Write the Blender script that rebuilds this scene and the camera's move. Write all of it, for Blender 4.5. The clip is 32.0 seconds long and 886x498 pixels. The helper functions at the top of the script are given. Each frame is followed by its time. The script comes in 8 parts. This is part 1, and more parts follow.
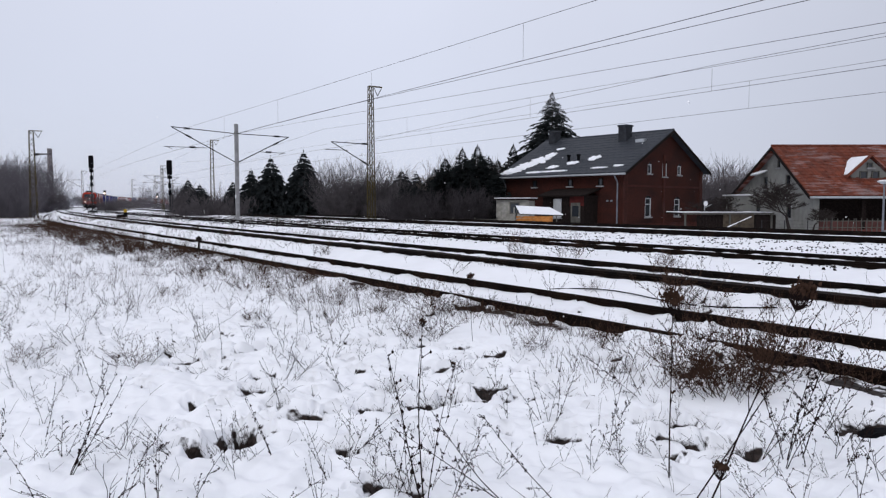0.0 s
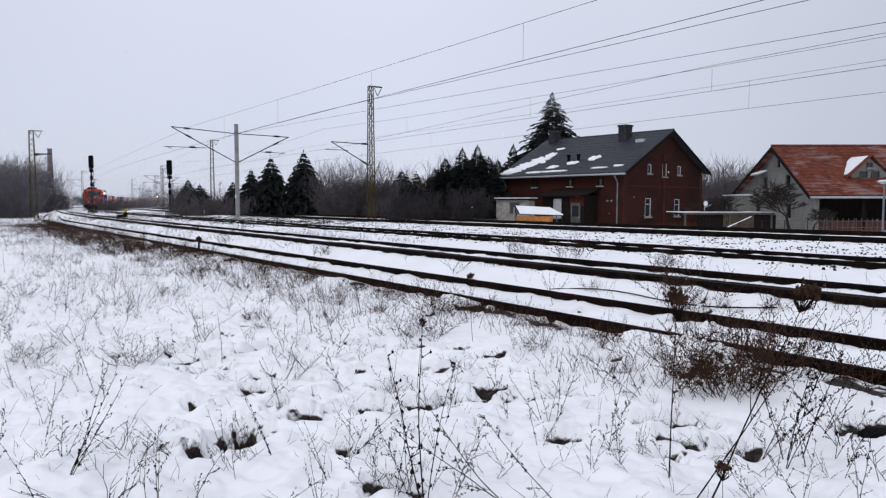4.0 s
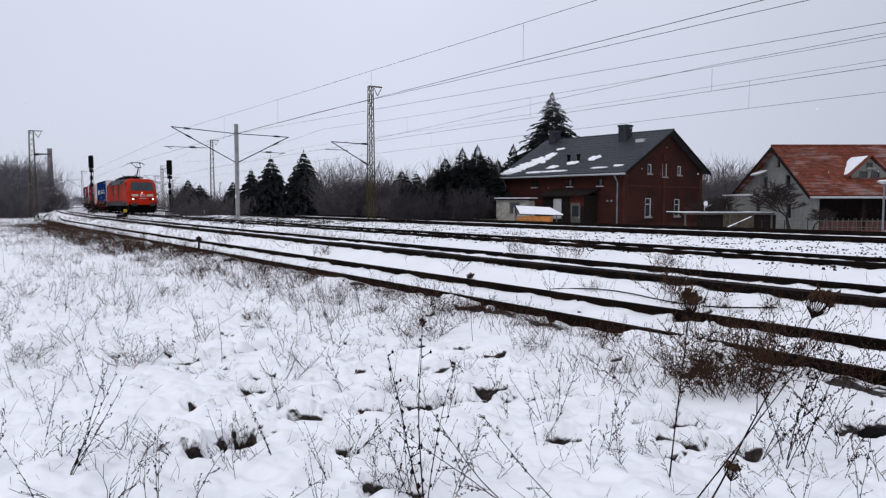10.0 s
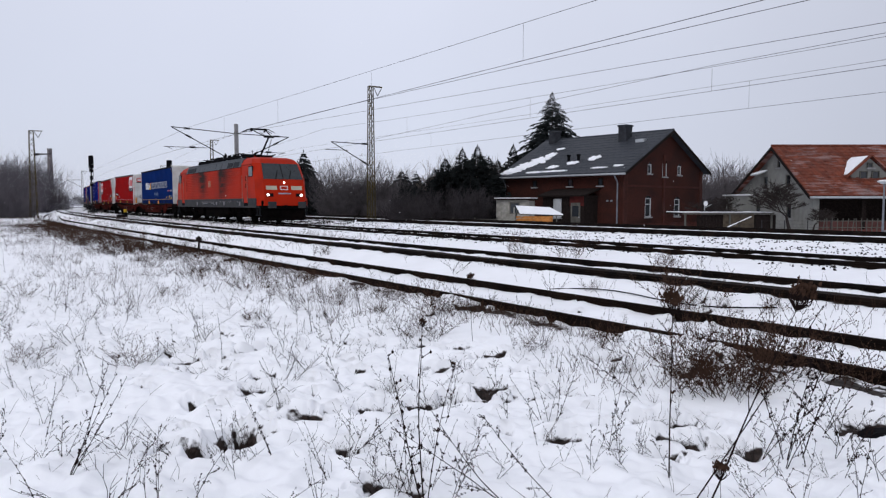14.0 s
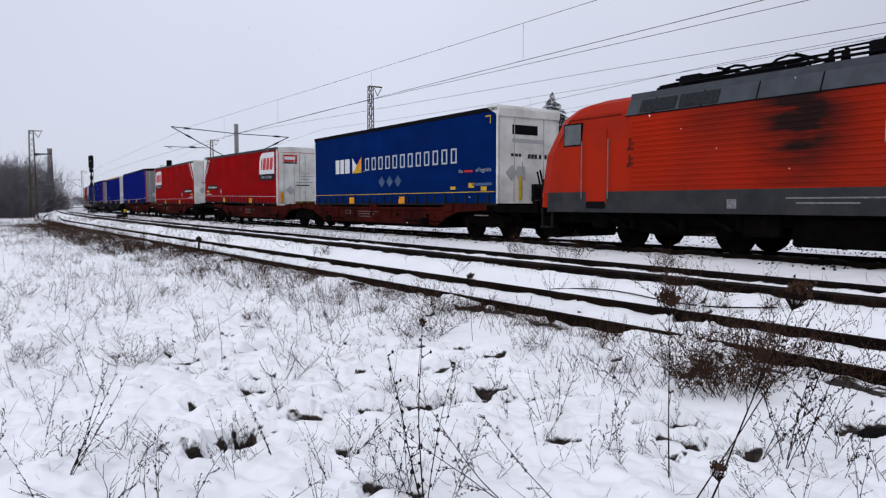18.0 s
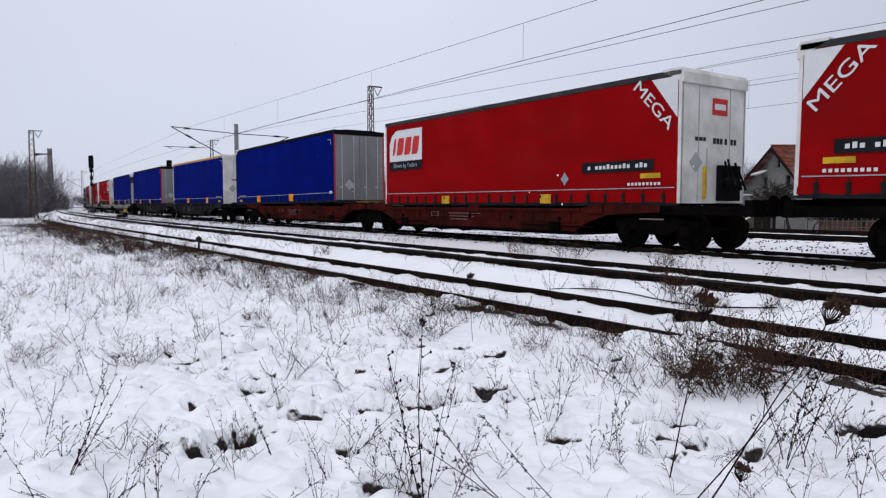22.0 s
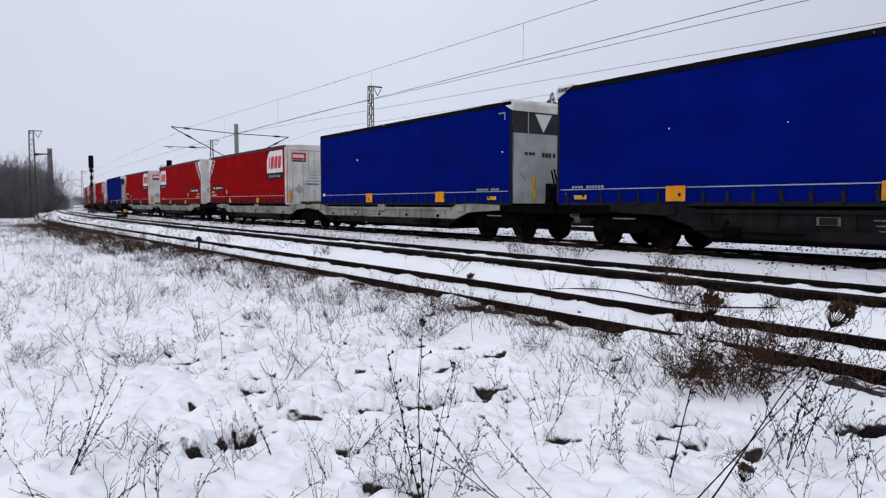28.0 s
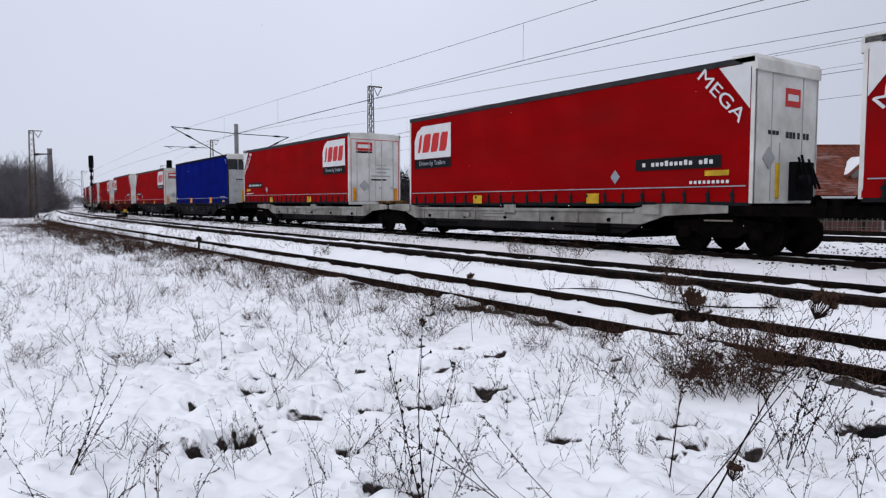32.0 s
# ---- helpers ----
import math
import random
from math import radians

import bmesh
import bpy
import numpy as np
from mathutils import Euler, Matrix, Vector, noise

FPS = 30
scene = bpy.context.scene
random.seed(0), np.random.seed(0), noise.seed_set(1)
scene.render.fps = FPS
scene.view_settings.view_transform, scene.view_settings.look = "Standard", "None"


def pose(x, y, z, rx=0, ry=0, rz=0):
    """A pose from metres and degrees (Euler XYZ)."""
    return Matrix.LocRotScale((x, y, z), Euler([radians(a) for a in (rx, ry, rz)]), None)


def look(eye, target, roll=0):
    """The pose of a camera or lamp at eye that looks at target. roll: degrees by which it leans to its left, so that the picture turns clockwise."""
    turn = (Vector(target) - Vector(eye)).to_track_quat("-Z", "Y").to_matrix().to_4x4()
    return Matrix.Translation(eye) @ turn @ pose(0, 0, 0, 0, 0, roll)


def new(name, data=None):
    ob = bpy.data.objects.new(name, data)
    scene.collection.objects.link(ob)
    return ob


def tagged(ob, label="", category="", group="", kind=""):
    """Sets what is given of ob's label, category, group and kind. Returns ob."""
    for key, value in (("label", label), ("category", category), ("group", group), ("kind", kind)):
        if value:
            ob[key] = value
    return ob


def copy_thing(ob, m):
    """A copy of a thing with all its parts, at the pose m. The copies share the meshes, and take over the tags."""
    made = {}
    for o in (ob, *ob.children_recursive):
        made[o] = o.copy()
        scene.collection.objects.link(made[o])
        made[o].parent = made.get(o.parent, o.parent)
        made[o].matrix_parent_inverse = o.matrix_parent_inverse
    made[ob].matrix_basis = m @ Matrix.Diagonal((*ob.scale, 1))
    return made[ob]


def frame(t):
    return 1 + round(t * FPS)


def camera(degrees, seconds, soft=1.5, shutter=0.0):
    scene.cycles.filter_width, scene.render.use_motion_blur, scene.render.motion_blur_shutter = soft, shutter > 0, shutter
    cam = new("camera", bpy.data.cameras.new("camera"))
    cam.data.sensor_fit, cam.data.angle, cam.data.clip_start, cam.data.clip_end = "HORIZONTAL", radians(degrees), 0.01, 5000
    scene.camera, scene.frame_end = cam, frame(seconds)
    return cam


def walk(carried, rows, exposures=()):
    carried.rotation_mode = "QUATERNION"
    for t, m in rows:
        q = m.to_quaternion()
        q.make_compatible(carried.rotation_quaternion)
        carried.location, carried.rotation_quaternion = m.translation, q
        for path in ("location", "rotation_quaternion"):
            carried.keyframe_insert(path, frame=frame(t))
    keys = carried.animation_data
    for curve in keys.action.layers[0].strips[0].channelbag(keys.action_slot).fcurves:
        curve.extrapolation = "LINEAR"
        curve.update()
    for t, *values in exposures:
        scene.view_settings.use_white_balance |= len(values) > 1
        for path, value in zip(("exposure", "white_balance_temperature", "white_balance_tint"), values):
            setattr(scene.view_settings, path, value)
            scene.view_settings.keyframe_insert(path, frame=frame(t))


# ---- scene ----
# ---- camera: on a tripod, never moves ----
cam = camera(64.83, 32.0, soft=1.25)
EYE = 1.121
_view = pose(0, 0, EYE, 90 - 3.71, 0, 0)
walk(cam, [(0, _view), (32, _view)], exposures=[(0, 0.16), (32, 0.16)])

# ---- light: closed winter overcast ----
world = bpy.data.worlds.new("overcast")
scene.world = world
world.use_nodes = True
_n, _l = world.node_tree.nodes, world.node_tree.links
_n.clear()
_sky = _n.new("ShaderNodeTexSky")
_sky.sky_type, _sky.sun_disc = "NISHITA", False
_sky.sun_elevation, _sky.sun_rotation = radians(32), radians(150)
_gain = _n.new("ShaderNodeVectorMath")
_gain.operation = "SCALE"
_gain.inputs["Scale"].default_value = 0.10
_tc = _n.new("ShaderNodeTexCoord")
_sep = _n.new("ShaderNodeSeparateXYZ")
_ramp = _n.new("ShaderNodeValToRGB")
_ramp.color_ramp.elements[0].position, _ramp.color_ramp.elements[0].color = 0.0, (0.60, 0.635, 0.765, 1)
_ramp.color_ramp.elements[1].position, _ramp.color_ramp.elements[1].color = 0.55, (0.75, 0.775, 0.89, 1)
_cl = _n.new("ShaderNodeTexNoise")
_cl.inputs["Scale"].default_value, _cl.inputs["Detail"].default_value = 2.2, 5
_clm = _n.new("ShaderNodeMapRange")
_clm.inputs["To Min"].default_value, _clm.inputs["To Max"].default_value = 0.93, 1.07
_cv = _n.new("ShaderNodeVectorMath")
_cv.operation = "SCALE"
_mix = _n.new("ShaderNodeMix")
_mix.data_type = "RGBA"
_mix.inputs[0].default_value = 0.93
_bg = _n.new("ShaderNodeBackground")
_out = _n.new("ShaderNodeOutputWorld")
_l.new(_tc.outputs["Generated"], _sep.inputs[0])
_l.new(_tc.outputs["Generated"], _cl.inputs["Vector"])
_l.new(_sep.outputs["Z"], _ramp.inputs[0])
_l.new(_cl.outputs["Fac"], _clm.inputs["Value"])
_l.new(_ramp.outputs["Color"], _cv.inputs[0])
_l.new(_clm.outputs[0], _cv.inputs["Scale"])
_l.new(_sky.outputs[0], _gain.inputs[0])
_l.new(_gain.outputs[0], _mix.inputs[6])
_l.new(_cv.outputs[0], _mix.inputs[7])
# sky brightness over X, fitted to the camera's view: brightest ahead, darkest to the east
_shift = _n.new("ShaderNodeMapRange")
_shift.inputs["From Min"].default_value, _shift.inputs["From Max"].default_value = -0.8, 0.8
_east = _n.new("ShaderNodeValToRGB")
_xtone = _east.color_ramp
_xtone.elements[0].position, _xtone.elements[0].color = 0.12, (0.92, 0.92, 0.92, 1)
_xtone.elements[1].position, _xtone.elements[1].color = 0.97, (0.69, 0.69, 0.69, 1)
_e = _xtone.elements.new(0.48)
_e.color = (1.0, 1.0, 1.0, 1)
_e = _xtone.elements.new(0.66)
_e.color = (0.92, 0.92, 0.92, 1)
_l.new(_sep.outputs["X"], _shift.inputs["Value"])
_l.new(_shift.outputs[0], _east.inputs[0])
_ev = _n.new("ShaderNodeVectorMath")
_ev.operation = "SCALE"
_l.new(_mix.outputs[2], _ev.inputs[0])
_l.new(_east.outputs[0], _ev.inputs["Scale"])
_l.new(_ev.outputs[0], _bg.inputs[0])
_bg.inputs[1].default_value = 1.0
_l.new(_bg.outputs[0], _out.inputs[0])
sun = new("sun", bpy.data.lights.new("sun", "SUN"))
sun.data.energy, sun.data.angle, sun.data.color = 0.6, radians(25), (1.0, 0.97, 0.93)
sun.matrix_world = look((-20, -35, 34), (0, 0, 0))


# ---- materials ----
def mat(name, base, rough=0.7, metal=0.0, var=0.25, scale=3.0, bump=0.0, bscale=40.0, dirt=None, dirt_amt=0.0, dscale=1.5, spec=0.18, rnd=0.0, stretch=None, world=False, dust=0.0):
    m = bpy.data.materials.new(name)
    m.use_nodes = True
    n, l = m.node_tree.nodes, m.node_tree.links
    bs = n["Principled BSDF"]
    bs.inputs["Roughness"].default_value, bs.inputs["Metallic"].default_value = rough, metal
    bs.inputs["Specular IOR Level"].default_value = spec
    tc = n.new("ShaderNodeTexCoord")
    mp = n.new("ShaderNodeMapping")
    if stretch:
        mp.inputs["Scale"].default_value = stretch
    l.new(n.new("ShaderNodeNewGeometry").outputs["Position"] if world else tc.outputs["Object"], mp.inputs["Vector"])
    no = n.new("ShaderNodeTexNoise")
    no.inputs["Scale"].default_value, no.inputs["Detail"].default_value = scale, 6
    l.new(mp.outputs[0], no.inputs["Vector"])
    mr = n.new("ShaderNodeMapRange")
    mr.inputs["From Min"].default_value, mr.inputs["From Max"].default_value = 0.3, 0.7
    mr.inputs["To Min"].default_value, mr.inputs["To Max"].default_value = 1 - var, 1 + var
    l.new(no.outputs["Fac"], mr.inputs["Value"])
    sc = n.new("ShaderNodeVectorMath")
    sc.operation = "SCALE"
    sc.inputs[0].default_value = base
    l.new(mr.outputs[0], sc.inputs["Scale"])
    col = sc.outputs[0]
    if rnd:
        oi = n.new("ShaderNodeObjectInfo")
        rr = n.new("ShaderNodeMapRange")
        rr.inputs["To Min"].default_value, rr.inputs["To Max"].default_value = 1 - rnd, 1 + rnd
        l.new(oi.outputs["Random"], rr.inputs["Value"])
        s2 = n.new("ShaderNodeVectorMath")
        s2.operation = "SCALE"
        l.new(col, s2.inputs[0])
        l.new(rr.outputs[0], s2.inputs["Scale"])
        col = s2.outputs[0]
    if dirt:
        dn = n.new("ShaderNodeTexNoise")
        dn.inputs["Scale"].default_value, dn.inputs["Detail"].default_value = dscale, 8
        l.new(mp.outputs[0], dn.inputs["Vector"])
        dr = n.new("ShaderNodeMapRange")
        dr.inputs["From Min"].default_value, dr.inputs["From Max"].default_value = 0.45, 0.75
        dr.inputs["To Max"].default_value = dirt_amt
        l.new(dn.outputs["Fac"], dr.inputs["Value"])
        mx = n.new("ShaderNodeMix")
        mx.data_type = "RGBA"
        mx.inputs[7].default_value = (*dirt, 1)
        l.new(dr.outputs[0], mx.inputs[0])
        l.new(col, mx.inputs[6])
        col = mx.outputs[2]
    if dust:
        # blown snow lying in thin streaks
        sm = n.new("ShaderNodeMapping")
        sm.inputs["Scale"].default_value = (0.55, 2.0, 5.0)
        l.new(n.new("ShaderNodeNewGeometry").outputs["Position"], sm.inputs["Vector"])
        big = n.new("ShaderNodeTexNoise")
        big.inputs["Scale"].default_value, big.inputs["Detail"].default_value = 0.45, 2
        l.new(n.new("ShaderNodeNewGeometry").outputs["Position"], big.inputs["Vector"])
        fin = n.new("ShaderNodeTexNoise")
        fin.inputs["Scale"].default_value, fin.inputs["Detail"].default_value = 1.6, 5
        l.new(sm.outputs[0], fin.inputs["Vector"])
        am = n.new("ShaderNodeMath")
        am.operation = "ADD"
        l.new(big.outputs["Fac"], am.inputs[0])
        l.new(fin.outputs["Fac"], am.inputs[1])
        ar = n.new("ShaderNodeMapRange")
        ar.inputs["From Min"].default_value, ar.inputs["From Max"].default_value, ar.inputs["To Max"].default_value = 1.03, 1.22, dust
        l.new(am.outputs[0], ar.inputs["Value"])
        dx = n.new("ShaderNodeMix")
        dx.data_type = "RGBA"
        dx.inputs[7].default_value = (0.8, 0.81, 0.84, 1)
        l.new(ar.outputs[0], dx.inputs[0])
        l.new(col, dx.inputs[6])
        col = dx.outputs[2]
    l.new(col, bs.inputs["Base Color"])
    if bump:
        bn = n.new("ShaderNodeTexNoise")
        bn.inputs["Scale"].default_value, bn.inputs["Detail"].default_value = bscale, 5
        l.new(mp.outputs[0], bn.inputs["Vector"])
        bp = n.new("ShaderNodeBump")
        bp.inputs["Strength"].default_value, bp.inputs["Distance"].default_value = bump, 0.02
        l.new(bn.outputs["Fac"], bp.inputs["Height"])
        l.new(bp.outputs[0], bs.inputs["Normal"])
    return m


def glow(name, color, strength):
    m = bpy.data.materials.new(name)
    m.use_nodes = True
    bs = m.node_tree.nodes["Principled BSDF"]
    bs.inputs["Base Color"].default_value = (*color, 1)
    bs.inputs["Emission Color"].default_value = (*color, 1)
    bs.inputs["Emission Strength"].default_value = strength
    return m


SNOW = mat("snow", (0.86, 0.87, 0.90), 0.75, var=0.035, scale=1.3, bump=0.25, bscale=14, spec=0.25)
EARTH = mat("bare_earth", (0.075, 0.055, 0.045), 0.95, var=0.45, scale=30, bump=0.8, bscale=60)
RAILM = mat("rail_steel", (0.007, 0.0055, 0.005), 0.85, spec=0.04, metal=0.0, var=0.4, scale=6, dirt=(0.03, 0.017, 0.011), dirt_amt=0.5)
RUST = mat("rusty_rail", (0.007, 0.0048, 0.004), 0.95, 0.0, spec=0.04, var=0.45, scale=8, bump=0.4, dirt=(0.026, 0.015, 0.010), dirt_amt=0.6, dscale=1.5)
SLEEPER = mat("sleeper_wood", (0.018, 0.014, 0.012), 0.95, spec=0.05, var=0.4, scale=9, bump=0.5, rnd=0.3)
STONE = mat("ballast_stone", (0.024, 0.020, 0.019), 0.95, spec=0.05, var=0.5, scale=12)
BRICK = mat("brick_red", (0.044, 0.0125, 0.009), 0.9, var=0.35, scale=5, bump=0.3, dirt=(0.05, 0.03, 0.028), dirt_amt=0.6, dscale=0.7, rnd=0.25)
MORTAR = mat("brick_wall", (0.042, 0.012, 0.0085), 0.95, var=0.7, scale=9.0, bump=0.4, dirt=(0.014, 0.008, 0.0075), dirt_amt=0.8, dscale=0.45, stretch=(1, 1, 2.2))
SLATE = mat("roof_slate", (0.028, 0.032, 0.040), 0.6, var=0.3, scale=2.5, bump=0.3, rnd=0.10, dirt=(0.07, 0.072, 0.08), dirt_amt=0.3)
TILE = mat("roof_tile_red", (0.135, 0.034, 0.018), 0.8, var=0.3, scale=3, bump=0.3, rnd=0.2, dirt=(0.09, 0.035, 0.026), dirt_amt=0.6, world=True, dust=0.13)
PLASTER = mat("grey_plaster", (0.205, 0.207, 0.195), 0.95, var=0.14, scale=2, bump=0.3, dirt=(0.10, 0.095, 0.085), dirt_amt=0.6, dscale=0.6)
WHITE = mat("white_paint", (0.72, 0.73, 0.74), 0.5, var=0.06, scale=4)
DARKWOOD = mat("dark_wood", (0.015, 0.011, 0.010), 0.95, spec=0.06, var=0.4, scale=8, bump=0.3)
GREYWOOD = mat("weathered_wood", (0.085, 0.082, 0.072), 0.9, var=0.3, scale=6, bump=0.4, stretch=(1, 1, 0.2))
ORANGEWOOD = mat("orange_board", (0.42, 0.17, 0.045), 0.8, var=0.3, scale=4, bump=0.2)
GLASS = mat("window_glass", (0.02, 0.024, 0.03), 0.08, var=0.2, scale=1.5, spec=0.5)
CONCRETE = mat("concrete", (0.24, 0.24, 0.245), 0.9, var=0.2, scale=4, bump=0.3, dirt=(0.12, 0.12, 0.12), dirt_amt=0.5)
LATTICE = mat("mast_paint", (0.050, 0.040, 0.020), 0.85, 0.0, var=0.35, scale=5, dirt=(0.11, 0.082, 0.018), dirt_amt=0.8, dscale=1.2)
IRON = mat("dark_iron", (0.022, 0.022, 0.024), 0.7, 0.0, var=0.3, scale=6)
WIRE = mat("copper_wire", (0.06, 0.06, 0.065), 0.7, 0.0, var=0.2)
ZINC = mat("zinc", (0.42, 0.44, 0.46), 0.5, 0.6, var=0.15, scale=5)
BARK = mat("bark", (0.028, 0.022, 0.020), 0.95, var=0.4, scale=9, bump=0.4)
NEEDLE = mat("spruce_needles", (0.022, 0.026, 0.027), 0.95, spec=0.05, var=0.5, scale=2.0)
NEEDLE2 = mat("dark_needles", (0.016, 0.019, 0.019), 0.95, spec=0.05, var=0.5, scale=1.2)
TWIG = mat("bare_twigs", (0.092, 0.082, 0.086), 0.95, var=0.4, scale=2.0)
STALK = mat("dry_stalk", (0.016, 0.010, 0.009), 0.95, spec=0.05, var=0.45, scale=14)
STALK2 = mat("dry_brown_weed", (0.046, 0.026, 0.018), 0.95, spec=0.05, var=0.5, scale=10)
STRAW = mat("pale_straw", (0.26, 0.20, 0.14), 0.9, var=0.4, scale=12)


# ---- mesh helpers ----
def part(name, bm, material, parent=None, label="", smooth=False):
    me = bpy.data.meshes.new(name)
    bmesh.ops.recalc_face_normals(bm, faces=bm.faces)
    if smooth:
        for f in bm.faces:
            f.smooth = True
    bm.to_mesh(me)
    bm.free()
    for m in material if isinstance(material, (list, tuple)) else [material]:
        me.materials.append(m)
    ob = new(name, me)
    if parent:
        ob.parent = parent
    if label:
        ob["label"] = label
    return ob


def mesh_part(name, verts, faces, material, parent=None, label=""):
    me = bpy.data.meshes.new(name)
    me.from_pydata(verts, [], faces)
    me.materials.append(material)
    ob = new(name, me)
    if parent:
        ob.parent = parent
    if label:
        ob["label"] = label
    return ob


def shared(name, me, parent, m):
    ob = new(name, me)
    ob.parent = parent
    ob.matrix_local = m
    return ob


def thing(name, m, label, category, group="", kind=""):
    ob = new(name)
    ob.matrix_world = m
    ob.empty_display_size = 0.2
    return tagged(ob, label, category, group, kind)


def box(bm, x0, x1, y0, y1, z0, z1, bev=0.0, m=None):
    vs = [bm.verts.new(Vector((x, y, z)) if m is None else m @ Vector((x, y, z))) for z in (z0, z1) for x, y in ((x0, y0), (x1, y0), (x1, y1), (x0, y1))]
    fs = [bm.faces.new([vs[i] for i in q]) for q in ((0, 3, 2, 1), (4, 5, 6, 7), (0, 1, 5, 4), (1, 2, 6, 5), (2, 3, 7, 6), (3, 0, 4, 7))]
    if bev:
        es = {e for f in fs for e in f.edges}
        bmesh.ops.bevel(bm, geom=list(es), offset=bev, segments=1, affect="EDGES")
    return bm


def B(*a, **k):
    return box(bmesh.new(), *a, **k)


def tube(bm, p0, p1, r0, r1=None, seg=6):
    p0, p1 = Vector(p0), Vector(p1)
    r1 = r0 if r1 is None else r1
    d = p1 - p0
    if d.length < 1e-6:
        return bm
    d.normalize()
    a = d.orthogonal().normalized()
    b = d.cross(a)
    ring = [[bm.verts.new(p + r * (math.cos(2 * math.pi * i / seg) * a + math.sin(2 * math.pi * i / seg) * b)) for i in range(seg)] for p, r in ((p0, r0), (p1, r1))]
    for i in range(seg):
        j = (i + 1) % seg
        bm.faces.new((ring[0][i], ring[0][j], ring[1][j], ring[1][i]))
    bm.faces.new(ring[0][::-1])
    bm.faces.new(ring[1])
    return bm


def T(*a, **k):
    return tube(bmesh.new(), *a, **k)


def prism(bm, poly, axis, lo, hi):
    """poly: 2D points; axis 0: (y, z) along x; 1: (x, z) along y; 2: (x, y) along z."""
    def at3(p, t):
        return (t, p[0], p[1]) if axis == 0 else (p[0], t, p[1]) if axis == 1 else (p[0], p[1], t)
    a = [bm.verts.new(at3(p, lo)) for p in poly]
    b = [bm.verts.new(at3(p, hi)) for p in poly]
    n = len(poly)
    for i in range(n):
        bm.faces.new((a[i], a[(i + 1) % n], b[(i + 1) % n], b[i]))
    bm.faces.new(a[::-1])
    bm.faces.new(b)
    return bm


def words(name, text, size, material, parent, m, label=""):
    cu = bpy.data.curves.new(name, "FONT")
    cu.body, cu.size, cu.extrude = text, size, 0.004
    cu.align_x, cu.align_y = "CENTER", "CENTER"
    tmp = bpy.data.objects.new(name, cu)
    me = bpy.data.meshes.new_from_object(tmp)
    bpy.data.objects.remove(tmp)
    me.materials.clear()
    me.materials.append(material)
    ob = new(name, me)
    ob.parent = parent
    ob.matrix_local = m
    if label:
        ob["label"] = label
    return ob


# ---- the line of the tracks: s runs away from the camera along the main track, off is measured towards the camera ----
_S = np.arange(-120, 761, 1.0)
_K = np.interp(_S, [0, 30, 60, 90], [0.00026, 0.00051, 0.00098, 0.00094])
_A = np.cumsum(_K)
_A = _A - _A[120] + radians(-34.81)
_X = np.cumsum(np.sin(_A))
_Y = np.cumsum(np.cos(_A))
_X, _Y = _X - _X[120] + 6.0, _Y - _Y[120] + 17.74


def along(s, off=0.0):
    a = float(np.interp(s, _S, _A))
    return float(np.interp(s, _S, _X)) - math.cos(a) * off, float(np.interp(s, _S, _Y)) + math.sin(a) * off, a


def offsets(x, y):
    """Track coordinates (s, off) of many points."""
    so, oo = np.empty(len(x)), np.empty(len(x))
    for i in range(0, len(x), 20000):
        xs, ys = x[i:i + 20000, None], y[i:i + 20000, None]
        j = np.argmin((xs - _X[None, ::4]) ** 2 + (ys - _Y[None, ::4]) ** 2, axis=1) * 4
        dx, dy = xs[:, 0] - _X[j], ys[:, 0] - _Y[j]
        so[i:i + 20000] = _S[j] + dx * np.sin(_A[j]) + dy * np.cos(_A[j])
        oo[i:i + 20000] = -(dx * np.cos(_A[j]) - dy * np.sin(_A[j]))
    return so, oo


def track1_off(s):
    return float(np.interp(s, [-60, 0, 40, 58, 75, 90, 105, 120, 180], [8.05, 8.15, 8.7, 8.95, 8.15, 7.3, 6.3, 5.6, 5.5]))


def ground_z(s, off):
    """Height of the snow surface (rail tops of the main track are 0)."""
    prof = np.interp(off, [-60, -26, -18, -16.5, -12.6, -11.5, -6.8, -5.8, -2.6, -1.9, 1.9, 3.0, 4.2, 6.7, 7.35, 9.4, 11.0, 40],
                     [-0.95, -0.9, -0.75, -0.14, -0.13, -0.12, -0.11, -0.18, -0.20, -0.11, -0.11, -0.20, -0.10, -0.11, -0.36, -0.37, -0.44, -0.5])
    return prof
# ---- ground: one sheet of snow from the tripod to the horizon ----
SPOTS = [(-0.50, 5.21, .17), (-0.18, 5.51, .15), (0.16, 5.51, .19), (-1.56, 4.34, .20), (-1.35, 4.55, .16), (1.56, 4.49, .15), (1.91, 4.43, .17), (1.53, 4.93, .17), (-2.53, 6.96, .22),
         (-2.25, 6.53, .18), (2.98, 4.71, .24), (0.76, 4.46, .12), (-0.28, 3.74, .16), (-1.55, 5.73, .14), (-1.27, 5.37, .12), (0.52, 7.00, .20), (0.39, 5.82, .15), (-0.45, 6.00, .14),
         (-0.26, 7.48, .16), (-1.00, 4.97, .12), (-4.25, 7.49, .16), (-3.43, 7.28, .10), (-2.88, 7.42, .14), (0.1, 7.4, .16), (-0.6, 4.3, .08)]


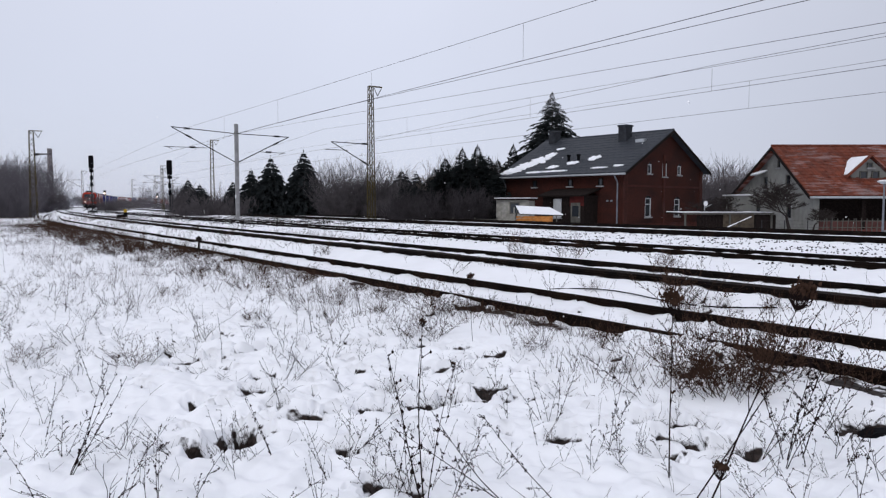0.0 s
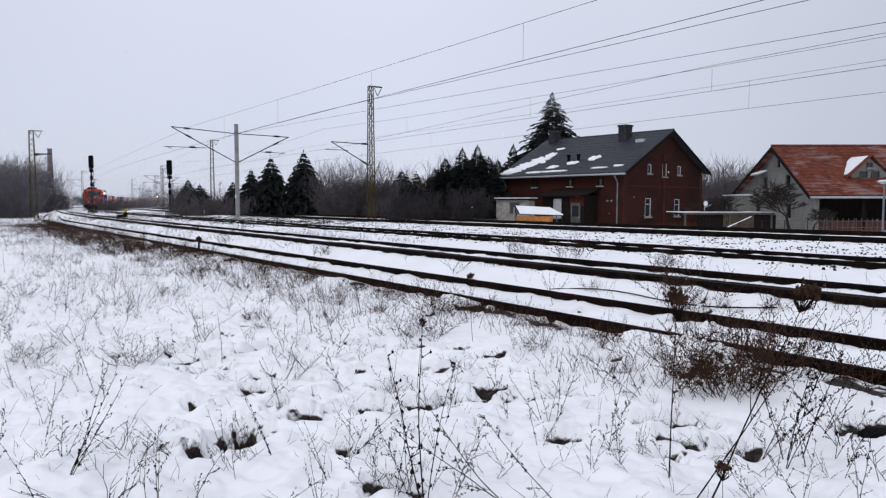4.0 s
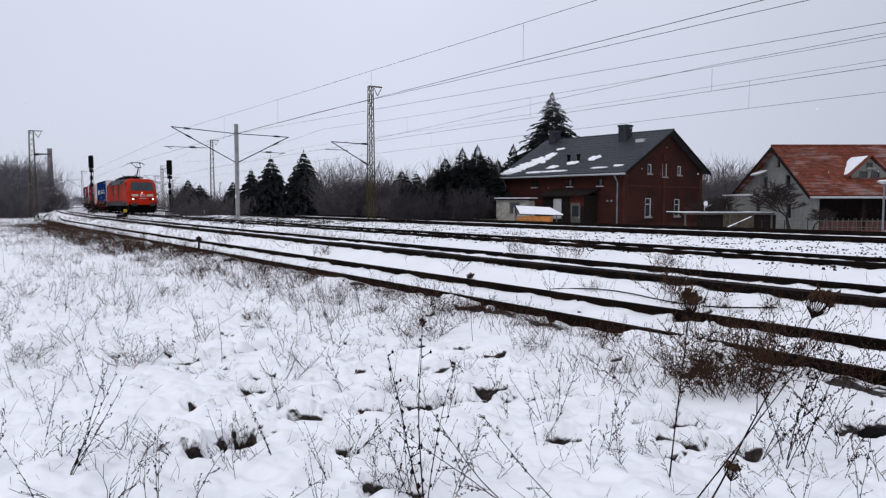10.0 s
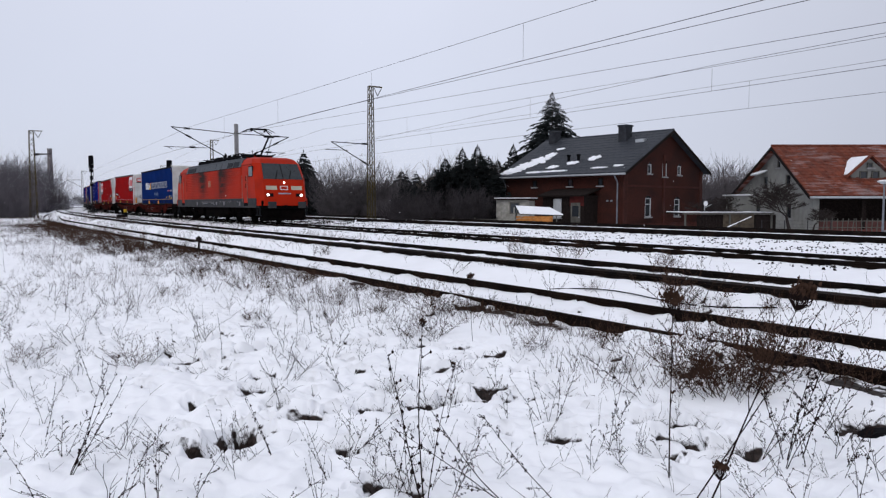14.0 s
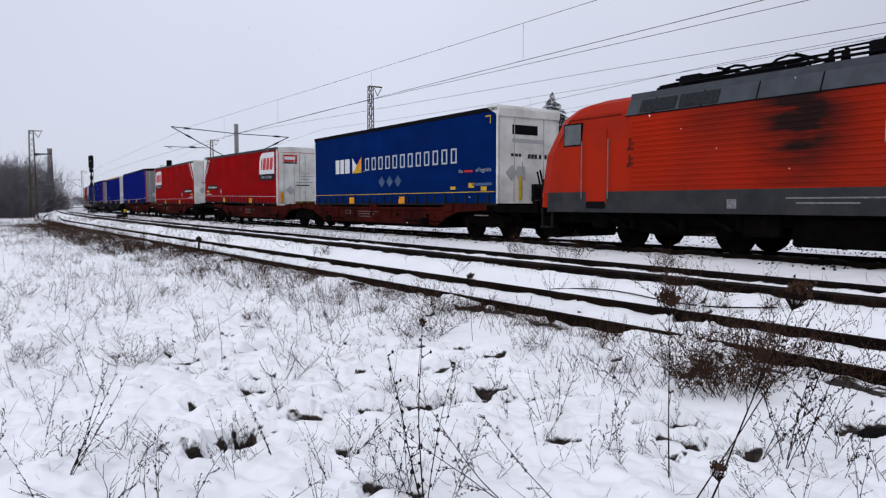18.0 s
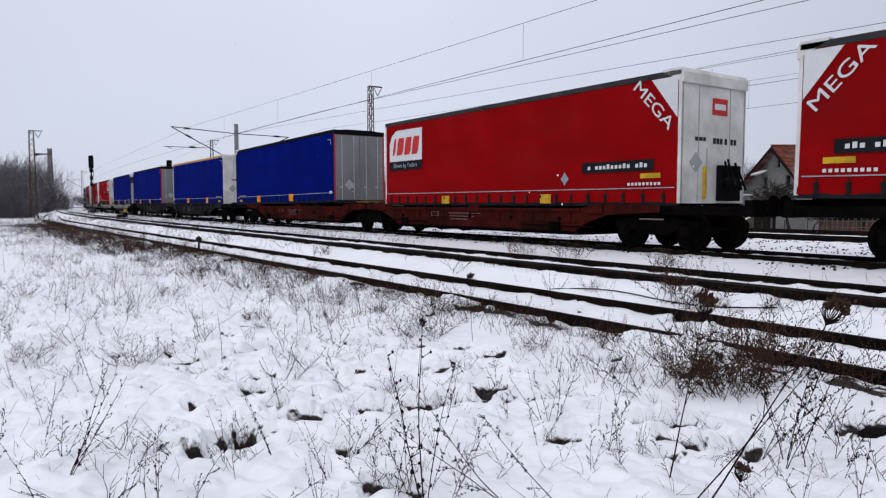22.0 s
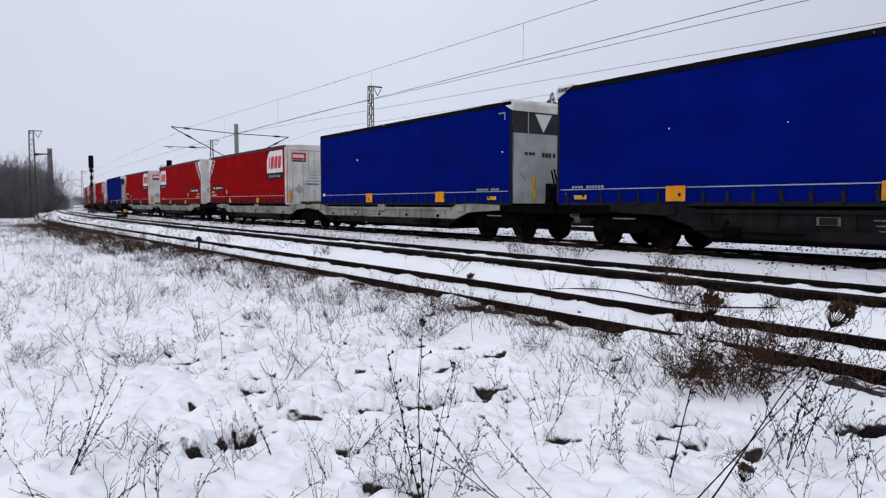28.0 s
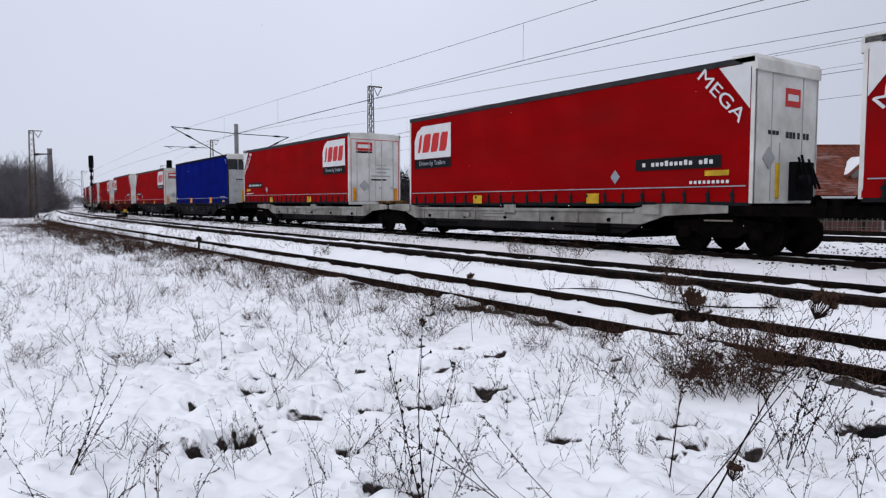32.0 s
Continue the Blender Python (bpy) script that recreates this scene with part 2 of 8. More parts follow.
def ground_material():
    """Snow, and bare weedy earth where the snow has melted or never lay; hollows also get painted shade."""
    m = mat("snow_and_earth", (0.89, 0.90, 0.925), 0.75, var=0.035, scale=1.3, bump=0.3, bscale=14, spec=0.25)
    n, l = m.node_tree.nodes, m.node_tree.links
    bs = n["Principled BSDF"]
    at = n.new("ShaderNodeAttribute")
    at.attribute_name = "bare"
    no = n.new("ShaderNodeTexNoise")
    no.inputs["Scale"].default_value, no.inputs["Detail"].default_value = 16, 6
    tc = n.new("ShaderNodeTexCoord")
    l.new(tc.outputs["Object"], no.inputs["Vector"])
    ad = n.new("ShaderNodeMath")
    ad.operation = "ADD"
    l.new(at.outputs["Fac"], ad.inputs[0])
    l.new(no.outputs["Fac"], ad.inputs[1])
    mr = n.new("ShaderNodeMapRange")
    mr.inputs["From Min"].default_value, mr.inputs["From Max"].default_value = 1.0, 1.2
    l.new(ad.outputs[0], mr.inputs["Value"])
    er = n.new("ShaderNodeValToRGB")
    er.color_ramp.elements[0].position, er.color_ramp.elements[0].color = 0.35, (0.007, 0.005, 0.0045, 1)
    er.color_ramp.elements[1].position, er.color_ramp.elements[1].color = 0.72, (0.045, 0.031, 0.026, 1)
    en = n.new("ShaderNodeTexNoise")
    en.inputs["Scale"].default_value, en.inputs["Detail"].default_value = 22, 8
    l.new(tc.outputs["Object"], en.inputs["Vector"])
    l.new(en.outputs["Fac"], er.inputs[0])
    mx = n.new("ShaderNodeMix")
    mx.data_type = "RGBA"
    old = bs.inputs["Base Color"].links[0].from_socket
    l.new(mr.outputs[0], mx.inputs[0])
    l.new(old, mx.inputs[6])
    l.new(er.outputs[0], mx.inputs[7])
    l.new(mx.outputs[2], bs.inputs["Base Color"])
    return m


GROUND = ground_material()


def build_ground():
    ang = np.concatenate([np.radians(np.linspace(-180, -40, 36)), np.radians(np.linspace(-38, 38, 620)), np.radians(np.linspace(40, 176, 34))])
    rad = np.concatenate([[0.05, 0.5, 1.0], np.geomspace(1.4, 3.2, 40), np.geomspace(3.22, 12, 400), np.geomspace(12.04, 40, 190), np.geomspace(40.5, 140, 90), np.geomspace(144, 4000, 36)])
    na, nr = len(ang), len(rad)
    R, A = np.meshgrid(rad, ang, indexing="ij")
    x, y = (R * np.sin(A)).ravel(), (R * np.cos(A)).ravel()
    s, off = offsets(x, y)
    z = ground_z(s, off)
    r = np.hypot(x, y)
    # low-frequency swell and near lumps
    nz = np.zeros(len(x))
    near = np.where(r < 140)[0]
    for i in near:
        v = Vector((x[i], y[i], 0))
        o = off[i]
        lump = 0.0
        if r[i] < 30:
            lump = 0.055 * noise.noise(v * 2.4) + 0.045 * noise.noise(v * 5.3) + 0.024 * noise.noise(v * 11) + 0.06 * noise.noise(v * 0.8)
        amp = 1.0 if o > 10.4 else 0.25
        nz[i] = amp * (lump + 0.05 * noise.noise(v * 0.35)) + (0.03 * noise.noise(v * 2.2) if r[i] < 60 else 0)
    z = z + nz
    # melted hollows round tufts, in the open snow before the tracks
    dark = np.zeros(len(x))
    rng = random.Random(8)
    spots = [(a, b, c * 1.08) for a, b, c in SPOTS]
    for k in range(210):
        yy = rng.uniform(4.2, 11)
        spots.append((rng.uniform(-0.45, 0.42) * yy, yy, rng.uniform(0.04, 0.08) if k < 140 else rng.uniform(0.085, 0.125)))
    for hx, hy, hr in spots:
        u, v = (x - hx) / (hr * 1.15), (y - hy) / (hr * 0.85)
        i = np.where(u * u + v * v < 7)[0]
        wob = np.array([noise.noise(Vector((x[j] * 8, y[j] * 8, hx))) + 0.5 * noise.noise(Vector((x[j] * 21, y[j] * 21, hx))) for j in i])
        uu, vv = u[i] + 0.5 * wob, v[i] + 0.45 * wob - 0.22 * (u[i] ** 2)
        d = np.sqrt(uu ** 2 + vv ** 2)
        # a bowl, steep under a rounded lip on its far side
        z[i] += -0.14 * np.clip(1.2 - d, 0, 1) ** 0.6 + 0.045 * np.exp(-((vv - 1.25) / 0.4) ** 2 - (uu / 1.1) ** 2)
        # dark strip on the far wall: bare earth and painted shade under the lip
        dark[i] = np.maximum(dark[i], np.clip(1.52 - np.sqrt((uu / 1.0) ** 2 + ((vv - 0.42) / 0.44) ** 2), 0, 1))
    # drifts over the near rail of the siding
    for i in near:
        o1 = off[i] - track1_off(s[i])
        if 0.5 < o1 < 2.2 and s[i] < 60:
            w = math.exp(-((o1 - 1.15) / 0.42) ** 2)
            n = noise.noise(Vector((s[i] * 0.55, 5.0, 0))) + 0.5 * noise.noise(Vector((s[i] * 1.7, 2.0, 0)))
            drift = max(0.0, n + 0.02) * (0.08 if s[i] < -3 else 0.16) + (0.15 if -7.4 < s[i] < -6.25 else 0.0) + (0.10 if -3.2 < s[i] < -2.9 else 0.0)
            z[i] += w * drift
    # lumpy snow pushed up against the rails
    for i in near:
        if r[i] < 60 and -1.5 < off[i] < 9.8:
            o1 = off[i] - track1_off(s[i])
            g = min(abs(abs(o1) - 0.72), abs(abs(off[i]) - 0.72), abs(abs(off[i] - 5.47) - 0.72))
            if g < 0.5:
                n = noise.noise(Vector((x[i] * 1.9, y[i] * 1.9, 4))) + 0.7 * noise.noise(Vector((x[i] * 5, y[i] * 5, 1)))
                z[i] += 0.035 * max(0.0, n + 0.12) * math.exp(-(g / 0.28) ** 2)
    verts = np.stack([x, y, z], 1)
    faces = []
    # bare strips: beside the rails, and the weed-grown bank of the near track
    bare = np.zeros(len(x))
    for i in near:
        o, q = off[i], s[i]
        n = noise.noise(Vector((x[i] * 1.1, y[i] * 1.1, 3))) + 0.5 * noise.noise(Vector((x[i] * 4, y[i] * 4, 7)))
        o1 = o - track1_off(q)
        if 0.74 < o1 < 1.03 + 0.26 * n and q < 70:
            bare[i] = min(1.0, max(0.0, 0.52 + 1.1 * n)) if z[i] < -0.335 else 0.0
        for c, w in ((0.0, 0.13), (5.47, 0.12), (-9.0, 0.16)):
            for g in (-0.7175, 0.7175):
                bare[i] = max(bare[i], min(1.0, 0.5 + 4 * (w * (0.35 + 0.8 * (n + 0.3)) - abs(o - c - g))))
        bare[i] = max(bare[i], dark[i])
    for i in range(nr - 1):
        a = i * na
        faces += [(a + j, a + na + j, a + na + j + 1, a + j + 1) for j in range(na - 1)]
        faces.append((a + na - 1, a + na + na - 1, a + na, a))
    me = bpy.data.meshes.new("ground")
    me.from_pydata(verts.tolist(), [], faces)
    at = me.attributes.new("bare", "FLOAT", "POINT")
    at.data.foreach_set("value", bare.astype(np.float32))
    me.materials.append(GROUND)
    me.polygons.foreach_set("use_smooth", [True] * len(faces))
    me.update()
    return tagged(new("ground", me), "snow-covered ground with bare, shade-darkened hollows and weed patches", "ground", kind="structure")


build_ground()


# ---- tracks ----
RAIL_PROFILE = [(-0.062, -0.165), (0.062, -0.165), (0.062, -0.15), (0.012, -0.13), (0.010, -0.045), (0.036, -0.035), (0.036, -0.004), (0.030, 0.0), (-0.030, 0.0), (-0.036, -0.004), (-0.036, -0.035), (-0.010, -0.045), (-0.012, -0.13), (-0.062, -0.15)]


def rail(parent, offset, z0, s0, s1, material, name="rail"):
    ss = np.concatenate([np.arange(s0, 60, 1.5), np.arange(60, s1, 5.0)])
    verts, faces, n = [], [], len(RAIL_PROFILE)
    for s in ss:
        o = offset(s) if callable(offset) else offset
        for dy, dz in RAIL_PROFILE:
            x, y, _a = along(s, o + dy)
            verts.append((x, y, z0 + dz))
    for i in range(len(ss) - 1):
        for k in range(n):
            a, b = i * n + k, i * n + (k + 1) % n
            faces.append((a, b, b + n, a + n))
    return mesh_part(name, verts, faces, material, parent)


_sl = bmesh.new()
box(_sl, -0.13, 0.13, -1.3, 1.3, -0.16, 0.0, bev=0.012)
SLEEPER_MESH = bpy.data.meshes.new("sleeper")
_sl.to_mesh(SLEEPER_MESH)
_sl.free()
SLEEPER_MESH.materials.append(SLEEPER)


def track(name, label, offset, z0, s0, s1, material, sleepers, sunk):
    t = thing(name, Matrix(), label, "railway track", "railway tracks", "structure")
    for g in (-0.7175, 0.7175):
        rail(t, (lambda s, g=g: offset(s) + g) if callable(offset) else offset + g, z0, s0, s1, material)
    rng = random.Random(name)
    if sleepers:
        s = s0
        while s < sleepers:
            x, y, a = along(s, offset(s) if callable(offset) else offset)
            shared("sleeper", SLEEPER_MESH, t, Matrix.Translation((x, y, z0 - sunk + rng.uniform(-0.02, 0.02))) @ Matrix.Rotation(-a + rng.uniform(-0.02, 0.02), 4, "Z"))
            s += 0.63
    return t


track("main_track", "main railway track with dark rails in trodden snow", 0.0, 0.0, -45, 560, RAILM, 60, 0.105)
track("second_track", "parallel railway track with snow between its dark rails", 5.47, 0.0, -30, 480, RAILM, 60, 0.085)
track("siding_track", "rusty siding track half buried in snow", track1_off, -0.25, -30, 119, RUST, 0, 0.2)
track("far_track", "railway track on snow-dusted ballast", -9.0, 0.02, -45, 560, RAILM, 50, 0.12)
track("farthest_track", "railway track beside the house gardens", -14.6, 0.0, -45, 560, RAILM, 0, 0.14)


def stones():
    """Ballast stones poking out of the thin snow."""
    rng = random.Random(11)
    verts, faces = [], []
    zones = [(-6.9, -3.3, -14, 60, 5200), (-1.9, -0.95, -14, 45, 700), (0.95, 1.7, -14, 45, 500), (-7.9, -6.9, -14, 60, 1500), (-12.6, -10, -14, 40, 1500), (-6.9, -2.6, 30, 110, 3000), (-2.4, 2.4, 25, 110, 2600), (3.6, 6.6, 25, 100, 1500), (-12.6, -7, 30, 110, 2600)]
    for o0, o1, s0, s1, n in zones:
        for k in range(n):
            s = s0 + (s1 - s0) * rng.random() ** 1.3
            o = rng.uniform(o0, o1)
            x, y, a = along(s, o)
            if noise.noise(Vector((x * 0.9, y * 0.9, 0))) < -0.12:
                continue
            z = float(ground_z(s, o))
            r = rng.uniform(0.014, 0.04) * (1.0 if s < 30 else 1.6)
            b = len(verts)
            t = rng.uniform(0, 6.3)
            for q in range(4):
                verts.append((x + r * math.cos(t + q * 1.57), y + r * math.sin(t + q * 1.57), z - 0.01))
            for q in range(3):
                verts.append((x + 0.6 * r * math.cos(t + q * 2.1), y + 0.6 * r * math.sin(t + q * 2.1), z + r * rng.uniform(0.5, 0.9)))
            faces += [(b, b + 1, b + 4), (b + 1, b + 2, b + 5, b + 4), (b + 2, b + 3, b + 6, b + 5), (b + 3, b, b + 4, b + 6), (b + 4, b + 5, b + 6)]
    ob = mesh_part("ballast_stones", verts, faces, STONE)
    tagged(ob, "dark ballast stones showing through thin snow", "ballast", kind="stuff")


stones()
# ---- the train ----
SPEED = 10.35
RED = mat("loco_red", (0.37, 0.019, 0.0045), 0.6, spec=0.05, var=0.10, scale=1.2, dirt=(0.12, 0.016, 0.010), dirt_amt=0.6, dscale=0.6, stretch=(1, 1, 0.5))
REDCAB = mat("cab_red", (0.36, 0.018, 0.0045), 0.55, spec=0.06, var=0.06, scale=1.5, dirt=(0.16, 0.016, 0.010), dirt_amt=0.5, dscale=0.9)
LGREY = mat("skirt_grey", (0.028, 0.030, 0.034), 0.7, spec=0.1, var=0.2, scale=3, dirt=(0.05, 0.045, 0.04), dirt_amt=0.6)
ROOFGREY = mat("roof_grey", (0.052, 0.058, 0.068), 0.6, var=0.2, scale=3)
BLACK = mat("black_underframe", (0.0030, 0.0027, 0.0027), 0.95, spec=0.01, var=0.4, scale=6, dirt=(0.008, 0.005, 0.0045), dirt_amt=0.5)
SCREEN = mat("windscreen", (0.015, 0.02, 0.024), 0.06, var=0.2, spec=0.5)
CABGLASS = mat("cab_side_glass", (0.10, 0.11, 0.115), 0.2, var=0.2)
PANEL = mat("pale_panel", (0.40, 0.36, 0.27), 0.5, var=0.1)
DOORGREY = mat("dirty_door_grey", (0.185, 0.185, 0.19), 0.6, var=0.2, scale=1.5, dirt=(0.09, 0.08, 0.075), dirt_amt=0.6, dscale=0.8, stretch=(1, 1, 0.4))
FADED = mat("faded_lettering", (0.30, 0.17, 0.11), 0.7, var=0.3)
LAMP = glow("headlight", (1.0, 0.93, 0.82), 6.0)
BLUE = mat("blue_curtain", (0.0004, 0.0060, 0.128), 0.75, spec=0.01, var=0.16, scale=1.1, bump=0.12, bscale=3, dirt=(0.002, 0.004, 0.080), dirt_amt=0.5, dscale=0.7, stretch=(0.5, 1, 1.6))
BLUE2 = mat("faded_blue_curtain", (0.0008, 0.0145, 0.092), 0.75, spec=0.01, var=0.16, scale=1.1, bump=0.12, bscale=3, dirt=(0.004, 0.012, 0.075), dirt_amt=0.5, dscale=0.7, stretch=(0.5, 1, 1.6))
BLUE5 = mat("thin_white_print", (0.40, 0.42, 0.46), 0.7, var=0.2, scale=9)
BLUE3 = mat("washed_blue", (0.05, 0.085, 0.17), 0.7, var=0.3, scale=6)
CRED = mat("red_curtain", (0.235, 0.0030, 0.0040), 0.75, spec=0.01, var=0.12, scale=1.1, bump=0.12, bscale=3, dirt=(0.16, 0.008, 0.009), dirt_amt=0.5, dscale=0.7, stretch=(0.5, 1, 1.6))
TWHITE = mat("trailer_white", (0.62, 0.62, 0.60), 0.5, var=0.08, scale=2, dirt=(0.24, 0.215, 0.18), dirt_amt=0.6, dscale=1.2)
TGREY = mat("door_grey", (0.36, 0.37, 0.38), 0.5, var=0.12, scale=2, dirt=(0.16, 0.15, 0.14), dirt_amt=0.5)
DGREY = mat("dark_grey_trim", (0.013, 0.014, 0.016), 0.8, spec=0.04, var=0.2)
ORANGE = mat("orange_panel", (0.66, 0.24, 0.006), 0.6, var=0.25, scale=5, dirt=(0.2, 0.09, 0.02), dirt_amt=0.4)
YELLOW = mat("yellow_plate", (0.50, 0.31, 0.015), 0.6, var=0.25, scale=5, dirt=(0.2, 0.12, 0.02), dirt_amt=0.4)
INK = mat("dark_lettering", (0.006, 0.006, 0.007), 0.85, spec=0.03, var=0.1)
PAINTW = mat("white_lettering", (0.60, 0.61, 0.62), 0.5, var=0.06)
PAINTR = mat("red_lettering", (0.46, 0.02, 0.02), 0.5, var=0.06)
PALELINE = mat("pale_line", (0.26, 0.28, 0.32), 0.5, var=0.2)
WRED = mat("wagon_oxide_red", (0.050, 0.0075, 0.0055), 0.9, spec=0.01, var=0.3, scale=3, dirt=(0.012, 0.006, 0.0055), dirt_amt=0.95, dscale=0.9)
WDARK = mat("wagon_black", (0.008, 0.008, 0.009), 0.85, spec=0.06, var=0.3, scale=3, dirt=(0.024, 0.019, 0.017), dirt_amt=0.6)
WGREY = mat("wagon_grey", (0.25, 0.245, 0.225), 0.8, var=0.25, scale=3, dirt=(0.06, 0.045, 0.035), dirt_amt=0.9, dscale=0.9)



def add_soot(m, smears):
    """Brake-dust smears drawn out along the ribbed sides: (place, reach towards the tail, reach towards the front, lowest and highest edge)."""
    n, l = m.node_tree.nodes, m.node_tree.links
    bs = n["Principled BSDF"]
    tc = n.new("ShaderNodeTexCoord")
    sp = n.new("ShaderNodeSeparateXYZ")
    l.new(tc.outputs["Object"], sp.inputs[0])
    mp = n.new("ShaderNodeMapping")
    mp.inputs["Scale"].default_value = (0.55, 1.0, 2.6)
    l.new(tc.outputs["Object"], mp.inputs["Vector"])
    no = n.new("ShaderNodeTexNoise")
    no.inputs["Scale"].default_value, no.inputs["Detail"].default_value = 1.7, 8
    l.new(mp.outputs[0], no.inputs["Vector"])
    def ramp(src, lo, hi, to0=0.0, to1=1.0):
        r = n.new("ShaderNodeMapRange")
        r.interpolation_type = "SMOOTHSTEP"
        for k, v in zip(("From Min", "From Max", "To Min", "To Max"), (lo, hi, to0, to1)):
            r.inputs[k].default_value = v
        l.new(src, r.inputs["Value"])
        return r.outputs[0]
    def times(a, b):
        q = n.new("ShaderNodeMath")
        q.operation = "MULTIPLY"
        l.new(a, q.inputs[0])
        l.new(b, q.inputs[1])
        return q.outputs[0]
    col = bs.inputs["Base Color"].links[0].from_socket
    for c, back, fore, low, high, deep in smears:
        w = times(ramp(sp.outputs["X"], c - back, c), ramp(sp.outputs["X"], c, c + fore, 1.0, 0.0))
        w = times(w, ramp(sp.outputs["Z"], low, high, 0.25, 1.0))
        w = times(w, ramp(no.outputs["Fac"], 0.28, 0.60, 0.40, deep))
        mx = n.new("ShaderNodeMix")
        mx.data_type = "RGBA"
        mx.inputs[7].default_value = (0.020, 0.009, 0.008, 1)
        l.new(w, mx.inputs[0])
        l.new(col, mx.inputs[6])
        col = mx.outputs[2]
    l.new(col, bs.inputs["Base Color"])


add_soot(RED, ((-7.2, 0.45, 1.9, 1.2, 2.4, 1.15), (-7.2, 0.9, 4.2, 1.7, 3.1, 0.85), (-11.4, 1.3, 1.6, 1.3, 2.7, 1.3), (-13.0, 2.0, 4.0, 2.0, 3.3, 0.6)))

WHEEL = bmesh.new()
tube(WHEEL, (0, -0.82, 0), (0, 0.82, 0), 0.09, seg=10)
for _e in (-1, 1):
    for _y0, _y1, _r in ((0.69, 0.815, 0.46), (0.675, 0.705, 0.485), (0.81, 0.835, 0.36), (0.83, 0.87, 0.11)):
        tube(WHEEL, (0, _e * _y0, 0), (0, _e * _y1, 0), _r, seg=22)
    for _k in range(6):
        _a = _k * math.pi / 3
        tube(WHEEL, (0.25 * math.cos(_a), _e * 0.83, 0.25 * math.sin(_a)), (0.25 * math.cos(_a), _e * 0.845, 0.25 * math.sin(_a)), 0.045, seg=6)
WHEEL_MESH = bpy.data.meshes.new("wheelset")
bmesh.ops.recalc_face_normals(WHEEL, faces=WHEEL.faces)
WHEEL.to_mesh(WHEEL_MESH)
WHEEL.free()
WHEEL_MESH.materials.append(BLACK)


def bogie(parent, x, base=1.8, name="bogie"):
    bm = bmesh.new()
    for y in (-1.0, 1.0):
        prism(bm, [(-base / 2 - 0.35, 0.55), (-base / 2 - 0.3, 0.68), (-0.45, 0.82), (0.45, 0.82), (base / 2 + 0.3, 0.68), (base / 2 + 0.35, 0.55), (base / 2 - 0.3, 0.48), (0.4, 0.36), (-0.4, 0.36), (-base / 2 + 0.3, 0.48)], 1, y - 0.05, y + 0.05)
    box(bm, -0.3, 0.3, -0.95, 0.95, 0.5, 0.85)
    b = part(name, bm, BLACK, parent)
    b.matrix_local = Matrix.Translation((x, 0, 0))
    for e in (-1, 1):
        shared("wheelset", WHEEL_MESH, b, Matrix.Translation((e * base / 2, 0, 0.46)))
        for y in (-1.06, 1.06):
            bx = part("axle_box", B(e * base / 2 - 0.14, e * base / 2 + 0.14, y - 0.08, y + 0.08, 0.34, 0.62, bev=0.03), BLACK, b)
    return b


def outline(z, xf, xb, hw, ch, cx):
    """A plan ring of a body with chamfered corners at height z."""
    return [(xf, -hw + ch, z), (xf - cx, -hw, z), (xb + cx, -hw, z), (xb, -hw + ch, z), (xb, hw - ch, z), (xb + cx, hw, z), (xf - cx, hw, z), (xf, hw - ch, z)]


def loft(bm, rings, cap=True):
    rr = [[bm.verts.new(p) for p in r] for r in rings]
    n = len(rr[0])
    for a, b in zip(rr, rr[1:]):
        for i in range(n):
            bm.faces.new((a[i], a[(i + 1) % n], b[(i + 1) % n], b[i]))
    if cap:
        bm.faces.new(rr[0][::-1])
        bm.faces.new(rr[-1])
    return bm


def front_x(z):
    return float(np.interp(z, [0.8, 1.35, 2.48, 3.42, 3.68, 3.80], [0.0, -0.02, -0.22, -0.84, -1.18, -1.75]))


def half_w(z):
    return float(np.interp(z, [0.8, 2.7, 3.45, 3.68, 3.80], [1.49, 1.49, 1.42, 1.26, 1.05]))


LOCO_L = 19.0


VENTGREY = mat("vent_mesh", (0.022, 0.024, 0.028), 0.8, spec=0.1, var=0.4, scale=20, bump=0.4)
HANDRAIL = mat("handrail_steel", (0.16, 0.13, 0.11), 0.6, metal=0.0, var=0.3)
FAINT = mat("faint_stencil", (0.17, 0.17, 0.18), 0.8, var=0.4, scale=25)
# darker red that carries the shade of the cab grooves and recessed steps
RECESSRED = mat("recess_red", (0.10, 0.012, 0.006), 0.8, spec=0.08, var=0.4, scale=6)


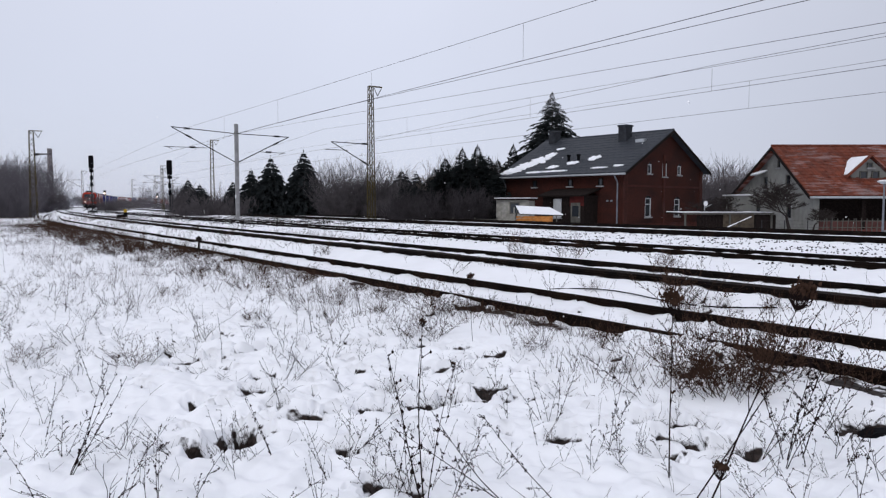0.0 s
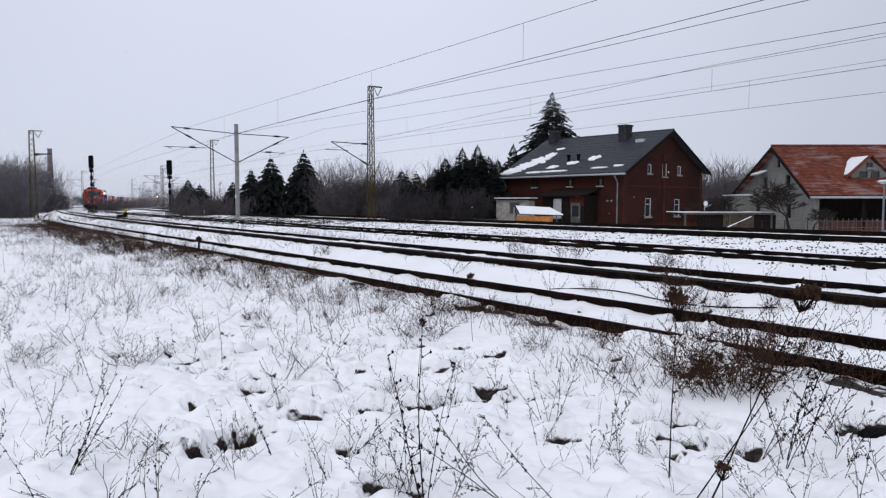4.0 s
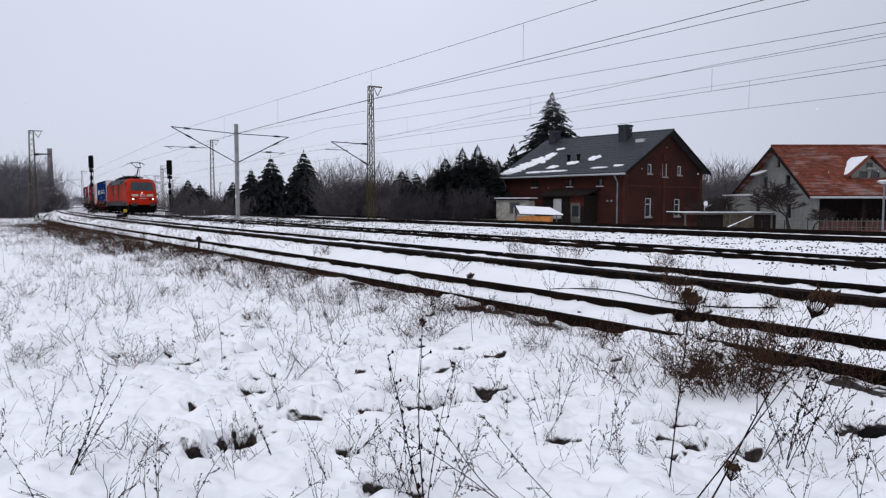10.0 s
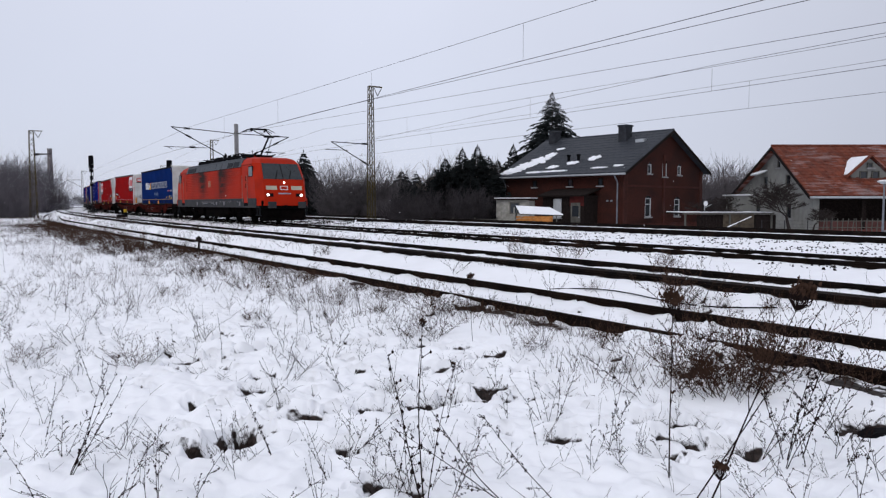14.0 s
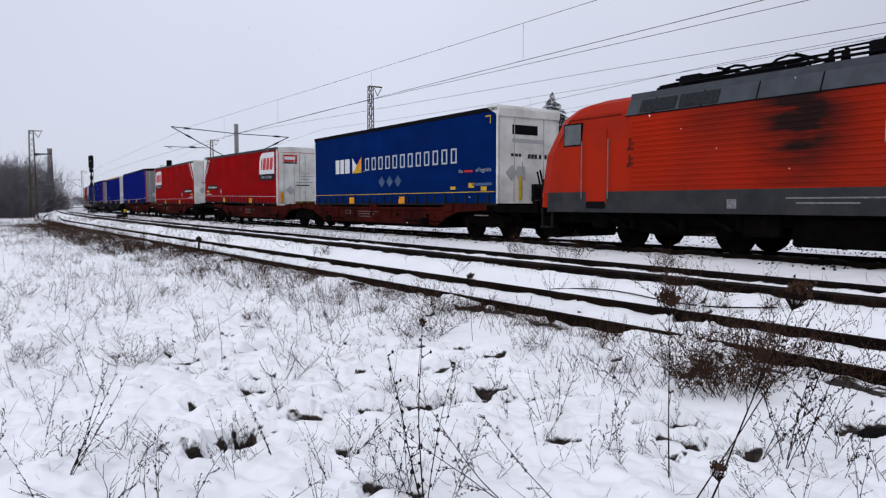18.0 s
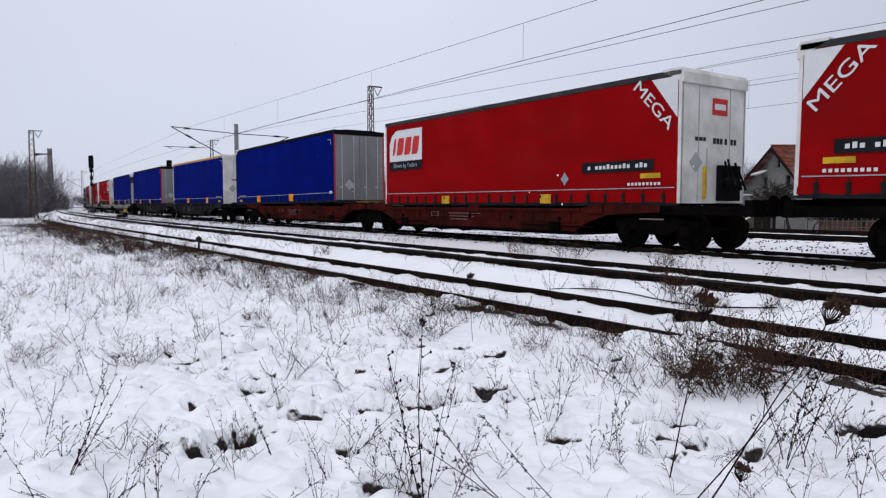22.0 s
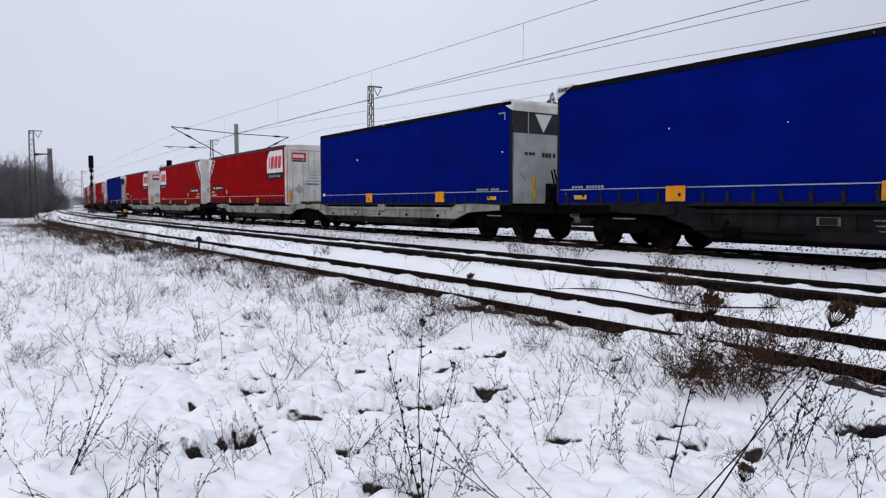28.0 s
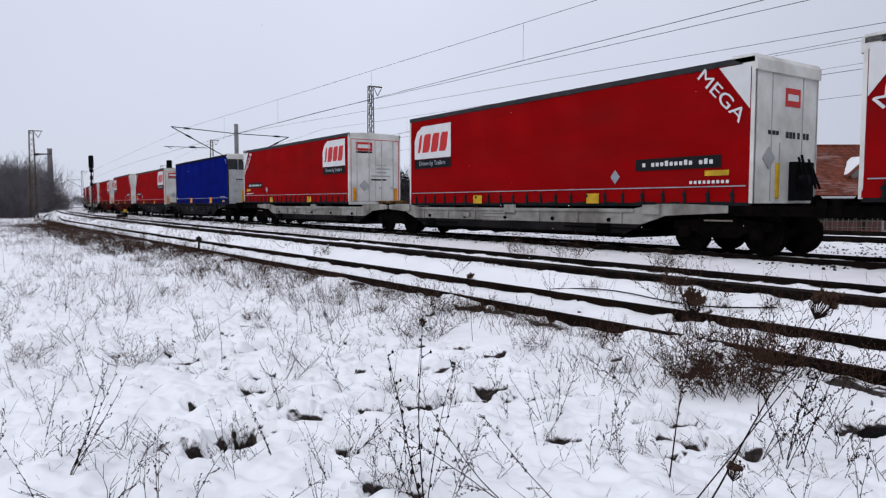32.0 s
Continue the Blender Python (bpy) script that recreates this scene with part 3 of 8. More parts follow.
def build_loco():
    t = thing("locomotive", Matrix(), "bright red electric freight locomotive with grey skirt and lit headlamps", "locomotive")
    def ring(z, grow=0.0):
        x = front_x(z) - 0.0
        return outline(z, x + grow, -LOCO_L - x - grow, half_w(z) + grow, 0.30 + grow * 0.4, 0.55)
    body = part("body", loft(bmesh.new(), [ring(z) for z in (1.43, 2.0, 2.48, 2.9, 3.42, 3.58, 3.68, 3.76, 3.80)]), REDCAB, t)
    part("skirt", loft(bmesh.new(), [[(min(max(x, -LOCO_L + 0.5), -0.5), y, z) for x, y, z in ring(z, 0.005)] for z in (0.90, 1.43)]), LGREY, t, "dark grey side skirt")
    part("nose_sill", loft(bmesh.new(), [outline(z, front_x(z) + 0.006, -0.82, 1.498, 0.30, 0.40) for z in (1.02, 1.43)]), REDCAB, t)
    part("nose_sill", loft(bmesh.new(), [outline(z, -LOCO_L + 0.82, -LOCO_L - front_x(z) - 0.006, 1.498, 0.30, 0.40) for z in (1.02, 1.43)]), REDCAB, t)
    # engine-room sides: ribbed panels
    for y in (-1, 1):
        sp = part("side_panel", B(-15.6, -3.05, y * 1.478, y * 1.502, 1.46, 3.25), RED, t, "ribbed red side panel with soot stains")
        for k in range(14):
            z = 1.55 + k * 0.12
            part("rib", prism(bmesh.new(), [(y * 1.50, z - 0.035), (y * 1.522, z - 0.012), (y * 1.522, z + 0.012), (y * 1.50, z + 0.035)], 0, -15.5, -3.15), RED, sp)
        # doors, rails and cab windows at both ends
        for e, xd in ((1, -2.25), (-1, -LOCO_L + 2.35)):
            d = part("cab_door", B(xd - 0.34, xd + 0.34, y * 1.485, y * 1.500, 1.12, 3.02, bev=0.004), REDCAB, t)
            for xh in (xd - 0.45, xd + 0.45):
                part("handrail", T((xh, y * 1.56, 1.25), (xh, y * 1.56, 2.75), 0.016), HANDRAIL, d)
            part("cab_window_frame", B(xd + e * 0.85 - 0.335, xd + e * 0.85 + 0.335, y * 1.44, y * 1.497, 2.645, 3.245, bev=0.01), INK, t)
            part("cab_window", B(xd + e * 0.85 - 0.30, xd + e * 0.85 + 0.30, y * 1.44, y * 1.505, 2.68, 3.21, bev=0.01), CABGLASS, t, "greyish side window")
            part("step_box", B(xd - 0.32, xd + 0.32, y * 1.492, y * 1.512, 1.0, 1.18), INK, t)
        part("logo_plate", B(-9.82, -9.28, y * 1.52, y * 1.528, 2.22, 2.62), FADED, t, "faded pale logo frame")
        part("logo_field", B(-9.77, -9.33, y * 1.526, y * 1.532, 2.26, 2.58), RED, t)
        for a in (-9.74, -9.53):
            part("logo_shape", B(a, a + 0.17, min(y * 1.53, y * 1.535), max(y * 1.53, y * 1.535), 2.30, 2.54), FADED, t)
        for k, (a, b) in enumerate(((-11.6, -9.4), (-11.4, -10.2), (-7.0, -6.2), (-5.6, -5.2), (-3.9, -3.6))):
            part("stencil", B(a, b, y * 1.494, y * 1.500, 1.22 - 0.1 * (k == 1), 1.25 - 0.1 * (k == 1)), FAINT, t)
    # grey sloped roof edge, vents and roof gear
    for y in (-1, 1):
        part("roof_edge", prism(bmesh.new(), [(y * 1.36, 3.26), (y * 1.495, 3.26), (y * 1.34, 3.66), (y * 1.15, 3.66)], 0, -15.7, -3.15), ROOFGREY, t, "grey sloping roof edge")
        for a in (-4.6, -5.8, -15.3, -14.2):
            part("vent", prism(bmesh.new(), [(y * 1.36, 3.31), (y * 1.495, 3.31), (y * 1.385, 3.61), (y * 1.27, 3.61)], 0, a, a + 1.0), VENTGREY, t)
    for y in (-1, 1):
        # joints of the roof edge, shoulder groove of the cabs, maker's plates
        for a in np.arange(-14.9, -3.3, 1.3):
            part("roof_joint", prism(bmesh.new(), [(y * 1.485, 3.27), (y * 1.500, 3.27), (y * 1.350, 3.65), (y * 1.335, 3.65)], 0, a - 0.015, a + 0.015), INK, t)
        part("eaves_seam", B(-15.7, -3.15, min(y * 1.50, y * 1.522), max(y * 1.50, y * 1.515), 3.245, 3.27), INK, t)
        for x0, x1, x2 in ((-3.1, -1.35, -1.0), (-15.9, -17.65, -18.0)):
            part("cab_groove", T((x0, y * 1.445, 3.34), (x1, y * 1.445, 3.34), 0.014, seg=5), RECESSRED, t)
            part("cab_groove", T((x1, y * 1.445, 3.34), (x2, y * 1.49, 2.75), 0.014, seg=5), RECESSRED, t)
        for x0, z0 in ((-3.0, 2.15), (-3.0, 2.55), (-16.3, 2.15), (-16.3, 2.55)):
            q = part("round_step", prism(bmesh.new(), [(x0 + 0.62, z0 - 0.13), (x0 + 0.86, z0 - 0.13), (x0 + 0.86, z0 + 0.06), (x0 + 0.78, z0 + 0.17), (x0 + 0.70, z0 + 0.17), (x0 + 0.72, z0)], 1, min(y * 1.495, y * 1.507), max(y * 1.495, y * 1.507)), RECESSRED, t)
        for a, w, z0, h in ((-12.9, 0.22, 1.02, 0.2), (-8.2, 0.2, 1.05, 0.2), (-6.6, 0.22, 1.02, 0.22), (-3.5, 0.22, 1.02, 0.22), (-9.3, 0.6, 1.12, 0.03), (-9.3, 0.5, 1.2, 0.03), (-8.8, 0.35, 1.06, 0.03), (-7.4, 0.3, 1.25, 0.03), (-7.4, 0.3, 1.17, 0.03), (-5.2, 0.12, 1.25, 0.06)):
            part("stencil", B(a, a + w, min(y * 1.494, y * 1.501), max(y * 1.494, y * 1.501), z0, z0 + h), FAINT, t)
    part("roof_deck", B(-15.7, -3.15, -1.3, 1.3, 3.66, 3.81), ROOFGREY, t)
    rng = random.Random(3)
    for x in np.arange(-14.8, -5.2, 0.42):
        y = rng.choice((-0.55, -0.2, 0.35))
        part("insulator", T((x, y, 3.84), (x, y, 4.14), 0.085, 0.06, seg=8), INK, t)
        if rng.random() < 0.45:
            part("roof_box", B(x - 0.28, x + 0.28, y - 0.3, y + 0.22, 3.84, 4.06 + rng.random() * 0.14, bev=0.03), INK, t)
    part("bus_bar", T((-15.0, -0.5, 4.14), (-6.3, -0.5, 4.14), 0.028), INK, t)
    part("bus_bar", T((-15.0, 0.3, 4.1), (-6.3, 0.3, 4.1), 0.028), INK, t)
    for x, y, r in ((-5.4, -0.6, 0.28), (-6.3, -0.5, 0.34), (-7.2, -0.6, 0.26), (-12.2, -0.5, 0.3), (-13.4, -0.55, 0.28)):
        arc = [(x - r * 1.6 * math.cos(a), y, 3.95 + r * math.sin(a)) for a in np.linspace(0, math.pi, 7)]
        bm = bmesh.new()
        for a, b in zip(arc, arc[1:]):
            tube(bm, a, b, 0.028, seg=6)
        part("cable_hoop", bm, INK, t)
    for x, h in ((-11.2, 0.36), (-10.9, 0.34), (-10.2, 0.44), (-9.8, 0.40), (-9.45, 0.36), (-8.9, 0.44), (-8.6, 0.62), (-8.45, 0.55), (-7.9, 0.40), (-7.55, 0.44), (-6.4, 0.46), (-5.9, 0.40)):
        bm = bmesh.new()
        for q in range(3):
            tube(bm, (x, -0.72, 3.82 + h * q / 3), (x, -0.72, 3.82 + h * (q + 0.85) / 3), 0.095 - 0.015 * q, 0.075 - 0.015 * q, seg=8)
        part("ribbed_insulator", bm, INK, t)
    part("bus_bar", T((-11.2, -0.72, 4.17), (-7.5, -0.72, 4.22), 0.022), INK, t)
    part("bus_bar", T((-7.5, -0.72, 4.24), (-5.4, -0.6, 4.18), 0.022), INK, t)
    part("roof_pipe", T((-9.0, -0.85, 4.0), (-4.6, -0.85, 4.0), 0.04), INK, t)
    part("roof_pipe", T((-14.5, -0.9, 3.96), (-9.4, -0.9, 3.96), 0.03), INK, t)
    part("aerial", T((-6.0, 0.2, 3.84), (-6.0, 0.2, 4.5), 0.02), INK, t)
    # raised pantograph at the leading end, folded ones behind
    pg = part("pantograph", B(-5.00, -3.2, -0.55, 0.55, 3.94, 4.02), INK, t)
    for y in (-0.5, 0.5):
        for x in (-4.80, -3.4):
            part("insulator", T((x, y, 3.82), (x, y, 3.98), 0.07, seg=8), REDCAB, t)
    part("lower_arm", T((-3.95, 0, 4.0), (-2.45, 0, 5.02), 0.06, 0.05), INK, pg)
    part("control_rod", T((-3.22, 0.15, 3.98), (-2.42, 0.15, 4.9), 0.02), INK, pg)
    for y in (-0.28, 0.28):
        part("upper_arm", T((-2.45, y * 0.7, 5.04), (-4.20, y * 1.6, 5.60), 0.032), INK, pg)
    part("knee", T((-2.45, -0.3, 5.03), (-2.45, 0.3, 5.03), 0.055), INK, pg)
    for y in (-0.42, 0.42):
        part("head_link", T((-4.6, y, 5.52), (-3.85, y, 5.60), 0.022), INK, pg)
        part("spring_box", T((-4.32, y, 5.50), (-4.1, y, 5.66), 0.04), INK, pg)
    part("guide_rod", T((-2.55, 0.05, 4.98), (-4.15, 0.05, 5.48), 0.016), INK, pg)
    part("base_frame", T((-5.1, -0.62, 3.98), (-3.1, -0.62, 4.06), 0.03), INK, pg)
    part("base_frame", T((-5.1, 0.62, 3.98), (-3.1, 0.62, 4.06), 0.03), INK, pg)
    part("main_spring", T((-4.75, -0.2, 4.08), (-3.9, -0.2, 4.22), 0.06), INK, pg)
    for x in (-4.45, -4.0):
        part("contact_strip", T((x, -0.55, 5.64), (x, 0.55, 5.64), 0.03), INK, pg)
        for y in (-1, 1):
            part("horn", T((x, y * 0.55, 5.64), (x, y * 0.95, 5.45), 0.022), INK, pg)
    for x in (-6.7, -12.8, -14.6):
        fp = part("folded_pantograph", B(x - 0.9, x + 0.9, -0.6, 0.6, 3.92, 4.0), INK, t)
        for y in (-0.35, 0.35):
            part("folded_arm", T((x - 1.0, y, 4.06), (x + 1.0, y * 0.6, 4.18), 0.035), INK, fp)
        part("contact_strip", T((x + 0.9, -0.75, 4.2), (x + 0.9, 0.75, 4.2), 0.035), INK, fp)
    # cab fronts
    for e in (1, -1):
        def P(z, y, out):
            x = front_x(z) + out
            return (x if e > 0 else -LOCO_L - x, y, z)
        def slab(y0, y1, z0, z1, out, th, shrink=0.0):
            bm = bmesh.new()
            vs = [bm.verts.new(P(z, y, o)) for o in (out - th, out) for y, z in ((y0, z0), (y1, z0), (y1 - shrink, z1), (y0 + shrink, z1))]
            for q in ((0, 1, 2, 3), (7, 6, 5, 4), (0, 4, 5, 1), (1, 5, 6, 2), (2, 6, 7, 3), (3, 7, 4, 0)):
                bm.faces.new([vs[i] for i in q])
            return bm
        ws = part("windscreen", slab(-1.16, 1.16, 2.50, 3.40, 0.02, 0.06, 0.10), SCREEN, t, "dark raked windscreen")
        part("screen_pillar", slab(-0.02, 0.02, 2.50, 3.38, 0.03, 0.03), INK, ws)
        for y in (-0.45, 0.35):
            part("wiper", T(P(2.52, y, 0.05), P(3.02, y + 0.22, 0.05), 0.018), INK, ws)
        for y in (-1, 1):
            part("pale_panel", slab(min(y * 0.42, y * 1.05), max(y * 0.42, y * 1.05), 1.90, 2.12, 0.018, 0.03), PANEL, t, "pale grey nose panel")
            hl = part("lamp_housing", slab(min(y * 0.66, y * 1.08), max(y * 0.66, y * 1.08), 1.52, 1.70, 0.02, 0.04), INK, t)
            if e > 0:
                c = P(1.61, y * 0.97, 0.02)
                part("headlight", T(c, (c[0] + 0.02, c[1], c[2]), 0.065, seg=14), LAMP, hl, "lit headlight")
        c = P(2.30, 0.0, 0.01)
        if e > 0:
            part("top_headlight", T(c, (c[0] + 0.03, c[1], c[2]), 0.048, seg=14), LAMP, t, "lit upper headlight")
        part("logo_plate", slab(-0.22, 0.22, 1.90, 2.12, 0.02, 0.03), PAINTW, t)
        part("logo_field", slab(-0.185, 0.185, 1.93, 2.09, 0.025, 0.03), REDCAB, t)
        part("number_bar", slab(-0.36, 0.36, 1.66, 1.73, 0.018, 0.02), PALELINE, t)
        xe = 0.0 if e > 0 else -LOCO_L
        part("buffer_beam", B(min(xe - e * 0.6, xe - e * 0.05), max(xe - e * 0.6, xe - e * 0.05), -1.32, 1.32, 0.82, 1.30, bev=0.02), BLACK, t)
        part("snow_plough", B(min(xe - e * 0.7, xe - e * 0.1), max(xe - e * 0.7, xe - e * 0.1), -1.25, 1.25, 0.18, 0.82, bev=0.06), BLACK, t)
        for y in (-0.875, 0.875):
            bf = part("buffer", T((xe - e * 0.05, y, 1.06), (xe + e * 0.34, y, 1.06), 0.10, seg=10), BLACK, t)
            part("buffer_plate", B(min(xe + e * 0.32, xe + e * 0.37), max(xe + e * 0.32, xe + e * 0.37), y - 0.24, y + 0.24, 0.88, 1.24, bev=0.012), LGREY, bf)
        part("coupling_hook", B(min(xe, xe + e * 0.3), max(xe, xe + e * 0.3), -0.06, 0.06, 0.88, 1.04, bev=0.02), BLACK, t)
        for y in (-1.38, 1.38):
            sf = part("step_frame", B(xe - e * 0.45 - 0.22, xe - e * 0.45 - 0.17, y - 0.04, y + 0.04, 0.45, 1.0, bev=0.01), DGREY, t)
            part("step_side", B(xe - e * 0.45 + 0.17, xe - e * 0.45 + 0.22, y - 0.04, y + 0.04, 0.45, 1.0, bev=0.01), DGREY, sf)
            part("tread", B(xe - e * 0.45 - 0.2, xe - e * 0.45 + 0.2, y - 0.1, y + 0.1, 0.45, 0.5), DGREY, sf)
    part("underframe", B(-LOCO_L + 0.6, -0.6, -1.2, 1.2, 0.62, 0.95), BLACK, t)
    part("transformer", B(-11.6, -7.4, -1.25, 1.25, 0.25, 0.85, bev=0.05), BLACK, t)
    for y in (-1, 1):
        for x, w, z0, z1 in ((-7.0, 0.9, 0.45, 0.88), (-12.6, 0.8, 0.42, 0.88), (-2.4, 0.5, 0.5, 0.9), (-16.9, 0.5, 0.5, 0.9)):
            part("equipment_box", B(x, x + w, min(y * 1.12, y * 1.36), max(y * 1.12, y * 1.36), z0, z1, bev=0.03), BLACK, t)
        for x in (-5.85, -4.4, -2.95, -16.05, -14.6, -13.15):
            part("damper", T((x - 0.35, y * 1.30, 0.82), (x + 0.3, y * 1.30, 0.52), 0.05, seg=8), BLACK, t)
            part("spring", T((x + 0.42, y * 1.22, 0.5), (x + 0.42, y * 1.22, 0.9), 0.11, seg=10), BLACK, t)
    for x in (-4.4, -14.6):
        bogie(t, x, 2.9)
    return t


loco = build_loco()


# ---- semi-trailers ----
TL = 13.6


def side_bar(x0, x1, z0, z1, y, material, parent, name="mark", label=""):
    d = 0.004 if y > 0 else -0.004
    return part(name, B(min(x0, x1), max(x0, x1), min(y, y + d), max(y, y + d), z0, z1), material, parent, label)


def bars(rects, y, side):
    """A row of small flat bars (x0, x1, z0, z1) on a side wall."""
    bm = bmesh.new()
    for x0, x1, z0, z1 in rects:
        box(bm, min(x0, x1), max(x0, x1), min(y, y + side * 0.004), max(y, y + side * 0.004), z0, z1)
    return bm


def build_trailer(label, curtain, top, front_leads, livery, end_mat, trim):
    t = thing("semi_trailer", Matrix(), label, "trailer", "semi-trailers on the train")
    HW, Z0 = 1.275, 1.13
    # x runs from 0 (leading end) to -TL; f: the bulkhead's end, r: the doors' end
    f, r = (0.0, -TL) if front_leads else (-TL, 0.0)
    d = 1 if front_leads else -1
    for y in (-1, 1):
        bm = bmesh.new()
        n = 36
        prev = None
        for k in range(n + 1):
            x = -0.06 - (TL - 0.12) * k / n
            w = 0.010 * math.sin(k * 2.3) + 0.006 * math.sin(k * 5.1)
            col = [bm.verts.new((x, y * (HW - 0.01 + c * w), z)) for z, c in ((Z0 + 0.02, 1.6), (Z0 + 0.32, 0.5), (2.4, 0.25), (top - 0.16, 0.1), (top - 0.14, -3))]
            if prev:
                for a in range(4):
                    bm.faces.new((prev[a], col[a], col[a + 1], prev[a + 1]))
            prev = col
        cs = part("curtain_side", bm, curtain, t, smooth=True)
        yy = y * (HW + 0.008)
        side_bar(-0.15, -TL + 0.15, 1.49, 1.515, yy, trim[0], cs, "line")
        me = None
        for k in range(22):
            m = Matrix.Translation((-0.45 - k * 0.605, y * (HW + 0.012), 0))
            if me is None:
                bm = bmesh.new()
                box(bm, -0.014, 0.014, -0.006, 0.006, Z0 - 0.02, 1.46)
                box(bm, -0.035, 0.035, -0.02, 0.02, Z0 + 0.02, Z0 + 0.20)
                box(bm, -0.055, 0.02, -0.026, 0.026, Z0 + 0.16, Z0 + 0.24)
                q = part("strap", bm, DGREY, cs)
                me = q.data
                q.matrix_local = m
            else:
                shared("strap", me, cs, m)
        for k in {"p": (0.28, 0.58), "i": (0.305, 0.67)}.get(livery, (0.365, 0.71) if not front_leads else (0.345, 0.72)):
            up, wide = (0.0, 0.22) if livery != "b" else (0.05, 0.27)
            side_bar(f - d * TL * (1 - k) - wide, f - d * TL * (1 - k) + wide, Z0 + up, Z0 + up + (0.26 if not up else 0.36), y * (HW + 0.03), ORANGE if livery != "i" else YELLOW, t, "side_panel", "yellow-orange lifting panel")
        for x0, x1 in ((0, -0.08), (-TL + 0.08, -TL)):
            part("corner_post", B(min(x0, x1), max(x0, x1), min(y * 1.2, y * 1.28), max(y * 1.2, y * 1.28), Z0, top - 0.03), end_mat if livery != "b" or trim is TRIM_O else DGREY, t)
        part("roof_rail", B(-TL, 0, min(y * 1.2, y * 1.285), max(y * 1.2, y * 1.285), top - 0.14, top, bev=0.015), trim[1], t)
        part("side_beam", B(-TL + 0.05, -0.05, min(y * 1.2, y * 1.262), max(y * 1.2, y * 1.262), Z0 - 0.06, Z0 + 0.04), DGREY, t)
        # livery
        if livery == "i":
            def X(v):
                return r + d * v
            bm = bmesh.new()
            lx = min(X(0.35), X(2.62))
            prism(bm, [(lx, 2.72), (lx + 2.27, 2.72), (lx + 2.27, 3.87), (lx + 0.50, 3.87), (lx + 0.18, 3.70), (lx, 3.38)], 1, min(yy, yy + y * 0.004), max(yy, yy + y * 0.004))
            lg = part("logo_panel", bm, PAINTW, cs, "white logo panel with red shapes")
            y2 = yy + y * 0.006
            for a, b in ((0.27, 0.43), (0.56, 1.00), (1.10, 1.52), (1.62, 2.04)):
                part("logo_shape", prism(bmesh.new(), [(lx + a - 0.04, 2.94), (lx + b - 0.10, 2.94), (lx + b + 0.0, 3.10), (lx + b + 0.08, 3.58), (lx + a + 0.14, 3.58), (lx + a + 0.06, 3.44)], 1, min(y2, y2 + y * 0.004), max(y2, y2 + y * 0.004)), PAINTR, lg)
            strip = side_bar(X(0.35), X(2.62), 2.38, 2.70, yy, DGREY, cs, "slogan_strip", "dark slogan strip")
            if y < 0:
                words("slogan", "Driven by Trailers", 0.225, PALELINE, strip, Matrix.Translation(((X(0.35) + X(2.62)) / 2, y2 - 0.002, 2.55)) @ Matrix.Rotation(radians(90), 4, "X"), "white slogan letters")
            # white corner at the bulkhead end, with slanted word
            def F(v):
                return f - d * v
            bm = bmesh.new()
            prism(bm, [(F(0.1), top - 0.15), (F(0.85), top - 0.15), (F(0.1), top - 1.1)], 1, min(yy, yy + y * 0.004), max(yy, yy + y * 0.004))
            cn = part("corner_field", bm, PAINTW, cs, "white corner triangle")
            if y < 0:
                ang = math.degrees(math.atan2(-0.95, 0.92)) if front_leads else math.degrees(math.atan2(0.95, 0.92))
                cx = F(0.80)
                words("word", "MEGA", 0.40, PAINTW, cs, Matrix.Translation((cx, y2, top - 0.74)) @ Matrix.Rotation(radians(-ang), 4, "Y") @ Matrix.Rotation(radians(90), 4, "X") @ Matrix.Diagonal((1.45, 1, 1, 1)), "slanted white word")
            st = side_bar(F(0.75), F(3.1), 1.92, 2.20, yy, DGREY, cs, "address_strip", "dark strip with white lettering")
            part("lettering_bar", bars([(F(0.95) - d * 0.132 * k, F(0.95) - d * (0.132 * k + 0.085), 2.01, 2.10 + 0.03 * (k % 4 == 1)) for k in range(15) if k not in (3, 13)], y2, y), PAINTW, st)
            part("diamond_mark", prism(bmesh.new(), [(F(3.75), 1.62), (F(3.60), 1.80), (F(3.75), 1.98), (F(3.90), 1.80)], 1, min(yy, yy + y * 0.004), max(yy, yy + y * 0.004)), PALELINE, cs)
            side_bar(F(0.55), F(1.15), 1.74, 1.86, yy, YELLOW, cs, "plate")
            part("lettering_bar", bars([(F(0.55) - d * 0.115 * k, F(0.55) - d * (0.115 * k + 0.07), 1.57, 1.64) for k in range(9)], yy, y), PAINTW, cs)
        elif livery == "p":
            y2 = yy
            x = -11.35
            for wdt in (0.36, 0.34, 0.44):
                side_bar(x, x + wdt, 2.42, 3.02, y2, PAINTW, cs, "letter_block")
                x += wdt + 0.10
            fl = side_bar(-9.75, -8.95, 2.40, 3.05, y2, PAINTW, cs, "flag", "four-coloured square emblem")
            for tri, mt in ((((-9.75, 3.05), (-8.95, 3.05), (-9.35, 2.72)), BLUE), (((-8.95, 3.05), (-8.95, 2.40), (-9.35, 2.72)), ORANGE), (((-9.75, 2.40), (-8.95, 2.40), (-9.35, 2.72)), YELLOW)):
                part("flag_field", prism(bmesh.new(), list(tri), 1, min(y2 + y * 0.004, y2 + y * 0.008), max(y2 + y * 0.004, y2 + y * 0.008)), mt, fl)
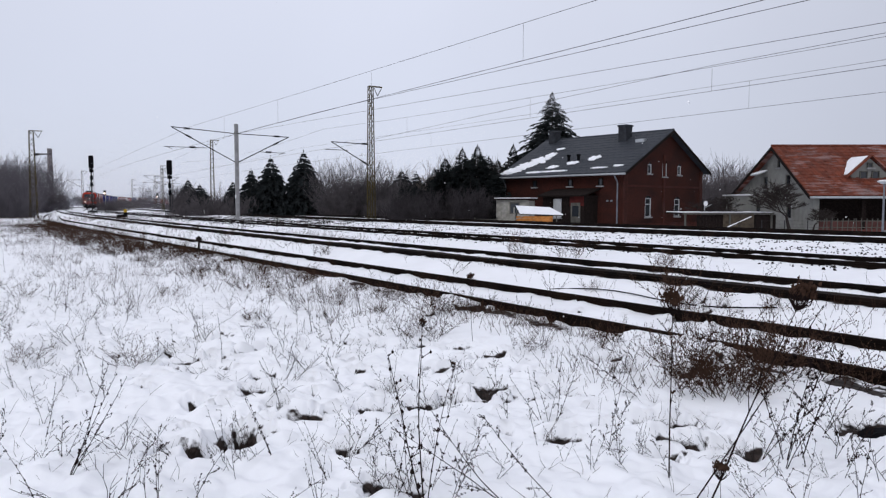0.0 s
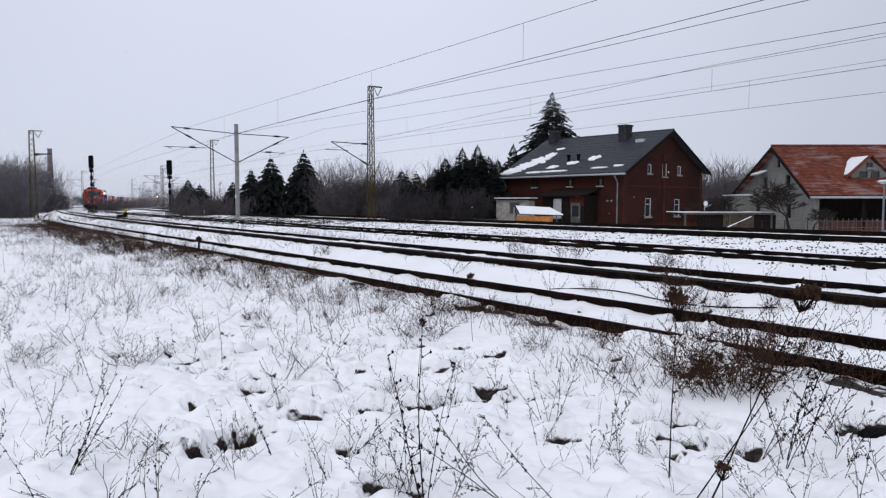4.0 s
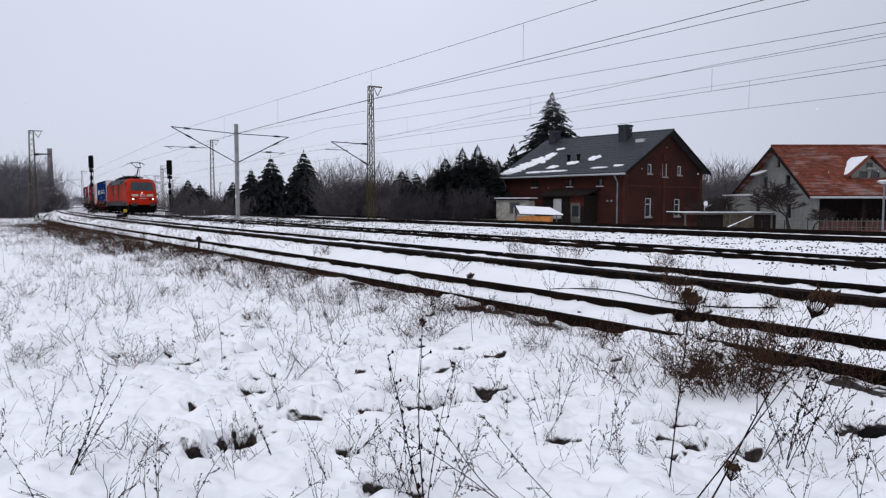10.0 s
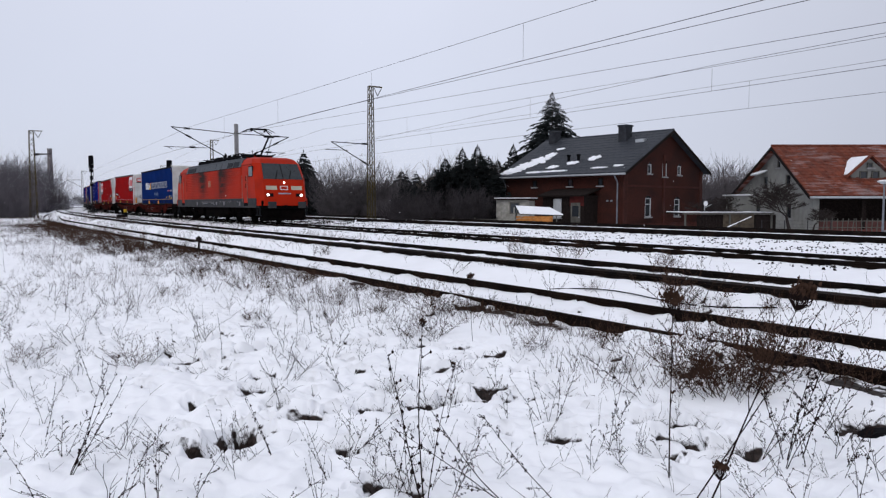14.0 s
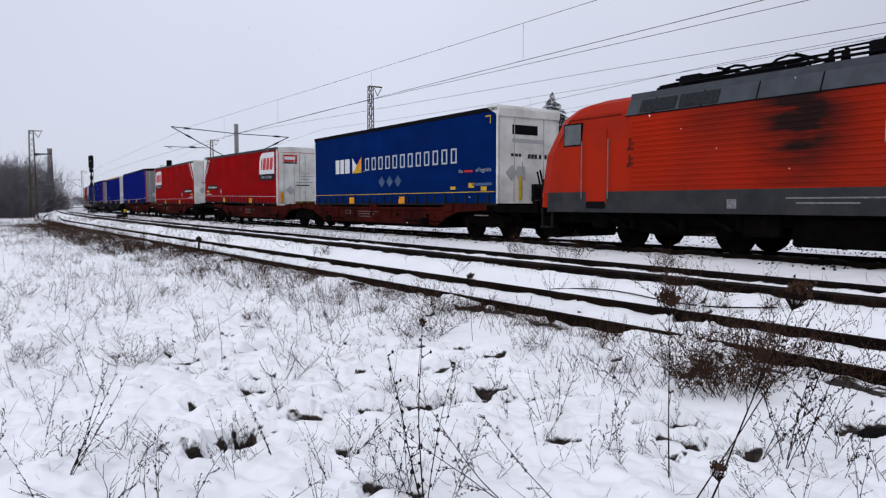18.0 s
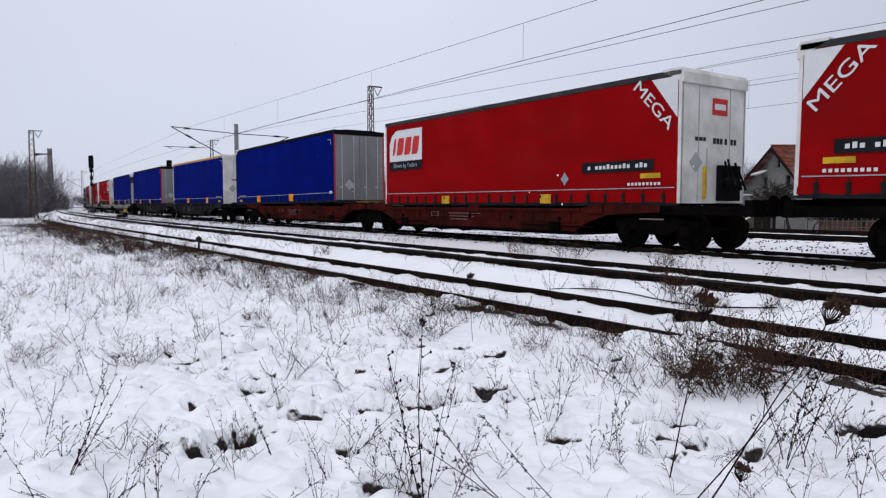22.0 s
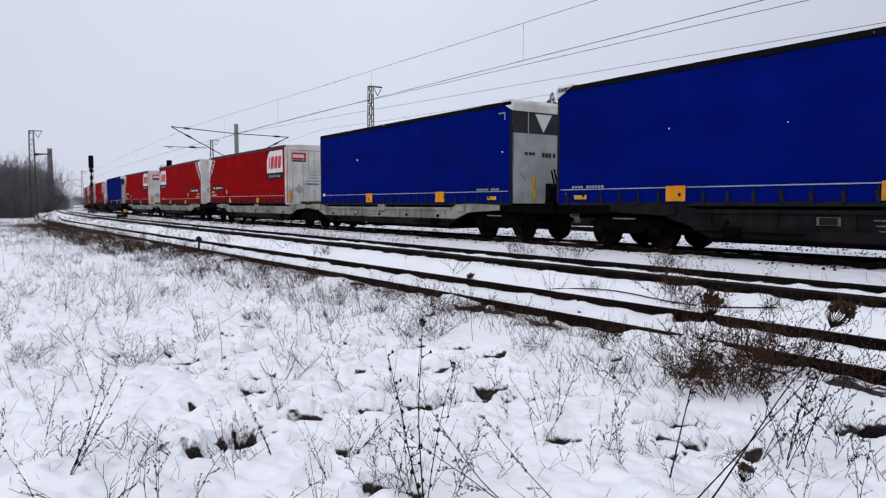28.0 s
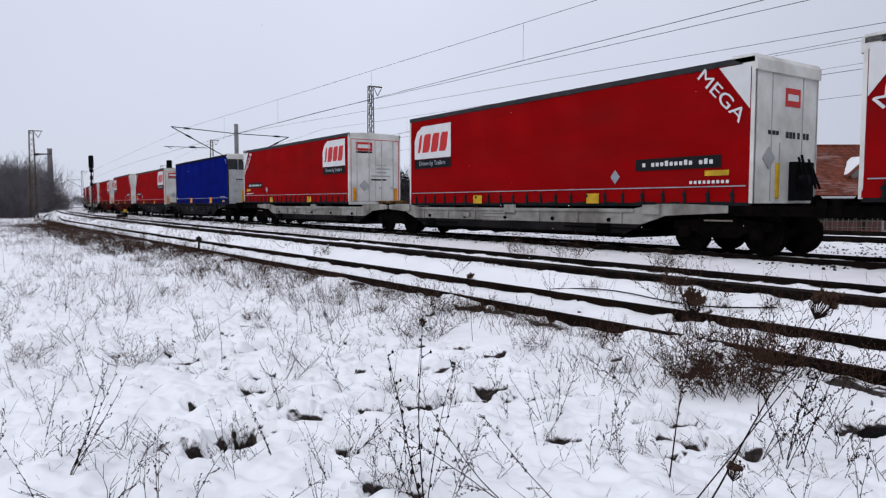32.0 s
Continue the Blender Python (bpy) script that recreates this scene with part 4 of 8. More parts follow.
            for k in range(12):
                x0 = -8.62 + k * 0.555
                bm = bmesh.new()
                ya, yb = min(y2, y2 + y * 0.004), max(y2, y2 + y * 0.004)
                for xa, xb, za, zb in ((0.0, 0.075, 2.47, 2.98), (0.085, 0.26, 2.92, 2.98), (0.085, 0.26, 2.47, 2.53), (0.27, 0.34, 2.47, 2.98)):
                    box(bm, x0 + xa, x0 + xb, ya, yb, za, zb)
                part("letter_block", bm, BLUE5, cs)
            for k in range(3):
                part("faded_diamond", prism(bmesh.new(), [(-7.25 + k * 0.62, 2.2), (-7.0 + k * 0.62, 1.98), (-7.25 + k * 0.62, 1.76), (-7.5 + k * 0.62, 1.98)], 1, min(yy, yy + y * 0.004), max(yy, yy + y * 0.004)), BLUE3, cs)
            if y < 0:
                words("slogan", "of logistics", 0.19, PALELINE, cs, Matrix.Translation((-0.72, yy - 0.004, 2.20)) @ Matrix.Rotation(radians(90), 4, "X"), "white slogan letters")
            words("slogan", "the", 0.18, PALELINE, cs, Matrix.Translation((-1.95, yy - 0.004, 2.20)) @ Matrix.Rotation(radians(90), 4, "X")) if y < 0 else None
            side_bar(-1.76, -1.28, 2.15, 2.22, yy, PAINTR, cs, "letter_block")
            side_bar(-1.3, -0.28, 1.70, 1.79, yy, BLUE3, cs, "lettering_bar")
            for a, b, c in ((-1.50, 1.64, 0.16), (-2.55, 1.60, 0.10), (-0.85, 1.54, 0.13)):
                side_bar(a, a + 0.3, b, b + c, yy, YELLOW, cs, "plate")
            side_bar(-0.35, -0.62, 3.85, 3.89, yy, YELLOW, cs, "corner_mark")
            side_bar(-0.35, -0.39, 3.64, 3.85, yy, YELLOW, cs, "corner_mark")
        else:
            part("lettering_bar", bars([(f - d * (0.6 + 0.105 * k), f - d * (0.665 + 0.105 * k), 1.535, 1.60) for k in range(11) if k != 4], yy, y), PALELINE, cs)
            side_bar(f - d * 0.7, f - d * 1.15, 1.24, 1.35, y * (HW + 0.03), YELLOW, t, "plate")
            side_bar(-0.3, -0.62, 3.86, 3.90, yy, PALELINE, cs, "corner_mark")
            side_bar(-0.3, -0.34, 3.66, 3.86, yy, PALELINE, cs, "corner_mark")
            side_bar(r + d * 0.25, r + d * 0.5, 1.46, 1.58, yy, PAINTW, cs, "plate")
    # roof, bulkhead and doors
    bm = bmesh.new()
    prism(bm, [(-1.25, top - 0.02), (-0.6, top + 0.03), (0.6, top + 0.03), (1.25, top - 0.02), (1.2, top - 0.08), (-1.2, top - 0.08)], 0, -TL + 0.02, -0.02)
    part("roof", bm, trim[2], t)
    def E(xe, e, off, th):
        a, b = xe + e * off, xe + e * (off + th)
        return min(a, b), max(a, b)
    eb, er = (1, -1) if front_leads else (-1, 1)
    part("bulkhead", B(*E(f, eb, -0.05, 0.05), -1.25, 1.25, Z0, top - 0.02), end_mat, t)
    bm = bmesh.new()
    x0, x1 = E(f, eb, -0.55, 0.60)
    prism(bm, [(x0, top - 0.01), (x1, top - 0.30), (x1, top - 0.06), (x1 - eb * 0.06 if eb > 0 else x1, top + 0.035), (x0, top + 0.05)] if eb > 0 else [(x1, top - 0.01), (x0, top - 0.30), (x0, top - 0.06), (x0 + 0.06, top + 0.035), (x1, top + 0.05)], 1, -1.285, 1.285)
    part("headboard", bm, end_mat if livery != "b" else TWHITE, t)
    for yv in (-0.62, 0.62):
        part("bulkhead_seam", B(*E(f, eb, 0.0, 0.01), yv - 0.015, yv + 0.015, Z0 + 0.05, top - 0.3), TGREY, t)
    un = part("cooling_unit" if livery == "i" else "coupling_panel", B(*E(f, eb, 0.0, 0.16), 0.1 if front_leads else -0.9, 0.9 if front_leads else -0.1, Z0 + 0.06, 2.05 if livery == "i" else 1.75, bev=0.02), INK, t, "black equipment box with hoses")
    part("hose", T((f + eb * 0.2, 0.45, 1.9), (f + eb * 0.28, 0.3, 1.35), 0.03), INK, un)
    for yv, zt in ((0.2, 2.15), (0.32, 2.2), (0.62, 2.12), (0.8, 1.9)):
        part("hose", T((f + eb * 0.17, yv, zt), (f + eb * 0.30, yv + 0.1, 1.45), 0.028), INK, un)
        part("coupling_knob", T((f + eb * 0.16, yv, 1.62), (f + eb * 0.27, yv, 1.62), 0.06, seg=8), INK, un)
    part("drip_line", B(*E(f, eb, 0.0, 0.006), -0.30, -0.26, 1.3, 2.45), TGREY, t)
    part("hose_bracket", B(*E(f, eb, 0.16, 0.10), 0.2, 0.6, 1.55, 1.75, bev=0.02), DGREY, un)
    part("yellow_strip", B(*E(f, eb, 0.0, 0.05), -0.42, -0.34, Z0 + 0.1, 2.0), YELLOW, t)
    dm = B(-0.012, 0.012, -0.17, 0.17, -0.17, 0.17)
    q = part("placard", dm, TGREY, t, "grey diamond placard")
    q.matrix_local = Matrix.Translation((f + eb * 0.015, -0.72, 2.1)) @ Matrix.Rotation(radians(45), 4, "X")
    bm = bmesh.new()
    for k, (ya, yb) in enumerate(((-0.75, -0.62), (-0.59, -0.47), (-0.44, -0.34), (-0.05, 0.06), (0.09, 0.2), (0.23, 0.33), (0.42, 0.52), (0.66, 0.76), (0.8, 0.9))):
        box(bm, *E(f, eb, 0.0, 0.008), ya, yb, 2.56 + (0.05 if k < 3 else 0.0), 2.70)
    part("code_bars", bm, LGREY, t)
    if livery == "b" and end_mat is TGREY and front_leads:
        part("dark_field", B(*E(f, eb, 0.0, 0.008), -1.24, 1.24, top - 0.95, top - 0.28), LGREY, t, "dark upper bulkhead field")
        part("white_triangle", prism(bmesh.new(), [(-0.35, top - 0.34), (0.35, top - 0.34), (0.0, top - 0.9)], 0, *E(f, eb, 0.008, 0.006)), PAINTW, t)
    if livery == "i":
        part("logo_panel", B(*E(f, eb, 0.0, 0.010), -0.1, 0.5, 3.25, 3.65), PAINTR, t)
        part("logo_shape", B(*E(f, eb, 0.010, 0.004), -0.02, 0.42, 3.38, 3.52), PAINTW, t)
    if livery == "p":
        part("logo_shape", B(*E(f, eb, 0.0, 0.008), -0.7, 0.35, 3.3, 3.6), INK, t)
        part("logo_line", B(*E(f, eb, 0.0, 0.008), -0.7, 0.6, 3.05, 3.17), TGREY, t)
        part("hatch", B(*E(f, eb, 0.0, 0.03), -0.5, -0.2, 1.9, 2.3, bev=0.01), TGREY, t)
    part("rear_frame", B(*E(r, er, -0.06, 0.06), -1.27, 1.27, top - 0.22, top - 0.01), trim[1] if livery == "b" else TWHITE, t)
    for y0, y1 in ((-1.2, -0.01), (0.01, 1.2)):
        dr = part("rear_door", B(*E(r, er, -0.04, 0.05), y0, y1, Z0 + 0.04, top - 0.22, bev=0.008), TWHITE if livery == "i" else DOORGREY, t)
        for yv in (y0 + 0.3, y1 - 0.3):
            part("lock_rod", T((r + er * 0.03, yv, Z0 + 0.06), (r + er * 0.03, yv, top - 0.26), 0.016), ZINC, dr)
            part("lock_handle", B(*E(r, er, 0.02, 0.04), yv - 0.12, yv + 0.02, 1.72, 1.78), ZINC, dr)
    for yv in (-1.24, 1.24):
        part("door_post", B(*E(r, er, -0.05, 0.06), yv - 0.035, yv + 0.035, Z0, top - 0.2), PAINTR if livery == "b" else TWHITE, t)
    part("rear_sill", B(*E(r, er, -0.05, 0.06), -1.27, 1.27, Z0 - 0.10, Z0 + 0.03), DGREY if livery == "b" else TWHITE, t)
    q = part("placard", B(-0.012, 0.012, -0.17, 0.17, -0.17, 0.17), TGREY, t, "grey diamond placard")
    q.matrix_local = Matrix.Translation((r + er * 0.03, -0.55, 1.85)) @ Matrix.Rotation(radians(45), 4, "X")
    if livery == "i":
        bm = bmesh.new()
        for ya, yb, za, zb in ((-1.19, -1.165, Z0 + 0.06, top - 0.25), (1.165, 1.19, Z0 + 0.06, top - 0.25), (-1.165, 1.165, top - 0.275, top - 0.25)):
            box(bm, *E(r, er, 0.012, 0.006), ya, yb, za, zb)
        part("red_edging", bm, PAINTR, t, "thin red door edging")
        part("logo_panel", B(*E(r, er, 0.012, 0.008), -0.95, -0.15, 3.35, 3.72), PAINTR, t)
        part("logo_shape", B(*E(r, er, 0.020, 0.004), -0.85, -0.25, 3.46, 3.62), PAINTW, t)
        part("slogan_bar", B(*E(r, er, 0.012, 0.008), -0.95, -0.15, 3.25, 3.33), DGREY, t)
        for k in range(5):
            part("lettering_bar", B(*E(r, er, 0.012, 0.006), 0.05 if k < 3 else -0.2, 0.75 if k % 2 else 0.55, 2.72 - 0.16 * k, 2.78 - 0.16 * k), TGREY if k < 4 else INK, t)
        for yv in (-1.02, 1.02):
            part("reflector", B(*E(r, er, 0.02, 0.03), yv - 0.07, yv + 0.07, Z0 + 0.08, 1.75), ORANGE, t)
    # running gear, mostly sunk into the wagon's pocket
    part("chassis", B(-TL + 0.1, -0.1, -0.5, 0.5, 0.72, Z0), BLACK, t)
    for k in range(3):
        for y in (-1.0, 1.0):
            xw = r + d * (2.3 + 1.31 * k)
            part("trailer_wheel", T((xw, y - 0.17, 0.72), (xw, y + 0.17, 0.72), 0.5, seg=16), INK, t)
    return t


TRIM_P = (YELLOW, INK, DGREY)
TRIM_I = (PALELINE, LGREY, TWHITE)
TRIM_B = (PALELINE, INK, DGREY)
TRIM_O = (PALELINE, mat("ochre_trim", (0.42, 0.22, 0.03), 0.6), DGREY)
KINDS = {
    "p": ("blue curtain-sided semi-trailer with white lettering and emblem", BLUE2, 4.14, True, "p", TWHITE, TRIM_P),
    "id": ("red curtain-sided semi-trailer with its white rear doors leading", CRED, 4.10, False, "i", TWHITE, TRIM_I),
    "if": ("red curtain-sided semi-trailer with its white bulkhead leading", CRED, 4.22, True, "i", TWHITE, TRIM_I),
    "bd": ("plain blue curtain-sided semi-trailer with grey rear doors leading", BLUE, 4.30, False, "b", TGREY, TRIM_B),
    "bo": ("plain blue curtain-sided semi-trailer with an ochre roof edge", BLUE, 4.22, True, "b", TWHITE, TRIM_O),
    "bf": ("plain blue curtain-sided semi-trailer with a grey bulkhead leading", BLUE, 4.22, True, "b", TGREY, TRIM_B),
}
# fronts of the trailers along the track at 20 s, and their kinds
FRONTS = [-15.0, 3.48, 19.75, 37.9, 54.1, 72.3, 87.85, 105.75, 121.45, 140.0, 156.7, 174.6, 191.0, 209.0, 225.4, 243.4, 259.8, 277.8, 294.2, 312.2]
ORDER = ["p", "id", "if", "bd", "bo", "bd", "bf", "id", "if", "id", "bf", "id", "if", "id", "if", "id", "if", "id", "if", "bd"]
# lifts of single trailers at the leading and the trailing end, fitted to the camera's view
TILT = {1: (0.0, 0.16), 3: (0.12, 0.0), 7: (0.04, 0.08), 9: (0.06, 0.10)}
_first, trailers = {}, []
for k in ORDER:
    if k not in _first:
        _first[k] = build_trailer(*KINDS[k])
        trailers.append(_first[k])
    else:
        trailers.append(copy_thing(_first[k], Matrix()))


RUSTYYEL = mat("rusty_yellow", (0.13, 0.07, 0.015), 0.9, var=0.5, scale=7, dirt=(0.03, 0.015, 0.01), dirt_amt=0.9, dscale=3)
WLETTER = mat("worn_stencil", (0.11, 0.10, 0.10), 0.85, var=0.5, scale=22)


# ---- pocket wagons: articulated pairs sharing the middle bogie ----
def build_wagon(label, paint, lead, dark_belly):
    t = thing("pocket_wagon", Matrix(), label, "freight wagon", "pocket wagons of the train")
    # lead unit: bogie at -0.9, joint at -15.2; trail unit: joint at 0, bogie at -14.3; L to the outer end
    b0, b1, end0, end1 = (-0.9, -15.2, 1.75, -15.1) if lead else (0.0, -14.3, -0.1, -16.95)
    lo, hi = min(b0, b1), max(b0, b1)
    for y in (-1, 1):
        bm = bmesh.new()
        x0, x1 = max(end1, lo - 0.35), min(end0, hi + 0.35)
        prism(bm, [(x1, 1.08), (hi - 0.9, 1.12), (hi - 1.5, 1.12), (hi - 2.3, 0.99), (lo + 2.3, 0.99), (lo + 1.5, 1.12), (lo + 0.9, 1.12), (x0, 1.08), (x0, 0.92), (lo + 1.3, 0.84), (lo + 2.0, 0.62), (hi - 2.0, 0.62), (hi - 1.3, 0.84), (x1, 0.92)], 1, min(y * 1.22, y * 1.30), max(y * 1.22, y * 1.30))
        sf = part("side_frame", bm, paint, t)
        if end0 > x1 + 0.1:
            part("end_beam", B(x1, end0 - 0.1, min(y * 1.16, y * 1.27), max(y * 1.16, y * 1.27), 0.86, 1.08), dark_belly, sf)
        if end1 < x0 - 0.1:
            part("end_beam", B(end1 + 0.1, x0, min(y * 1.16, y * 1.27), max(y * 1.16, y * 1.27), 0.86, 1.08), dark_belly, sf)
        part("flange", B(lo + 2.2, hi - 2.2, min(y * 1.29, y * 1.36), max(y * 1.29, y * 1.36), 0.92, 1.0), paint, sf)
        part("belly_plate", prism(bmesh.new(), [(lo + 2.0, 0.62), (hi - 2.0, 0.62), (hi - 2.6, 0.34), (lo + 2.6, 0.34)], 1, min(y * 1.2, y * 1.28), max(y * 1.2, y * 1.28)), WDARK if paint is WGREY else paint, sf, "lower side plate, black on grey wagons")
        part("lower_flange", B(lo + 2.6, hi - 2.6, min(y * 1.29, y * 1.34), max(y * 1.29, y * 1.34), 0.34, 0.38), dark_belly, sf)
        for k in range(7):
            x = lo + 2.6 + k * (hi - lo - 5.2) / 6
            part("stiffener", B(x - 0.03, x + 0.03, min(y * 1.29, y * 1.345), max(y * 1.29, y * 1.345), 0.62, 0.93), paint, sf)
        for x in (lo + 1.2, hi - 1.9, (lo + hi) / 2):
            part("hinge_box", B(x, x + 0.5, min(y * 1.3, y * 1.39), max(y * 1.3, y * 1.39), 0.86, 1.1, bev=0.02), paint, sf)
        part("sign_frame", B((lo + hi) / 2 - 2.2, (lo + hi) / 2 - 1.75, min(y * 1.36, y * 1.365), max(y * 1.36, y * 1.365), 0.70, 0.86), WLETTER, sf)
        part("sign_field", B((lo + hi) / 2 - 2.15, (lo + hi) / 2 - 1.8, min(y * 1.364, y * 1.37), max(y * 1.364, y * 1.37), 0.71, 0.85), paint, sf)
        for k in range(3):
            part("lettering_bar", B((lo + hi) / 2 - 1.2 + k * 0.05, (lo + hi) / 2 + 0.5 - k * 0.3, min(y * 1.30, y * 1.304), max(y * 1.30, y * 1.304), 0.80 - 0.1 * k, 0.825 - 0.1 * k), WLETTER, sf)
        for k in range(5):
            x = lo + 3.0 + k * (hi - lo - 6.0) / 4
            part("lashing_ring", T((x, y * 1.30, 0.72), (x, y * 1.36, 0.70), 0.05, seg=6), BLACK, sf)
        for x in (lo + 2.9, hi - 3.4):
            part("valve_box", B(x, x + 0.42, min(y * 1.28, y * 1.38), max(y * 1.28, y * 1.38), 0.40, 0.62, bev=0.02), BLACK, sf)
            part("brake_pipe", T((x - 1.2, y * 1.34, 0.52), (x + 1.8, y * 1.34, 0.50), 0.022, seg=5), BLACK, sf)
        part("handrail", T(((hi if lead else lo) - 0.2, y * 1.33, 0.75), ((hi if lead else lo) + 0.5, y * 1.33, 0.75), 0.018, seg=5), HANDRAIL, sf)
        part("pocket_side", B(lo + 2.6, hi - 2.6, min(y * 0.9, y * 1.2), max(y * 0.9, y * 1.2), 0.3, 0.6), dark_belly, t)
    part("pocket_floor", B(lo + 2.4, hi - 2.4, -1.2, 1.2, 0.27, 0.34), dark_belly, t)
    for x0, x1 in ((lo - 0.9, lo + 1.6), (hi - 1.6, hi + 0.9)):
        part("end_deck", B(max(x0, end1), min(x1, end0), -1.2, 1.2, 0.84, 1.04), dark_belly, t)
    part("trailer_hitch", prism(bmesh.new(), [(hi - 0.4 if lead else lo + 1.0, 1.04), (hi - 1.0 if lead else lo + 0.4, 1.04), (hi - 0.85 if lead else lo + 0.55, 1.2), (hi - 0.55 if lead else lo + 0.85, 1.2)], 1, -0.5, 0.5), dark_belly, t)
    if lead:
        # walkway and gear over the shared bogie
        part("joint_deck", B(b1 - 1.1, b1 + 1.4, -1.24, 1.24, 1.045, 1.13), dark_belly, t)
        for y in (-1, 1):
            for x in (b1 - 0.9, b1 - 0.3, b1 + 0.5):
                part("lever_box", B(x, x + 0.42, min(y * 0.95, y * 1.22), max(y * 0.95, y * 1.22), 1.13, 1.24, bev=0.02), RUSTYYEL, t, "rust-stained yellow lever box")
            part("step_rail", T((b1 - 1.0, y * 1.25, 1.20), (b1 + 1.2, y * 1.25, 1.22), 0.016, seg=5), RUSTYYEL, t)
    ex, e = (end0, 1) if lead else (end1, -1)
    for y in (-0.875, 0.875):
        bf = part("buffer", T((ex - e * 0.1, y, 1.06), (ex + e * 0.3, y, 1.06), 0.10, seg=8), BLACK, t)
        part("buffer_plate", T((ex + e * 0.28, y, 1.06), (ex + e * 0.32, y, 1.06), 0.24, seg=12), BLACK, bf)
    part("head_stock", B(ex - 0.1, ex + 0.1, -1.3, 1.3, 0.84, 1.2), dark_belly, t)
    for x in ((b0, b1) if lead else (b1,)):
        bogie(t, x)
    return t


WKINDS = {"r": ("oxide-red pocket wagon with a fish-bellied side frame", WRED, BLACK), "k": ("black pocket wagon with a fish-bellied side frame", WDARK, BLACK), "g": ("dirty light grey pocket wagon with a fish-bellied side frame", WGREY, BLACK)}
WORDER = ["r", "r", "k", "g", "g", "k", "r", "g", "r", "k"]
_wfirst, wagons = {}, []
for k in WORDER:
    for lead in (True, False):
        if (k, lead) not in _wfirst:
            lb, paint, belly = WKINDS[k]
            _wfirst[k, lead] = build_wagon(lb, paint, lead, belly)
            wagons.append(_wfirst[k, lead])
        else:
            wagons.append(copy_thing(_wfirst[k, lead], Matrix()))


def on_track(s20, d0, d1, t, lead=0.0, tail=0.0):
    """Pose at t of a vehicle whose leading end is at s20 at 20 s, running on pivots d0 and d1 behind that end; lead and tail raise a trailer's ends."""
    s = s20 - SPEED * (t - 20)
    x0, y0, _a = along(s + d0)
    x1, y1, _a = along(s + d1)
    h = math.atan2(y0 - y1, x0 - x1)
    return Matrix.Translation((x0 + math.cos(h) * d0, y0 + math.sin(h) * d0, lead)) @ Matrix.Rotation(h, 4, "Z") @ Matrix.Rotation(math.atan2(tail - lead, TL), 4, "Y")
# ---- masts, signals and wires ----
def across(s, off, z=0.0):
    """A frame on the track's line: x across towards the camera, y along away from it."""
    x, y, a = along(s, off)
    return Matrix.Translation((x, y, z)) @ Matrix.Rotation(math.pi - a, 4, "Z") @ Matrix.Rotation(0, 4, "Z")


def insulator(parent, a, b, t, ln=0.45):
    a, b = Vector(a), Vector(b)
    c = a.lerp(b, t)
    d = (b - a).normalized() * ln / 2
    part("insulator", T(c - d, c + d, 0.075, seg=7), IRON, parent)


def plain_mast():
    m = across(44.9, -3.2, -0.25)
    t = thing("catenary_mast", m, "slender grey steel catenary mast with cantilever arms on both sides", "mast", "catenary masts")
    part("post", B(-0.14, 0.14, -0.14, 0.14, 0.0, 7.77, bev=0.03), CONCRETE, t)
    part("foot", B(-0.3, 0.3, -0.3, 0.3, -0.3, 0.12, bev=0.03), CONCRETE, t)
    for e, end, low, regz, r0, r1 in ((1, 5.0, 4.72, 5.76, 2.3, 5.55), (-1, 4.4, 4.72, 5.62, 1.9, 4.1)):
        top, tip, foot = (e * 0.12, 0, 7.0), (e * end, 0, 7.26 if e > 0 else 6.94), (e * 0.12, 0, low)
        arm = part("cantilever", T(top, tip, 0.035), IRON, t)
        part("strut", T(foot, tip, 0.04), IRON, arm)
        insulator(t, top, tip, 0.76)
        insulator(t, foot, tip, 0.74)
        part("steady_arm", T((e * r0, 0, regz), (e * r1, 0, regz - 0.03), 0.025), IRON, arm)
        insulator(t, (e * r0, 0, regz), (e * r1, 0, regz), 0.35)
        part("dropper_arm", T((e * (r1 - 0.15), 0, regz), (e * (r1 - 0.6), 0, regz - 0.2), 0.018), IRON, arm)
    part("number_plate", B(0.14, 0.15, -0.1, 0.1, 1.8, 2.1), WHITE, t)


plain_mast()


